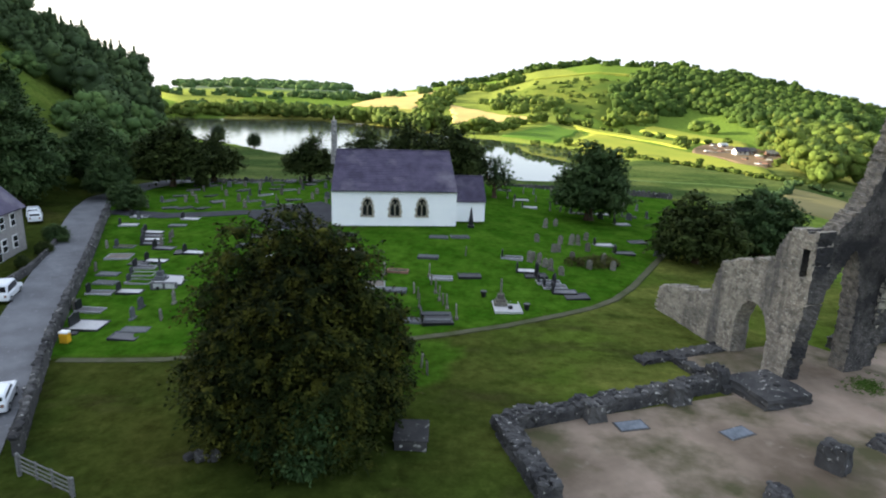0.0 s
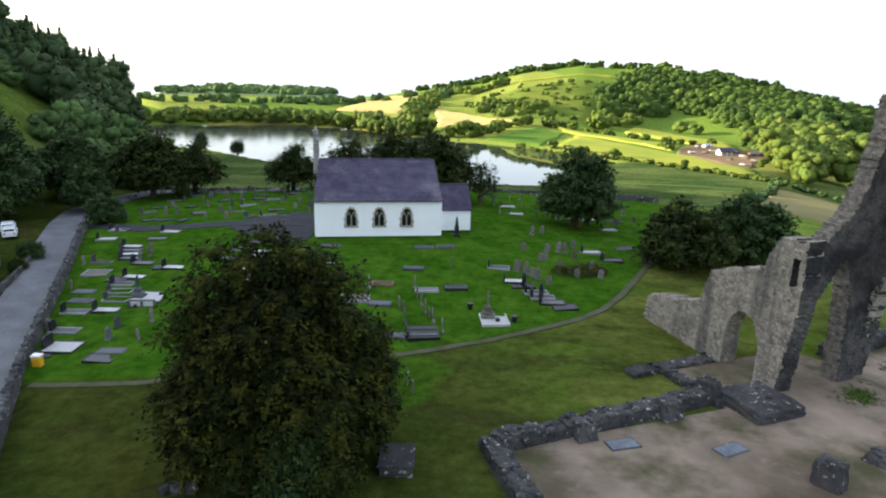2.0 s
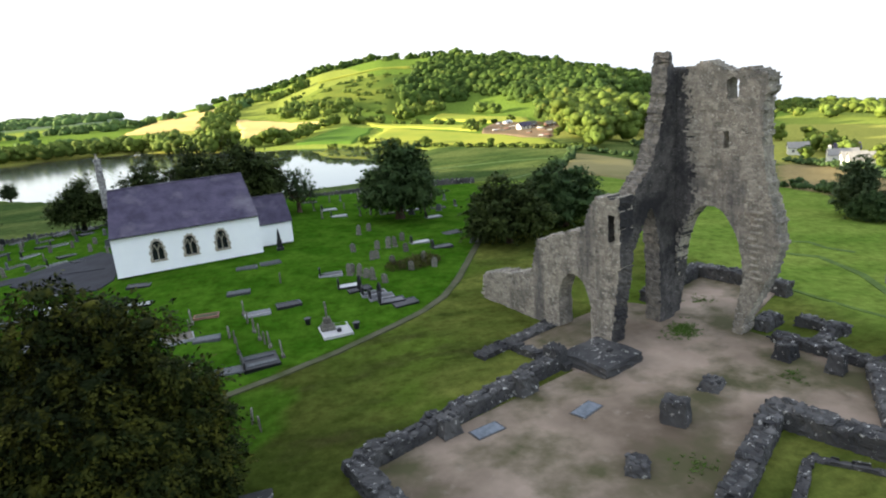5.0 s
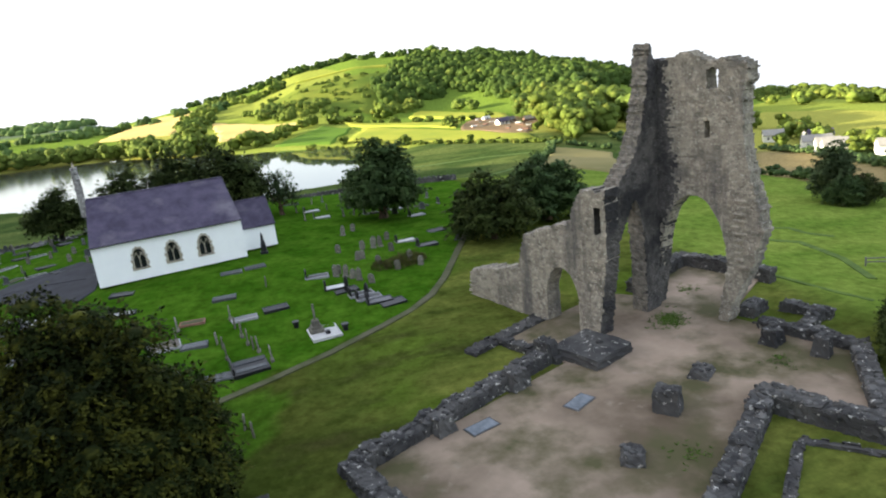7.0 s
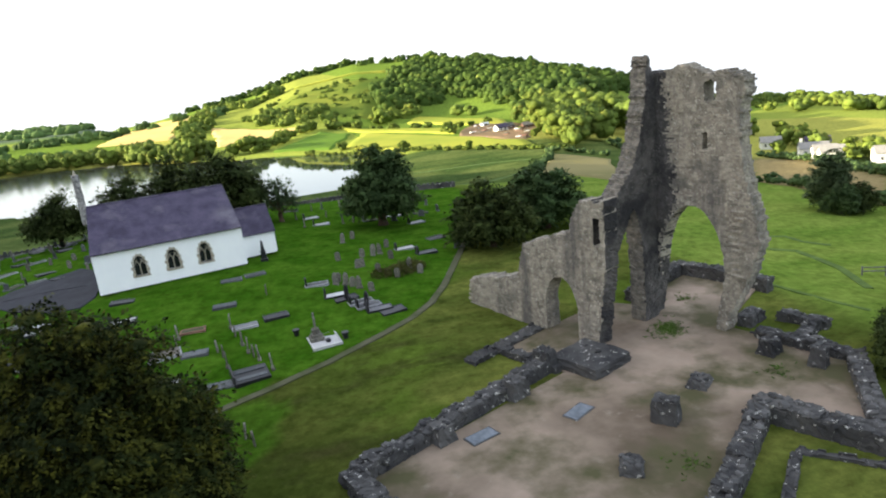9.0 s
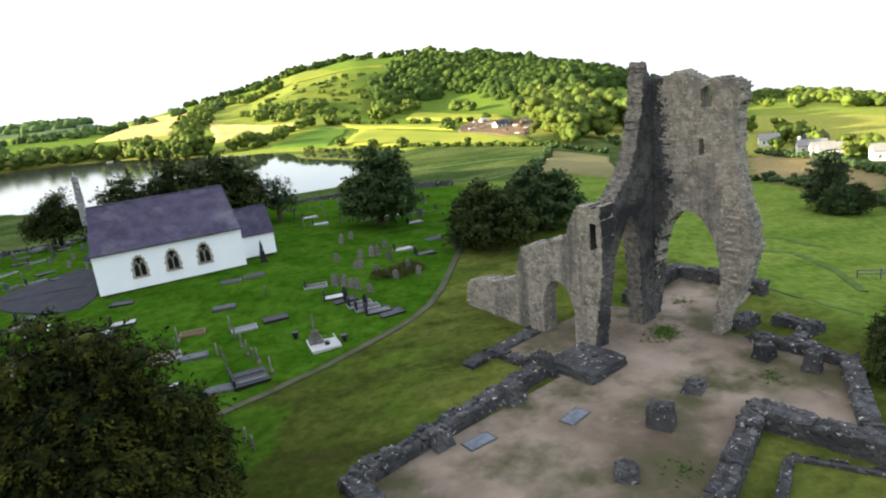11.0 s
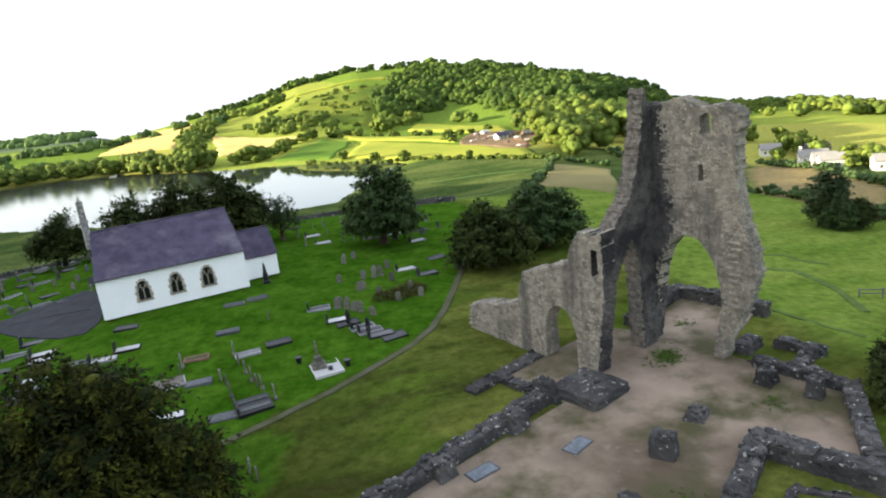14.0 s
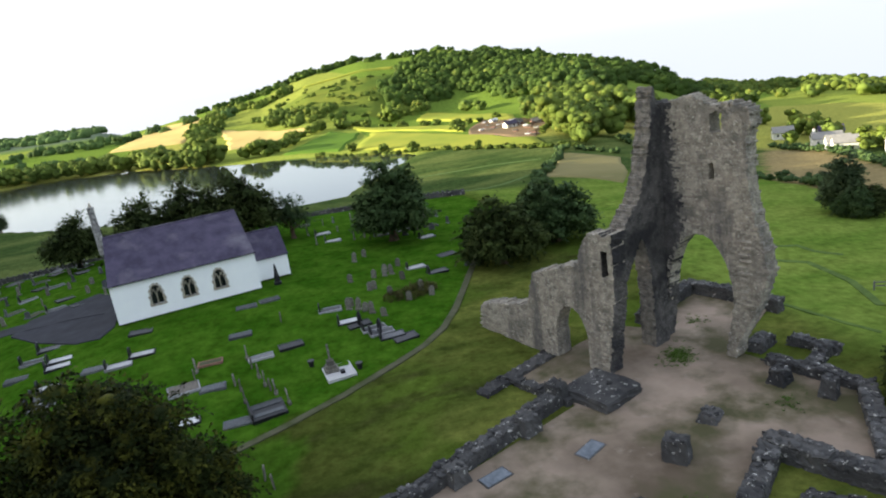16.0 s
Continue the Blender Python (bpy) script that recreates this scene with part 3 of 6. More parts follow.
def ruin_wall(name, U0, V0, yaw, length, thick, mask, height, parent, cell=0.16, jitter=0.05, seed=1, material=None, label="", z0=-0.3, other=None):
    """Rubble wall: a run of small cells kept where mask(s, z) is true, skinned as one surface whose corners are shaken.
    s runs along the wall, z up; the wall lies to the left of its line.
    other: a second stone and a rule (side, s, z) that says where it shows."""
    ns, nz, nt = int(length / cell), int((height - z0) / cell), max(2, int(round(thick / 0.25)))
    S, Zc = np.meshgrid((np.arange(ns) + 0.5) * cell, z0 + (np.arange(nz) + 0.5) * cell, indexing="ij")
    g = np.random.default_rng(seed)
    keep = mask(S, Zc)
    K = np.zeros((ns + 2, nz + 2), bool)
    K[1:-1, 1:-1] = keep
    verts, faces, at, kinds = [], [], {}, []
    dt = thick / nt

    def second(side, s, z):
        return int(other is not None and bool(other[1](side, s + g.normal(0, 0.3), z + g.normal(0, 0.1))))

    def vid(i, j, k):
        key = (i, j, k)
        if key not in at:
            at[key] = len(verts)
            d = g.normal(0, jitter, 3)
            verts.append((i * cell + d[0], k * dt + d[1], z0 + j * cell + d[2]))
        return at[key]
    for i, j in zip(*np.nonzero(keep)):
        a, b = i + 1, j + 1
        faces.append((vid(i, j, 0), vid(i + 1, j, 0), vid(i + 1, j + 1, 0), vid(i, j + 1, 0)))
        faces.append((vid(i, j, nt), vid(i, j + 1, nt), vid(i + 1, j + 1, nt), vid(i + 1, j, nt)))
        sc, zc = (i + 0.5) * cell, z0 + (j + 0.5) * cell
        kinds += [second('front', sc, zc), second('back', sc, zc)]
        for k in range(nt):
            if not K[a - 1, b]:
                faces.append((vid(i, j, k), vid(i, j + 1, k), vid(i, j + 1, k + 1), vid(i, j, k + 1)))
                kinds.append(second('west', sc, zc))
            if not K[a + 1, b]:
                faces.append((vid(i + 1, j, k), vid(i + 1, j, k + 1), vid(i + 1, j + 1, k + 1), vid(i + 1, j + 1, k)))
                kinds.append(second('east', sc, zc))
            if not K[a, b + 1]:
                faces.append((vid(i, j + 1, k), vid(i + 1, j + 1, k), vid(i + 1, j + 1, k + 1), vid(i, j + 1, k + 1)))
                kinds.append(second('top', sc, zc))
            if not K[a, b - 1]:
                faces.append((vid(i, j, k), vid(i, j, k + 1), vid(i + 1, j, k + 1), vid(i + 1, j, k)))
                kinds.append(second('under', sc, zc))
    ob = link_mesh(name, verts, faces, material or M_STONE, parent, label)
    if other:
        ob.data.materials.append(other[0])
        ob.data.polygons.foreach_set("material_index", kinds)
    p = ab(U0, V0)
    ob.matrix_basis = pose(p.x, p.y, 0, 0, 0, ABBEY_YAW + yaw)
    # courses of proud facing stones on both faces, joined
    sv, sf, kinds = [], [], []
    z = z0 + 0.05
    while z < height - 0.1:
        h = g.uniform(0.16, 0.3)
        s = g.uniform(0, 0.3)
        while s < length:
            w = g.uniform(0.22, 0.62)
            for side in (0, 1):
                if g.random() < 0.5 and bool(mask(np.array([s + 0.04, s + w - 0.04]), np.array([z + h / 2] * 2)).all()):
                    y = -g.uniform(0.01, 0.06) if side == 0 else thick + g.uniform(0.01, 0.06)
                    yb = 0.12 if side == 0 else thick - 0.12
                    b0 = len(sv)
                    e = g.normal(0, 0.015, (4, 2))
                    for (ds, dz), ee in zip(((0.02, 0.02), (w - 0.02, 0.02), (w - 0.02, h - 0.02), (0.02, h - 0.02)), e):
                        sv.append((s + ds + ee[0], y, z + dz + ee[1]))
                    for ds, dz in ((0, 0), (w, 0), (w, h), (0, h)):
                        sv.append((s + ds, yb, z + dz))
                    order = ((0, 1, 2, 3), (0, 4, 5, 1), (1, 5, 6, 2), (2, 6, 7, 3), (3, 7, 4, 0))
                    sf += [tuple(b0 + q for q in (f if side == 0 else f[::-1])) for f in order]
                    kinds += [second('back' if side else 'front', s + w / 2, z + h / 2)] * 5
            s += w
        z += h
    st = link_mesh("facing", sv, sf, M_PIECE if material is None else material, ob)
    st["kind"] = "stuff"
    if other:
        st.data.materials.append(other[0])
        st.data.polygons.foreach_set("material_index", kinds)
    return ob


def arch(s, z, mid, half, spring, top):
    """True inside a pointed opening."""
    t = np.clip((z - spring) / (top - spring), 0, 1)
    w = np.where(z < spring, half, half * np.sqrt(np.maximum(0, 1 - t ** 1.7)))
    return (np.abs(s - mid) < w) & (z < top)


def voussoirs(wall, mid, half, spring, top, thick, seed, depth=0.42, material=None, jambs=True, proud=0.07):
    """Arch stones, one by one, round a pointed opening of a wall, and jamb stones below its springing."""
    g = np.random.default_rng(seed)
    shapes = []
    for _ in range(4):
        bm = box_bm(depth, thick + proud, 0.42, 0, thick / 2, -0.21, 0.03)
        for v in bm.verts:
            v.co += Vector(g.normal(0, 0.025, 3))
        me = bpy.data.meshes.new("voussoir")
        bm.to_mesh(me)
        bm.free()
        me.materials.append(material or M_PIECE)
        shapes.append(me)
    ts = np.linspace(0, 1, 400)
    cx, cz = half * np.sqrt(np.maximum(0, 1 - ts ** 1.7)), spring + (top - spring) * ts
    arc = np.concatenate([[0], np.cumsum(np.hypot(np.diff(cx), np.diff(cz)))])
    n = int(arc[-1] / 0.42)
    for side in (-1, 1):
        spots = [(half, z, 0.0) for z in np.arange(0.3, spring - 0.1, 0.43)] if jambs else []
        for i in range(n):
            a = (i + 0.5) / n * arc[-1]
            k = int(np.searchsorted(arc, a))
            k2 = min(k + 4, 399)
            spots.append((cx[k], cz[k], math.degrees(math.atan2(cz[k2] - cz[k - 4 if k > 4 else 0], cx[k2] - cx[k - 4 if k > 4 else 0])) - 90))
        for i, (x, z, ang) in enumerate(spots):
            o = new("voussoir", shapes[i % 4])
            o.parent = wall
            c, s2 = math.cos(radians(ang)), math.sin(radians(ang))
            off = depth / 2 - 0.05 + g.uniform(-0.03, 0.05)
            o.matrix_basis = pose(mid + side * (x + c * off), 0, z + s2 * off, 0, -side * ang, 0)


def rough(s, seed, amp, scale=1.1):
    return amp * np.array([noise.noise(Vector((float(q) * scale, seed * 7.3, 0.5))) for q in np.ravel(s)]).reshape(np.shape(s))


tower = thing("ruined_tower", pose(0, 0, 0), "tall roofless ruined abbey tower of grey rubble stone with open arches", "ruin")
TE_U, TE_V, TN = 48.3, 25.6, 36.0       # west face of the east wall, its south end, south face of the north wall


def east_mask(s, z):
    v = s + TE_V
    right = np.interp(z, [0, 2.5, 4.5, 7.7, 9.5, 11.1, 13.6, 15.3, 18, 20.2], [30.0, 29.1, 28.2, 27.2, 27.3, 27.8, 28.5, 28.75, 28.8, 28.3]) + rough(z, 3, 0.18, 1.3) + rough(z, 33, 0.22, 3.6)
    top = np.interp(v, [27.5, 29, 30.4, 32.2, 33.2, 34.0, 34.8, 36.0], [20.3, 20.7, 20.9, 21.0, 21.5, 21.5, 21.1, 21.2]) + rough(s, 5, 0.22, 1.1) + rough(s, 45, 0.22, 3.8)
    k = (v > right) & (z < top)
    shift = 0.75 * np.clip(1 - z / 5.0, 0, 1)
    k &= ~arch(v - shift, z, 32.85, 2.95, 5.5, 10.5)
    k &= ~((np.abs(v - 31.25) < 0.5) & (z > 18.8) & (z < 20.3 - 0.9 * np.abs(v - 31.25) ** 2))
    k &= ~((np.abs(v - 31.6) < 0.2) & (z > 15.0) & (z < 16.3))
    return k


def streak_and_shade(side, s, z):
    """Soot-black lichen and painted corner shade down the wall beside the north arch."""
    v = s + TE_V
    # arch undersides take the dark stone too, as shade in the colour
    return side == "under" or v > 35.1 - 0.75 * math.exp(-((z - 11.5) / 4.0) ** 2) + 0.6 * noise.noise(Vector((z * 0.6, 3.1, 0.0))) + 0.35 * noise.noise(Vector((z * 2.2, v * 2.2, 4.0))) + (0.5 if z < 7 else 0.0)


ew = ruin_wall("east_wall", TE_U + 1.5, TE_V, 90, 11.9, 1.5, east_mask, 21.9, tower, jitter=0.03, seed=11, other=(M_STONE_N, streak_and_shade))
voussoirs(ew, 32.85 - TE_V, 2.95, 5.5, 10.5, 1.5, 301, jambs=False, proud=0.04)
# toothing: broken courses standing out of the wall's south end, where the next wall was torn away
gq = np.random.default_rng(17)
for i in range(11):
    z = 5.0 + i * 0.52
    w = gq.uniform(0.5, 1.2)
    o = part("toothing_stone", box_bm(w, 0.55, 0.2, 0, 0, 0, 0.05), M_PIECE, ew)
    o.matrix_basis = pose(28.9 - TE_V + gq.uniform(-0.3, 0.3), 1.5 - 0.02, z, gq.uniform(-4, 4), gq.uniform(-4, 4), gq.uniform(-5, 5))


def north_mask(s, z):
    # s runs from the west end; the upper part has fallen away westwards
    u = s + 38.3
    left = np.interp(z, [0, 9.5, 10.8, 12.4, 13.9, 15.6, 17.7, 19.5, 21.6], [41.2, 41.2, 42.0, 43.3, 44.8, 46.0, 46.6, 46.9, 47.2]) + rough(z, 8, 0.25, 1.0) + rough(z, 48, 0.25, 3.6)
    k = (u > left) & (z < 20.9 + 1.5 * np.exp(-((u - 47.5) / 0.4) ** 2) + rough(s, 9, 0.3, 1.5) + rough(s, 49, 0.25, 4.0))
    t = np.clip((z - 4.5) / 6.0, 0, 1)
    opening = np.where(u < 44.9, 44.9 - u < 3.5 * (1 - t ** 1.15), u - 44.9 < 1.35 * np.sqrt(np.maximum(0, 1 - t ** 1.7)))
    return k & ~(opening & (z < 10.5))


# torn core, plus light put into the colour of west reveal and tops
def torn_lit_faces(side, s, z):
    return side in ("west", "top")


nw = ruin_wall("north_wall", 38.3, TN, 0, 10.0, 1.5, north_mask, 22.6, tower, jitter=0.03, seed=12, material=M_STONE_N, other=(M_TORN_LIT, torn_lit_faces))


def transept_mask(s, z):
    v = s + 34.8
    top = np.interp(v, [34.8, 37.2, 38.2, 38.6, 39.2, 41.8, 44.1, 44.5, 45.0, 48.0, 52.2], [12.4, 12.1, 11.2, 9.6, 9.2, 8.3, 7.5, 6.2, 4.5, 3.8, 2.9]) + rough(s, 14, 0.3, 1.4) + rough(s, 44, 0.3, 3.4)
    k = (z < top) & (v > 35.0 + 1.0 * np.clip(1 - z / 7.0, 0, 1) + rough(z, 15, 0.15, 1.5))
    k &= ~arch(v, z, 39.9, 1.85, 2.8, 5.4)
    k &= ~((np.abs(v - 35.75) < 0.27) & (z > 8.7) & (z < 10.9))
    return k


# the wall's south end, its shade painted with the dark stone copy
def shaded_end(side, s, z):
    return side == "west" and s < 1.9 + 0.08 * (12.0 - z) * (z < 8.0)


tw = ruin_wall("transept_wall", 41.5, 34.8, 90, 17.4, 1.6, transept_mask, 13.2, None, jitter=0.03, seed=13, label="", other=(M_STONE_N, shaded_end))
voussoirs(tw, 39.9 - 34.8, 1.85, 2.8, 5.4, 1.6, 303, 0.3, proud=0.04)
tagged(tw, "stepped ruined transept wall of grey rubble with an arched doorway", "ruin")


def low_wall(U0, V0, U1, V1, h, thick, label, seed, name="low_wall", material=None, wave=0.25):
    L = math.hypot(U1 - U0, V1 - V0)
    yaw = math.degrees(math.atan2(V1 - V0, U1 - U0))
    ob = ruin_wall(name, U0, V0, yaw, L, thick, lambda s, z: z < h + rough(s, seed, wave, 0.9), h + 0.8, None, cell=0.22, jitter=0.06,
                   seed=seed, material=material or M_WALLCORE)
    return tagged(ob, label, "wall", "low ruin walls")


LOW_WALLS = [
    (15.4, 34.2, 33.6, 35.8, 1.0, 1.3, "low mossy rubble wall of the ruined nave"),
    (16.1, 27.0, 16.5, 34.4, 1.0, 1.3, "low mossy rubble wall at the west end of the nave"),
    (22.5, 16.4, 37.6, 20.9, 1.1, 1.2, "low mossy rubble wall along the south of the nave"),
    (39.8, 13.6, 38.9, 22.4, 1.15, 1.5, "low grey rubble wall of the south transept"),
    (40.3, 15.2, 48.9, 19.8, 0.95, 1.1, "low rubble wall closing the south transept"),
    (49.6, 20.0, 49.6, 27.6, 0.9, 1.1, "low rubble wall beside the ruined side chapels"),
    (49.6, 24.0, 54.0, 24.6, 0.8, 1.0, "low rubble wall of a ruined side chapel"),
    (54.3, 24.2, 54.0, 28.0, 0.8, 1.0, "low rubble end wall of a ruined side chapel"),
    (49.8, 39.6, 59.6, 40.6, 1.25, 1.2, "low rubble wall of the ruined presbytery"),
    (60.0, 31.6, 60.0, 41.6, 1.25, 1.2, "low rubble end wall of the ruined presbytery"),
    (50.2, 28.6, 52.8, 28.8, 1.0, 1.2, "low rubble side wall of the ruined presbytery"),
    (31.0, 41.3, 39.6, 42.0, 0.35, 1.3, "sunken foundation strip of an aisle wall"),
    (35.0, 35.4, 34.6, 42.2, 0.5, 0.9, "low foundation strip beside the doorway"),
]
for i, w in enumerate(LOW_WALLS):
    low_wall(*w, 21 + i, wave=0.28 if w[4] > 0.6 else 0.1)

# bare earth floor of the ruin
M_EARTH = mat("trodden_earth", (0.3, 0.235, 0.185), (0.105, 0.08, 0.057), scale=0.11, rough=0.95, bump=0.03, bump_scale=4.0,
              fine=(0.26, 0.215, 0.178), fine_at=(0.62, 0.8), stain=(0.072, 0.068, 0.034), stain_scale=0.15, stain_at=0.48, coords="World")
bm = bmesh.new()
pl = [(15.4, 15.0), (24, 17.4), (38.6, 21.6), (39.2, 15.2), (49.0, 20.2), (49.4, 30.4), (60.0, 33.0), (59.8, 40.4), (49.0, 39.4), (48.0, 42.0), (41.0, 42.0), (35.2, 41.6), (34.6, 35.0), (15.4, 34.6)]
vs = [bm.verts.new(ab(u, v, 0.14)) for u, v in pl]
lo = [bm.verts.new(ab(u, v, -0.6)) for u, v in pl]
top = bm.faces.new(vs)
for i in range(len(pl)):
    bm.faces.new((vs[i], lo[i], lo[(i + 1) % len(pl)], vs[(i + 1) % len(pl)]))
bmesh.ops.recalc_face_normals(bm, faces=bm.faces)
tagged(part("earth_floor", bm, M_EARTH), "worn sandy earth floor of the roofless nave", "floor", kind="structure")


# ---- trees ----
def crown_mesh(name, lobes, count, size, g, droop=0.25, aspect=2.2):
    """Leaf sprays scattered over the shells of several lobes (x, y, z, rx, rz)."""
    vol = np.array([l[3] ** 2 for l in lobes])
    pick = g.choice(len(lobes), count, p=vol / vol.sum())
    lob = np.array(lobes)[pick]
    d = g.normal(size=(count, 3))
    d /= np.linalg.norm(d, axis=1)[:, None]
    r = 1.0 - np.abs(g.normal(0, 0.2, count)) + (g.random(count) < 0.16) * g.uniform(0, 0.38, count)
    c = lob[:, :3] + d * r[:, None] * np.stack([lob[:, 3], lob[:, 3], lob[:, 4]], 1)
    out = d + g.normal(0, 0.45, (count, 3))
    out[:, 2] -= droop
    out /= np.linalg.norm(out, axis=1)[:, None]
    side = np.cross(out, np.array([0, 0, 1.0]) + g.normal(0, 0.5, (count, 3)))
    side /= np.linalg.norm(side, axis=1)[:, None]
    L = size * g.uniform(0.6, 1.4, count)[:, None]
    W = L / aspect
    v = np.stack([c - out * L * 0.5, c + side * W * 0.5, c + out * L * 0.5, c - side * W * 0.5], 1).reshape(-1, 3)
    f = np.arange(count * 4).reshape(-1, 4)
    return v, f


def ico(level):
    bm = bmesh.new()
    bmesh.ops.create_icosphere(bm, subdivisions=level, radius=1.0)
    bm.verts.index_update()
    v, f = np.array([q.co for q in bm.verts]), np.array([[q.index for q in t.verts] for t in bm.faces])
    bm.free()
    return v, f


ICO = {2: ico(2), 3: ico(3)}


def cores(lobes, g, level, shrink, base=0):
    """Lumpy inner masses of foliage, one to a lobe, so that no sky shows through the heart of a crown."""
    v0, f0 = ICO[level]
    V, F = [], []
    for x, y, z, rx, rz in lobes:
        k = shrink * (1 + g.normal(0, 0.14, len(v0)))[:, None]
        V.append(v0 * k * np.array([rx, rx, rz]) + np.array([x, y, z]))
        F.append(f0 + base)
        base += len(v0)
    return np.concatenate(V), np.concatenate(F)


def leafy(name, v1, f1, v2, f2, n2, material, parent=None):
    """Cores and leaves in one mesh; the leaves take the roundness of the mass that they clothe."""
    ob = link_mesh(name, v1.tolist() + v2.tolist(), f1.tolist() + (f2 + len(v1)).tolist(), material, parent, smooth=True)
    nr = np.empty(len(ob.data.vertices) * 3, np.float32)
    ob.data.vertex_normals.foreach_get("vector", nr)
    nr = nr.reshape(-1, 3)
    nr[len(v1):] = n2
    ob.data.normals_split_custom_set_from_vertices(nr)
    return ob


def frond_crown(lobes, fronds, per, length, leaf, g, droop=0.25, flat=0.7):
    """Flattened sprays: each a short drooping twig with leaves on both sides, set over the lobes' shells."""
    w = np.array([l[3] * (l[3] + l[4]) for l in lobes])
    lob = np.array(lobes)[g.choice(len(lobes), fronds, p=w / w.sum())]
    d = g.normal(size=(fronds, 3))
    d[:, 2] += 0.25
    d /= np.linalg.norm(d, axis=1)[:, None]
    root = lob[:, :3] + d * np.stack([lob[:, 3], lob[:, 3], lob[:, 4]], 1) * g.uniform(0.72, 0.98, fronds)[:, None]
    out = d * np.array([1, 1, 1 - flat]) + g.normal(0, 0.3, (fronds, 3))
    out[:, 2] -= droop * g.uniform(0.2, 1.4, fronds)
    out /= np.linalg.norm(out, axis=1)[:, None]
    side = np.cross(out, np.array([0, 0, 1.0]) + g.normal(0, 0.3, (fronds, 3)))
    side /= np.linalg.norm(side, axis=1)[:, None]
    L = length * g.uniform(0.5, 1.5, fronds)
    t = g.random((fronds, per))
    u = g.uniform(-0.32, 0.32, (fronds, per)) * (1.15 - t) * L[:, None]
    c = root[:, None, :] + out[:, None, :] * (t * L[:, None])[..., None] + side[:, None, :] * u[..., None]
    c[..., 2] -= droop * 0.5 * (t ** 2) * L[:, None] + np.abs(u) * 0.3
    c = c.reshape(-1, 3) + g.normal(0, leaf * 0.25, (fronds * per, 3))
    n = fronds * per
    a = np.repeat(out, per, 0) + np.repeat(side, per, 0) * (np.sign(u).reshape(-1, 1) * 0.6) + g.normal(0, 0.3, (n, 3))
    a /= np.linalg.norm(a, axis=1)[:, None]
    q = np.cross(a, np.array([0, 0, 1.0]) + g.normal(0, 0.45, (n, 3)))
    q /= np.linalg.norm(q, axis=1)[:, None]
    s = leaf * g.uniform(0.6, 1.4, n)[:, None]
    face = np.repeat(d, per, 0) + np.array([0, 0, 0.45]) + g.normal(0, 0.22, (n, 3))
    face /= np.linalg.norm(face, axis=1)[:, None]
    q *= np.sign((np.cross(q, a) * face).sum(1))[:, None]
    v = np.stack([c - a * s * 0.6, c + q * s * 0.32, c + a * s * 0.6, c - q * s * 0.32], 1).reshape(-1, 3)
    return v, np.arange(n * 4).reshape(-1, 4), np.repeat(face, 4, 0)


def lobes_for(h, rad, trunk, g, n, pointy=0.5, x0=0.0, y0=0.0, lump=(0.16, 0.36)):
    """Lobes over an egg-shaped crown; pointy under 1 draws the top in."""
    out = [(x0, y0, trunk + (h - trunk) * 0.45, rad * 0.6, (h - trunk) * 0.36)]
    for i in range(n):
        t = (i + 0.5) / n
        z = trunk + (h - trunk) * (0.08 + 0.86 * t)
        prof = math.sin(math.pi * (0.2 + 0.74 * t ** (0.75 + 0.5 * pointy))) ** 0.75
        a = i * 2.4 + g.uniform(-0.4, 0.4)
        k = g.uniform(*lump)
        off = rad * prof * (1.0 - k * 0.8) * g.uniform(0.7, 1.12)
        out.append((x0 + off * math.cos(a), y0 + off * math.sin(a), z, rad * k, rad * k * g.uniform(0.5, 0.85)))
    return out


def tree(name, h, rad, trunk, material, label, seed, fronds=3000, per=10, length=0.9, leaf=0.2, n=14, pointy=0.6, group="", stems=1, droop=0.3, heads=None, lump=(0.16, 0.36), core=0.66):
    """Trunk, limbs and a crown of several rounded heads (dx, dy, height, radius), clothed in sprays."""
    g = np.random.default_rng(seed)
    t = thing(name, pose(0, 0, 0), label, "tree", group)
    bm = bmesh.new()
    for k in range(stems):
        a = g.uniform(0, 6.28)
        lean = 0.05 * h if stems > 1 else 0.0
        pts = [(lean * f * math.cos(a) + g.normal(0, 0.05), lean * f * math.sin(a) + g.normal(0, 0.05), -0.4 + (h * 0.8) * f) for f in (0, 0.04, 0.25, 0.5, 0.8, 1)]
        r0 = rad * 0.12 / stems ** 0.5
        tube_bm(pts, [r0 * q for q in (1.5, 1.05, 0.8, 0.6, 0.3, 0.06)], 9, bm)
    part("trunk", bm, M_BARK, t, smooth=True)
    if heads is None:
        heads = [(0, 0, h, rad * 0.62)]
        for i in range(6):
            a, o = i * 1.05 + g.uniform(-0.3, 0.3), rad * g.uniform(0.42, 0.62)
            heads.append((o * math.cos(a), o * math.sin(a), h * g.uniform(0.58, 0.9), rad * g.uniform(0.36, 0.5)))
    lob = []
    for dx, dy, hh, r in heads:
        lob += lobes_for(hh, r, trunk + g.uniform(0, 0.12) * hh, g, n, pointy, dx, dy, lump)
        z0 = max(trunk * 0.7, hh * 0.3)
        part("limb", tube_bm([(0, 0, z0), (dx * 0.55, dy * 0.55, (z0 + hh * 0.6) / 2 + 0.2), (dx, dy, hh * 0.7)], [rad * 0.045, rad * 0.03, rad * 0.012], 6), M_BARK, t)
    v1, f1 = cores(lob, g, 2, core)
    v2, f2, n2 = frond_crown(lob, fronds, per, length, leaf, g, droop)
    leafy("crown", v1, f1, v2, f2, n2, material, t)
    return t


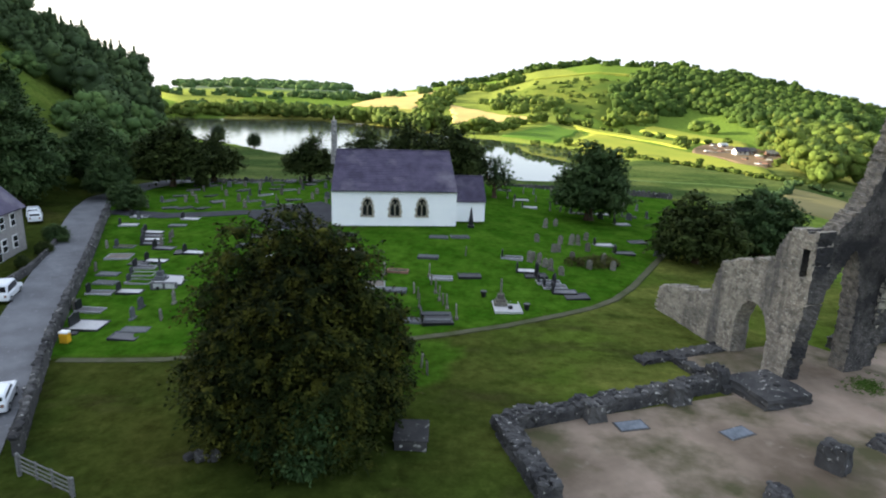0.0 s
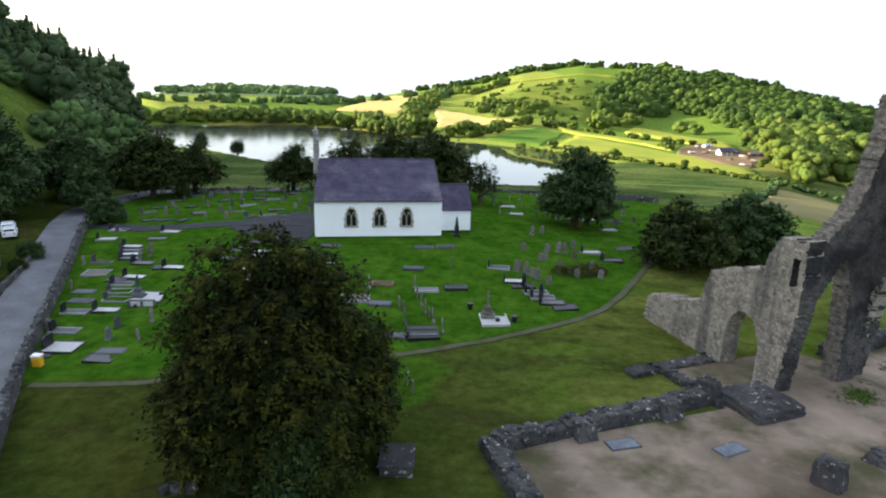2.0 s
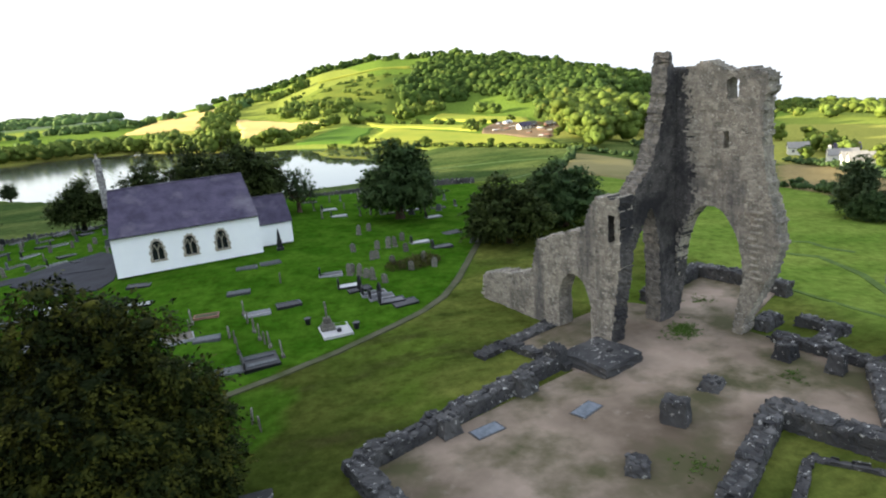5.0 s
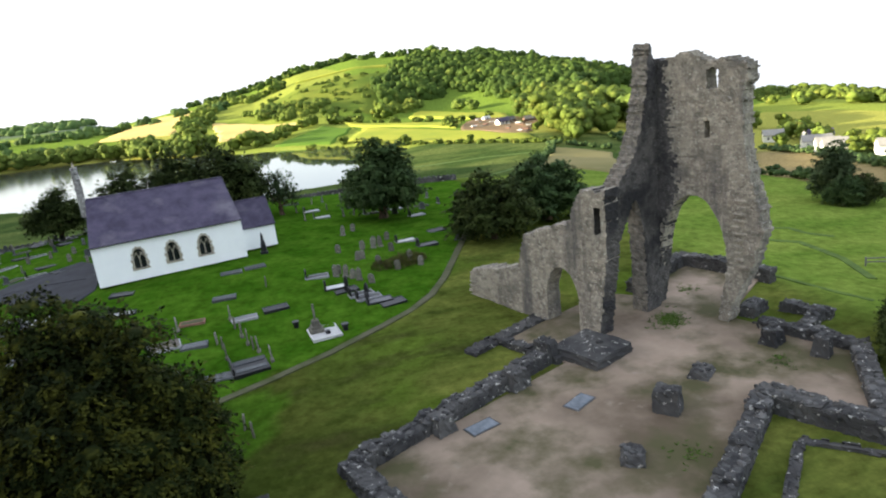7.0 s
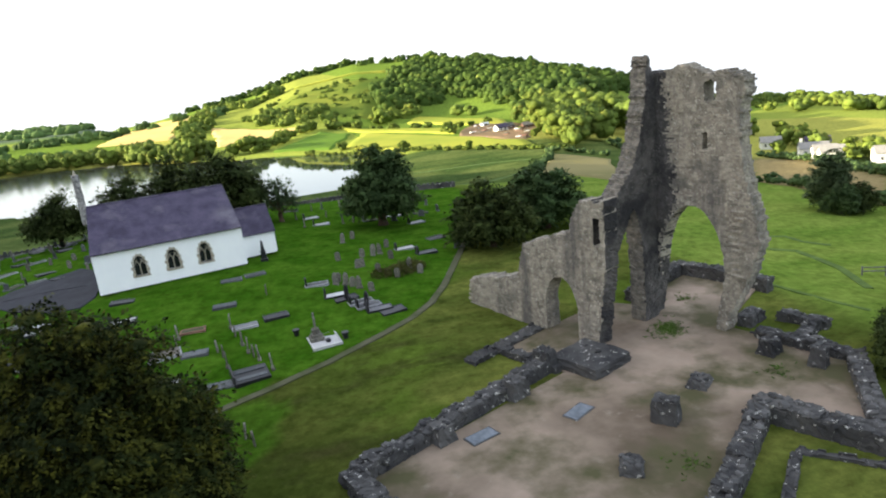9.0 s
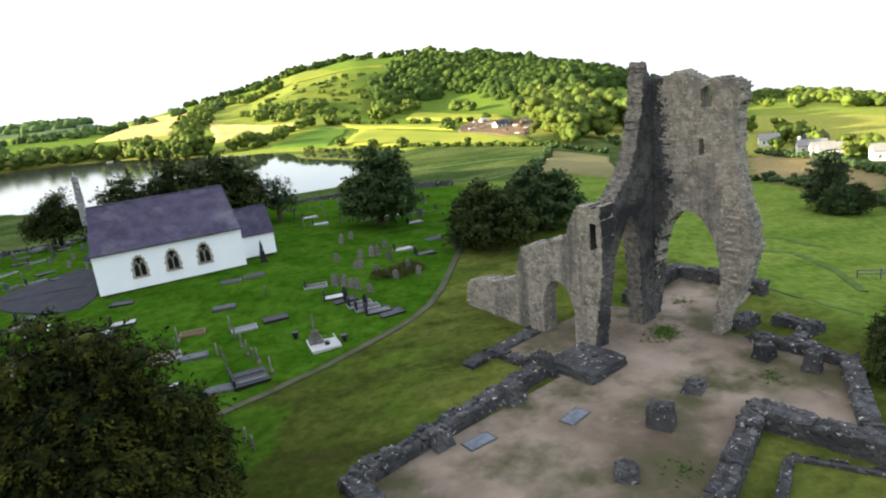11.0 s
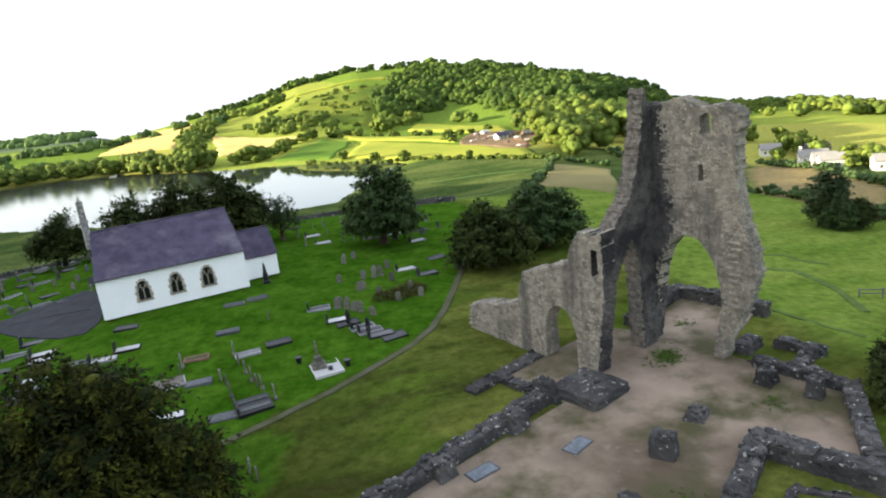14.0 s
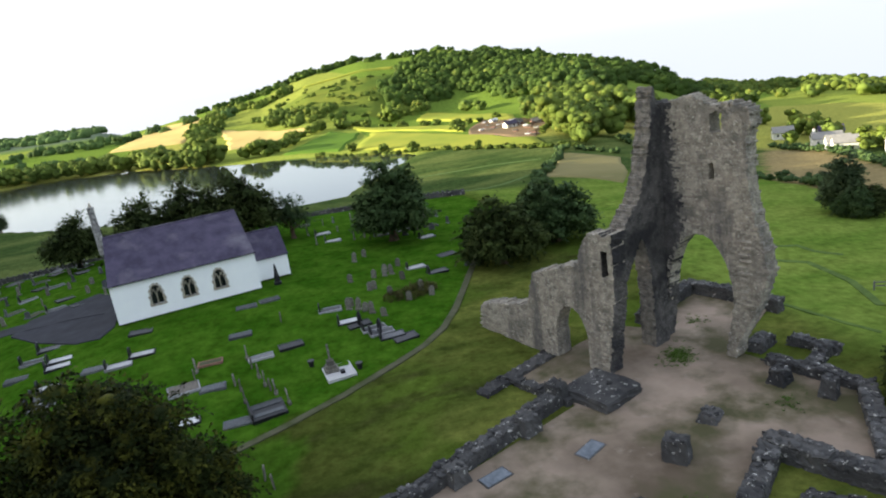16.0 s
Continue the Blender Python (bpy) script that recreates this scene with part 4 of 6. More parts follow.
yew = tree("yew_tree", 15.4, 6.9, 0.6, M_YEW, "large dense dark green yew standing on the grass", 41, fronds=14000, per=16, length=1.1, leaf=0.19, n=15, pointy=0.45, droop=0.5, lump=(0.24, 0.44), core=0.5,
           heads=[(0.0, 0.3, 15.4, 3.4), (-3.0, -0.2, 14.2, 3.3), (2.6, 0.8, 13.6, 3.2), (-4.8, 0.6, 10.4, 2.7), (4.2, 0.4, 10.0, 2.3), (0.2, -2.8, 12.0, 3.4), (0.2, 3.6, 12.5, 3.6),
                  (-3.0, -2.9, 9.0, 2.9), (2.4, -2.8, 8.6, 2.7), (5.4, 1.4, 9.6, 1.3), (-0.6, -3.7, 5.8, 2.2), (-5.0, -1.0, 6.5, 2.0)])
yew.matrix_world = pose(-8.5, 36.8, gz(-8.5, 36.8) - 0.1)


def put(proto, x, y, scale=1.0, turn=0.0, dz=0.0, wide=1.0):
    return copy_thing(proto, pose(x, y, gz(x, y) + dz, 0, 0, turn) @ Matrix.Diagonal((scale * wide, scale * wide, scale, 1)))


# prototypes stand at their own first places
broad = tree("broadleaf_tree", 12.8, 7.0, 1.5, M_OAK, "spreading dark green broadleaf tree at the churchyard edge", 51, fronds=4200, per=9, length=1.1, leaf=0.38, n=13, pointy=0.7)
broad.matrix_world = pose(22.8, 100.3, gz(22.8, 100.3))
bushy = tree("broadleaf_tree", 9.4, 5.8, 0.4, M_BUSH, "low bushy dark tree beyond the ruin", 52, fronds=2600, per=9, length=1.1, leaf=0.34, n=13, pointy=0.8)
bushy.matrix_world = pose(31.8, 78.5, gz(31.8, 78.5))
round_tree = tree("broadleaf_tree", 9.8, 6.2, 0.3, M_OAK, "rounded green tree standing by the ruined transept", 53, fronds=2600, per=9, length=1.0, leaf=0.36, n=13, pointy=0.85)
round_tree.matrix_world = pose(42.0, 83.0, gz(42.0, 83.0))
flat_yew = tree("yew_tree", 8.8, 5.6, 1.8, M_BUSH, "spreading churchyard yew with a clear trunk", 54, fronds=2000, per=10, length=1.5, leaf=0.36, n=9, pointy=0.75, group="churchyard yews", stems=2, droop=0.1)
flat_yew.matrix_world = pose(-27.0, 128.0, gz(-27.0, 128.0))
for x, y, sc, t in ((-14, 113, 1.15, 40), (-6, 114, 1.25, 100), (1.5, 113, 1.3, 200), (-52, 122, 1.35, 310), (-47, 130, 1.1, 20)):
    put(flat_yew, x, y, sc, t)
lacy = tree("cedar_tree", 8.5, 4.2, 1.5, M_CONIFER, "thin open branched conifer behind the chancel", 55, fronds=260, per=14, length=1.9, leaf=0.3, n=2, pointy=0.9, droop=0.05,
            heads=[(0, 0, 8.5, 1.0), (1.6, 0.4, 6.6, 0.8), (-1.7, 0, 6.0, 0.8), (0.2, 1.6, 5.2, 0.8), (2.4, -0.8, 4.6, 0.7)])
lacy.matrix_world = pose(8.6, 112.0, gz(8.6, 112.0))
M_ASH = leaf_mat("ash_foliage", (0.085, 0.115, 0.05), (0.05, 0.075, 0.035), (0.12, 0.15, 0.06), 0.2, 0.2)
ash = tree("ash_tree", 10.5, 3.6, 0.5, M_ASH, "upright grey-green tree in the pasture hedge", 56, fronds=1500, per=9, length=0.9, leaf=0.36, n=9, pointy=0.8)
ash.matrix_world = pose(90.0, 79.0, gz(90.0, 79.0))
put(bushy, 92.4, 75.5, 0.55, 60)
put(round_tree, 88.6, 75.5, 0.5, 160)
put(bushy, 44.5, 93.0, 0.8, 120)
put(ash, -72.2, 244.0, 0.62, 0, wide=1.25)
put(ash, -92.0, 262.0, 0.7, 90, wide=1.3)
put(round_tree, -49.5, 99.0, 0.5, 40)
put(bushy, -46.0, 121.0, 0.42, 10, wide=0.6)
for x, y, sc, t in ((-66, 98, 1.0, 0), (-72, 108, 1.15, 70), (-64, 118, 0.95, 140), (-78, 94, 1.1, 210), (-70, 128, 1.0, 280), (-84, 118, 1.2, 33),
                    (-60, 141, 0.9, 99), (-57, 108, 0.62, 12)):
    put(broad, x, y, sc, t)


def forest(name, spots, material, label, seed, quads_each=150, leaf=1.1, conifer=False, lumps=7):
    """Many far trees in one object: rounded lumps of foliage roughened by leaf clumps; spots: x, y, height, radius."""
    g = np.random.default_rng(seed)
    V, F, Q, NQ, base = [], [], [], [], 0
    for x, y, h, r in spots:
        reach = math.hypot(x, y)
        z = gz(x, y) - (min(0.0055 * reach, 0.28 * h) if reach > 450 else 0.0)
        if conifer:
            lob = [(x + g.normal(0, 0.15), y + g.normal(0, 0.15), z + h * f, r * (1.03 - f) * g.uniform(0.85, 1.15), h * 0.1) for f in (0.15, 0.28, 0.4, 0.52, 0.64, 0.76, 0.86, 0.95)]
        else:
            lob = [(x, y, z + h * 0.42, r * 0.72, h * 0.42)]
            for k in range(lumps):
                a, o = k * 2.4 + g.uniform(0, 0.7), r * g.uniform(0.3, 0.72)
                q = r * g.uniform(0.3, 0.5)
                lob.append((x + o * math.cos(a), y + o * math.sin(a), z + h * g.uniform(0.3, 0.86), q, q * g.uniform(0.7, 1.0)))
        v1, f1 = cores(lob, g, 2, 0.84, base)
        V.append(v1)
        F.append(f1)
        base += len(v1)
        lb = np.array(lob)[g.integers(0, len(lob), quads_each)]
        d = g.normal(size=(quads_each, 3))
        d[:, 2] += 0.3
        d /= np.linalg.norm(d, axis=1)[:, None]
        c = lb[:, :3] + d * np.stack([lb[:, 3], lb[:, 3], lb[:, 4]], 1) * g.uniform(0.82, 1.12, quads_each)[:, None]
        c[:, 2] = np.maximum(c[:, 2], z + 0.2)
        NQ.append(np.repeat(d, 4, 0))
        out, d = d, d + g.normal(0, 0.5, (quads_each, 3))
        n = np.cross(d, g.normal(size=(quads_each, 3)))
        n /= np.linalg.norm(n, axis=1)[:, None]
        s = np.cross(d, n)
        s *= np.sign((np.cross(s, n) * out).sum(1))[:, None]
        s /= np.linalg.norm(s, axis=1)[:, None]
        L = leaf * g.uniform(0.6, 1.4, quads_each)[:, None]
        Q.append(np.stack([c - n * L * 0.5, c + s * L * 0.35, c + n * L * 0.5, c - s * L * 0.35], 1).reshape(-1, 3))
    Q = np.concatenate(Q)
    ob = leafy(name, nearer(np.concatenate(V)), np.concatenate(F), nearer(Q), np.arange(len(Q)).reshape(-1, 4), np.concatenate(NQ), material)
    return tagged(ob, label, "trees", kind="stuff")


def scatter(poly, n, h, r, seed, spread=0.25):
    g = np.random.default_rng(seed)
    xs, ys = [p[0] for p in poly], [p[1] for p in poly]
    out = []
    while len(out) < n:
        x, y = g.uniform(min(xs), max(xs)), g.uniform(min(ys), max(ys))
        if bool(inside(poly, np.array(x), np.array(y))):
            k = g.uniform(1 - spread, 1 + spread)
            out.append((x, y, h * k, r * k))
    return out


def along(points, step, h, r, seed, off=2.0):
    g = np.random.default_rng(seed)
    out = []
    for (ax, ay), (bx, by) in zip(points, points[1:]):
        n = max(1, int(math.hypot(bx - ax, by - ay) / step))
        for i in range(n):
            t = (i + g.random()) / n
            k = g.uniform(0.65, 1.3)
            out.append((ax + (bx - ax) * t + g.normal(0, off), ay + (by - ay) * t + g.normal(0, off), h * k, r * k))
    return out


def polar(az, r):
    return (r * math.sin(radians(az)), r * math.cos(radians(az)))


# wooded hillside over the road
hill = [polar(-24, 200), polar(-24, 330), polar(-33, 300), polar(-50, 320), polar(-60, 300), polar(-60, 225), polar(-45, 225), polar(-34, 232), polar(-30.5, 225), polar(-28.5, 195)]
forest("hillside_wood", scatter(hill, 290, 13, 5.0, 61, 0.4), M_CONIFER, "dark mixed wood on the steep hillside", 61, 900, 0.95, lumps=10)
forest("conifer_stand", scatter([polar(-23.5, 300), polar(-23.5, 340), polar(-34, 310), polar(-42, 290), polar(-40, 245), polar(-30, 235), polar(-26, 255)], 105, 15, 3.6, 62, 0.4), M_CONIFER,
       "spiky dark conifers along the hill's crest", 62, 420, 0.8, conifer=True)
forest("scrub", scatter([polar(-22, 150), polar(-22, 250), polar(-27, 235), polar(-30, 200), polar(-31, 160), polar(-28, 140)], 62, 6.5, 3.6, 63, 0.45) + scatter([polar(-30, 150), polar(-30, 225), polar(-46, 225), polar(-46, 140)], 34, 3.0, 2.6, 53, 0.5), M_SCRUB,
       "green scrub and young trees at the hill's foot", 63, 700, 0.6, lumps=10)
# fields, each its own sheet of crop or grass
def field_mat(name, base, dark):
    return mat(name, base, dark, scale=0.03, rough=0.95, coords="World", fine=tuple((p + q2) / 2 for p, q2 in zip(base, dark)), spec=0.02)


M_HAY = field_mat("hay_field", (0.31, 0.31, 0.048), (0.2, 0.24, 0.038))
M_PASTURE = field_mat("pasture_field", (0.11, 0.19, 0.025), (0.07, 0.13, 0.02))
M_STUBBLE = field_mat("stubble_field", (0.55, 0.42, 0.16), (0.45, 0.34, 0.13))
M_YARDEARTH = field_mat("yard_earth", (0.22, 0.15, 0.09), (0.1, 0.08, 0.05))
M_HILLGRASS = field_mat("hill_grass", (0.17, 0.19, 0.032), (0.085, 0.13, 0.022))
M_DRY = field_mat("dry_meadow", (0.22, 0.19, 0.09), (0.15, 0.14, 0.06))
for i, (lab, corners, fm) in enumerate((
    ("bright yellow-green hay field by the lake", [(52, 294), (103, 199), (115, 222), (79, 364)], M_HAY),
    ("green pasture sloping to the lake", [(25, 325), (50, 296), (77, 371), (60, 400)], M_PASTURE),
    ("narrow pale yellow field below the wood", [(76, 394), (109, 284), (119, 308), (76, 414)], M_HAY),
    ("pale yellow field above the farm", [(115, 394), (134, 289), (150, 321), (132, 435)], M_HAY),
    ("tan stubble field above the lake trees", [(4, 405), (40, 405), (59, 423), (0, 585)], M_STUBBLE),
    ("long golden stubble field on the hill's shoulder", [polar(-8.6, 610), polar(-2.6, 545), polar(-0.9, 830), polar(-5.0, 960)], M_STUBBLE),
    ("brown trampled farmyard ground", [(102, 270), (115, 224), (147, 287), (128, 324)], M_YARDEARTH),
    ("open green pasture on the hillside", [(28, 603), (102, 429), (175, 636), (81, 649)], M_HILLGRASS),
    ("pale strip field high on the hill", [(90, 712), (186, 676), (190, 684), (94, 719)], M_HAY),
    ("pale field on the brow of the hill", [(264, 605), (301, 528), (331, 614), (291, 650)], M_HAY),
    ("brown dry meadow beyond the trees", [(73, 147), (81, 123), (112, 169), (98, 183)], M_DRY))):
    A, B, C, D = [np.array(p, float) for p in corners]
    n = 26
    uu, vv = np.meshgrid(np.linspace(0, 1, n), np.linspace(0, 1, n))
    P = (A * (1 - uu[..., None]) + B * uu[..., None]) * (1 - vv[..., None]) + (D * (1 - uu[..., None]) + C * uu[..., None]) * vv[..., None]
    P = P + np.array([[[4.5 * noise.noise(Vector((p[0] * 0.04, p[1] * 0.04, 2.0))), 4.5 * noise.noise(Vector((p[0] * 0.04, p[1] * 0.04, 9.0)))] for p in row] for row in P])
    edge = (uu == 0) | (uu == 1) | (vv == 0) | (vv == 1)
    reach = np.hypot(P[..., 0], P[..., 1])
    zz = ground_z(P[..., 0], P[..., 1]) + np.where(edge, -1.5, np.clip((reach - 120) / 260, 0.25, 1.6))
    gi = np.arange(n * n).reshape(n, n)
    fq = np.stack([gi[:-1, :-1], gi[:-1, 1:], gi[1:, 1:], gi[1:, :-1]], -1).reshape(-1, 4)
    tagged(link_mesh("field_%d" % (i + 1), nearer(np.concatenate([P, zz[..., None]], -1).reshape(-1, 3)).tolist(), fq.tolist(), fm, smooth=True), lab, "field", kind="structure")

# far shore and hill
shore = [polar(-24, 440), polar(-19, 430), polar(-15, 432), polar(-11.3, 423), polar(-7, 404)]
shore_r = [polar(-7, 404), polar(-4, 372), polar(-1.5, 350)]
forest("shore_trees", along(shore, 3.2, 7.0, 4.6, 64, 3.0) + along([(x * 1.05, y * 1.05) for x, y in shore], 3.6, 6.5, 5.0, 65, 6.0) + along(shore_r, 3.0, 8.5, 5.0, 60, 4.0)
       + along([(x * 1.06, y * 1.06) for x, y in shore_r], 4.0, 6, 5, 59, 6.0) + [(-10, 356, 15, 6.5), (-6, 352, 14, 6), (-14, 362, 12, 6), (-2, 348, 9, 5), (16, 338, 9, 5.5), (10, 340, 7, 4.5), (21, 340, 8, 4.5)],
       M_WOOD, "sunlit trees along the far lake shore", 64, 380, 0.85, lumps=10)
forest("hill_wood", scatter([(118, 458), (143, 564), (190, 667), (231, 694), (272, 636), (292, 542), (286, 428), (235, 348), (193, 363), (189, 420), (185, 496), (149, 474)], 430, 12, 7.5, 66)
       + along([polar(-0.5, 1000), polar(3.7, 965), polar(7.5, 885), polar(10, 855), polar(12.5, 838)], 3.4, 9, 7, 67, 14)
       + along([polar(14, 815), polar(17, 812), polar(20, 790)], 6, 7, 6, 58, 8) + along([polar(22, 770), polar(27, 735), polar(32, 715), polar(37, 720)], 4, 7, 7, 68, 12)
       + scatter([(252, 445), (268, 565), (330, 560), (420, 480), (340, 380), (290, 372)], 120, 10, 7, 69),
       M_HILLWOOD, "broadleaf wood over the crown of the hill", 66, 260, 1.15, lumps=9)
forest("hedgerow_trees", along([(15, 332), (25, 348), (46, 402), (62, 414), (87, 399)], 5, 5.5, 4.0, 72, 2.0) + along([(101, 408), (120, 439), (143, 457)], 4.5, 8, 5, 73, 3.0)
       + along([polar(-2.0, 540), polar(-0.6, 690), polar(0.6, 840), (44, 760), (80, 728)], 5.5, 9, 6.5, 74, 7) + scatter([(36, 520), (50, 616), (72, 525), (90, 479), (70, 421)], 40, 7, 5.5, 75, 0.5)
       + scatter([(28, 603), (102, 429), (175, 636), (81, 700)], 80, 3.6, 3.2, 52, 0.6)
       + [(54, 291, 3.4, 2.4), (64, 273, 3.2, 2.4), (72, 256, 4.0, 2.6), (88, 225, 3.2, 1.3), (152, 400, 7, 6), (158, 392, 6, 5), (128, 436, 8, 6)]
       + along([(76, 414), (96, 372), (116, 335)], 8, 2.6, 2.6, 76, 1.5) + along([(38, 304), (70, 258), (102, 199), (112, 194)], 2.6, 0.9, 1.4, 77, 0.8),
       M_WOOD, "hedgerow trees between the sunlit fields", 71, 260, 0.85, lumps=9)
forest("farm_trees", scatter([(139, 295), (130, 262), (122, 230), (114, 196), (128, 196), (165, 262), (171, 336)], 34, 11, 5.5, 79) + scatter([(171, 336), (200, 330), (190, 250), (150, 215), (160, 270)], 30, 12, 6.5, 78)
       + along([(140, 318), (118, 322), (104, 290)], 7, 3, 2.4, 57) + along([(108, 240), (120, 232), (131, 262)], 8, 2.2, 1.8, 56), M_WOOD, "rounded trees around the farm", 76, 1500, 0.62, lumps=16)
forest("hedge", along([(113, 117), (110, 99), (104, 80), (96, 66)], 1.6, 2.0, 1.5, 79, 0.4) + along([(184, 188), (181, 157), (151, 114), (140, 96)], 2.0, 2.4, 1.8, 80, 0.5)
       + along([(113, 117), (120, 160), (134, 205)], 3.0, 2.4, 1.8, 81, 0.6) + along([(113, 173), (104, 191), (90, 172), (74, 150), (65, 134)], 2.2, 1.6, 1.7, 87, 0.6), M_OAK,
       "clipped dark field hedges", 79, 60, 0.45, lumps=3)
forest("valley_trees", along([polar(-23, 520), polar(-17, 500), polar(-12, 520), polar(-9, 490)], 4, 6.5, 6, 82, 20) + along([polar(-23, 760), polar(-15, 800), polar(-9, 820), polar(-4, 760)], 8, 11, 9, 86, 50)
       + scatter([polar(-23, 1300), polar(-23, 2500), polar(-8, 2500), polar(-10, 1300)], 150, 10, 22, 83, 0.5)
       , M_SCRUB, "shaded woods in the far valley", 82, 110, 1.5, lumps=6)
forest("village_trees", along([(229, 230), (230, 214), (219, 205), (210, 190), (204, 172), (196, 152), (192, 138)], 4.5, 6.0, 3.4, 84, 3) + [(193, 186, 5, 3.2), (187, 152, 5, 3.0)] + scatter([polar(40, 400), polar(40, 1150), polar(54, 1100), polar(54, 400)], 260, 5.5, 5.5, 85, 0.4)
       + scatter([polar(40.5, 620), polar(40.5, 1050), polar(53, 1000), polar(53, 620)], 230, 8, 7.5, 51, 0.5) + along([polar(40, 560), polar(47, 600), polar(54, 560)], 4.5, 5, 4, 88, 3) + along([polar(40, 760), polar(54, 800)], 6, 5, 4.5, 89, 4)
       + along([polar(42, 420), polar(44, 760)], 6, 4, 3.6, 90, 2) + along([polar(48, 420), polar(47, 1000)], 7, 5, 4.5, 91, 3) + along([polar(52, 420), polar(50, 900)], 7, 5, 4.5, 92, 3), M_WOOD, "trees and hedges round the village", 85, 220, 0.8, lumps=7)


# ---- road, walls and paths ----
def ribbon(name, points, width, lift, material, label, category, edge=0.15):
    bm = bmesh.new()
    rows = []
    pts = []
    for (ax, ay), (bx, by) in zip(points, points[1:]):
        n = max(1, int(math.hypot(bx - ax, by - ay) / 1.2))
        pts += [(ax + (bx - ax) * k / n, ay + (by - ay) * k / n) for k in range(n)]
    pts.append(points[-1])
    for i, (x, y) in enumerate(pts):
        a, b = pts[max(i - 1, 0)], pts[min(i + 1, len(pts) - 1)]
        d = Vector((b[0] - a[0], b[1] - a[1], 0)).normalized()
        nrm = Vector((-d.y, d.x, 0))
        row = []
        for f in (-0.5, -0.5, -0.25, 0, 0.25, 0.5, 0.5):
            p = Vector((x, y, 0)) + nrm * width * f
            row.append(p)
        zs = [gz(p.x, p.y) for p in row]
        rows.append([bm.verts.new((p.x, p.y, max(zs[1:-1]) + lift if 0 < j < 6 else zs[j] - 0.4)) for j, p in enumerate(row)])
    for r0, r1 in zip(rows, rows[1:]):
        for j in range(6):
            bm.faces.new((r0[j], r0[j + 1], r1[j + 1], r1[j]))
    bmesh.ops.recalc_face_normals(bm, faces=bm.faces)
    return tagged(part(name, bm, material), label, category, kind="structure")


M_TARMAC = mat("worn_tarmac", (0.165, 0.17, 0.185), (0.115, 0.118, 0.128), scale=0.35, rough=0.9, bump=0.01, bump_scale=30, fine=(0.19, 0.195, 0.21), coords="World")
M_DARKTAR = mat("dark_tarmac", (0.045, 0.046, 0.055), (0.03, 0.031, 0.037), scale=0.6, rough=0.9, bump=0.01, bump_scale=30, coords="World")
M_PATH = mat("worn_path", (0.095, 0.092, 0.062), (0.05, 0.058, 0.025), scale=0.5, rough=0.95, bump=0.02, bump_scale=8, coords="World")
ribbon("road", [(-23, 22), (-27.5, 30.5), (-31.5, 39.5), (-35.5, 49.5), (-38.5, 57), (-42, 66), (-46, 76), (-50.8, 88), (-55.5, 99.5), (-58, 108), (-57, 120), (-52, 135)], 5.2, 0.08,
       M_TARMAC, "pale worn tarmac lane beside the churchyard", "road")
ribbon("path", [(-31, 48.2), (-22, 47.7), (-4, 52.0), (1.1, 53.8), (6.3, 56), (12, 59), (15.2, 60.9), (18.1, 63.6), (21, 67.7), (23.9, 72.6), (27, 78.1), (29.7, 83), (33, 90)], 0.75, 0.045,
       M_PATH, "narrow worn path edging the churchyard", "path")
ribbon("churchyard_drive", [(-52, 98), (-42, 95), (-30, 96.5), (-22, 95), (-17, 93)], 3.4, 0.07, M_DARKTAR, "dark tarmac drive to the church door", "drive")
bm = bmesh.new()
pts = [(-15.6, 84.5), (-16.8, 81.6), (-19.5, 82.5), (-25, 88), (-29, 93.5), (-28, 99), (-20, 103), (-16, 97)]
tv = [bm.verts.new((x, y, gz(x, y) + 0.12)) for x, y in pts]
bv = [bm.verts.new((x, y, gz(x, y) - 0.5)) for x, y in pts]
bm.faces.new(tv)
for i in range(len(pts)):
    bm.faces.new((tv[i], bv[i], bv[(i + 1) % len(pts)], tv[(i + 1) % len(pts)]))
bmesh.ops.recalc_face_normals(bm, faces=bm.faces)
tagged(part("forecourt", bm, M_DARKTAR), "dark tarmac turning space beside the church", "drive", kind="structure")


def field_wall(points, h, thick, label, seed, cope=True):
    """A rubble wall that follows the ground, with a cock-and-hen coping of loose stones."""
    g = np.random.default_rng(seed)
    w = thing("stone_wall", pose(0, 0, 0), label, "wall")
    bm = bmesh.new()
    rows, pts = [], []
    for (ax, ay), (bx, by) in zip(points, points[1:]):
        n = max(1, int(math.hypot(bx - ax, by - ay) / 0.5))
        pts += [(ax + (bx - ax) * k / n, ay + (by - ay) * k / n) for k in range(n)]
    for i, (x, y) in enumerate(pts):
        a, b = pts[max(i - 1, 0)], pts[min(i + 1, len(pts) - 1)]
        d = Vector((b[0] - a[0], b[1] - a[1], 0)).normalized()
        nrm = Vector((-d.y, d.x, 0))
        z = gz(x, y)
        ring = []
        for f, hh in ((-0.55, -0.4), (-0.5, h * 0.5), (-0.42, h), (0.42, h), (0.5, h * 0.5), (0.55, -0.4)):
            p = Vector((x, y, z + hh)) + nrm * thick * f
            ring.append(bm.verts.new(p + Vector(g.normal(0, 0.04, 3))))
        rows.append(ring)
    for r0, r1 in zip(rows, rows[1:]):
        for j in range(5):
            bm.faces.new((r0[j], r0[j + 1], r1[j + 1], r1[j]))
    bm.faces.new(rows[0][::-1])
    bm.faces.new(rows[-1])
    bmesh.ops.recalc_face_normals(bm, faces=bm.faces)
    part("wall", bm, M_WALLCORE, w)
    return w, pts


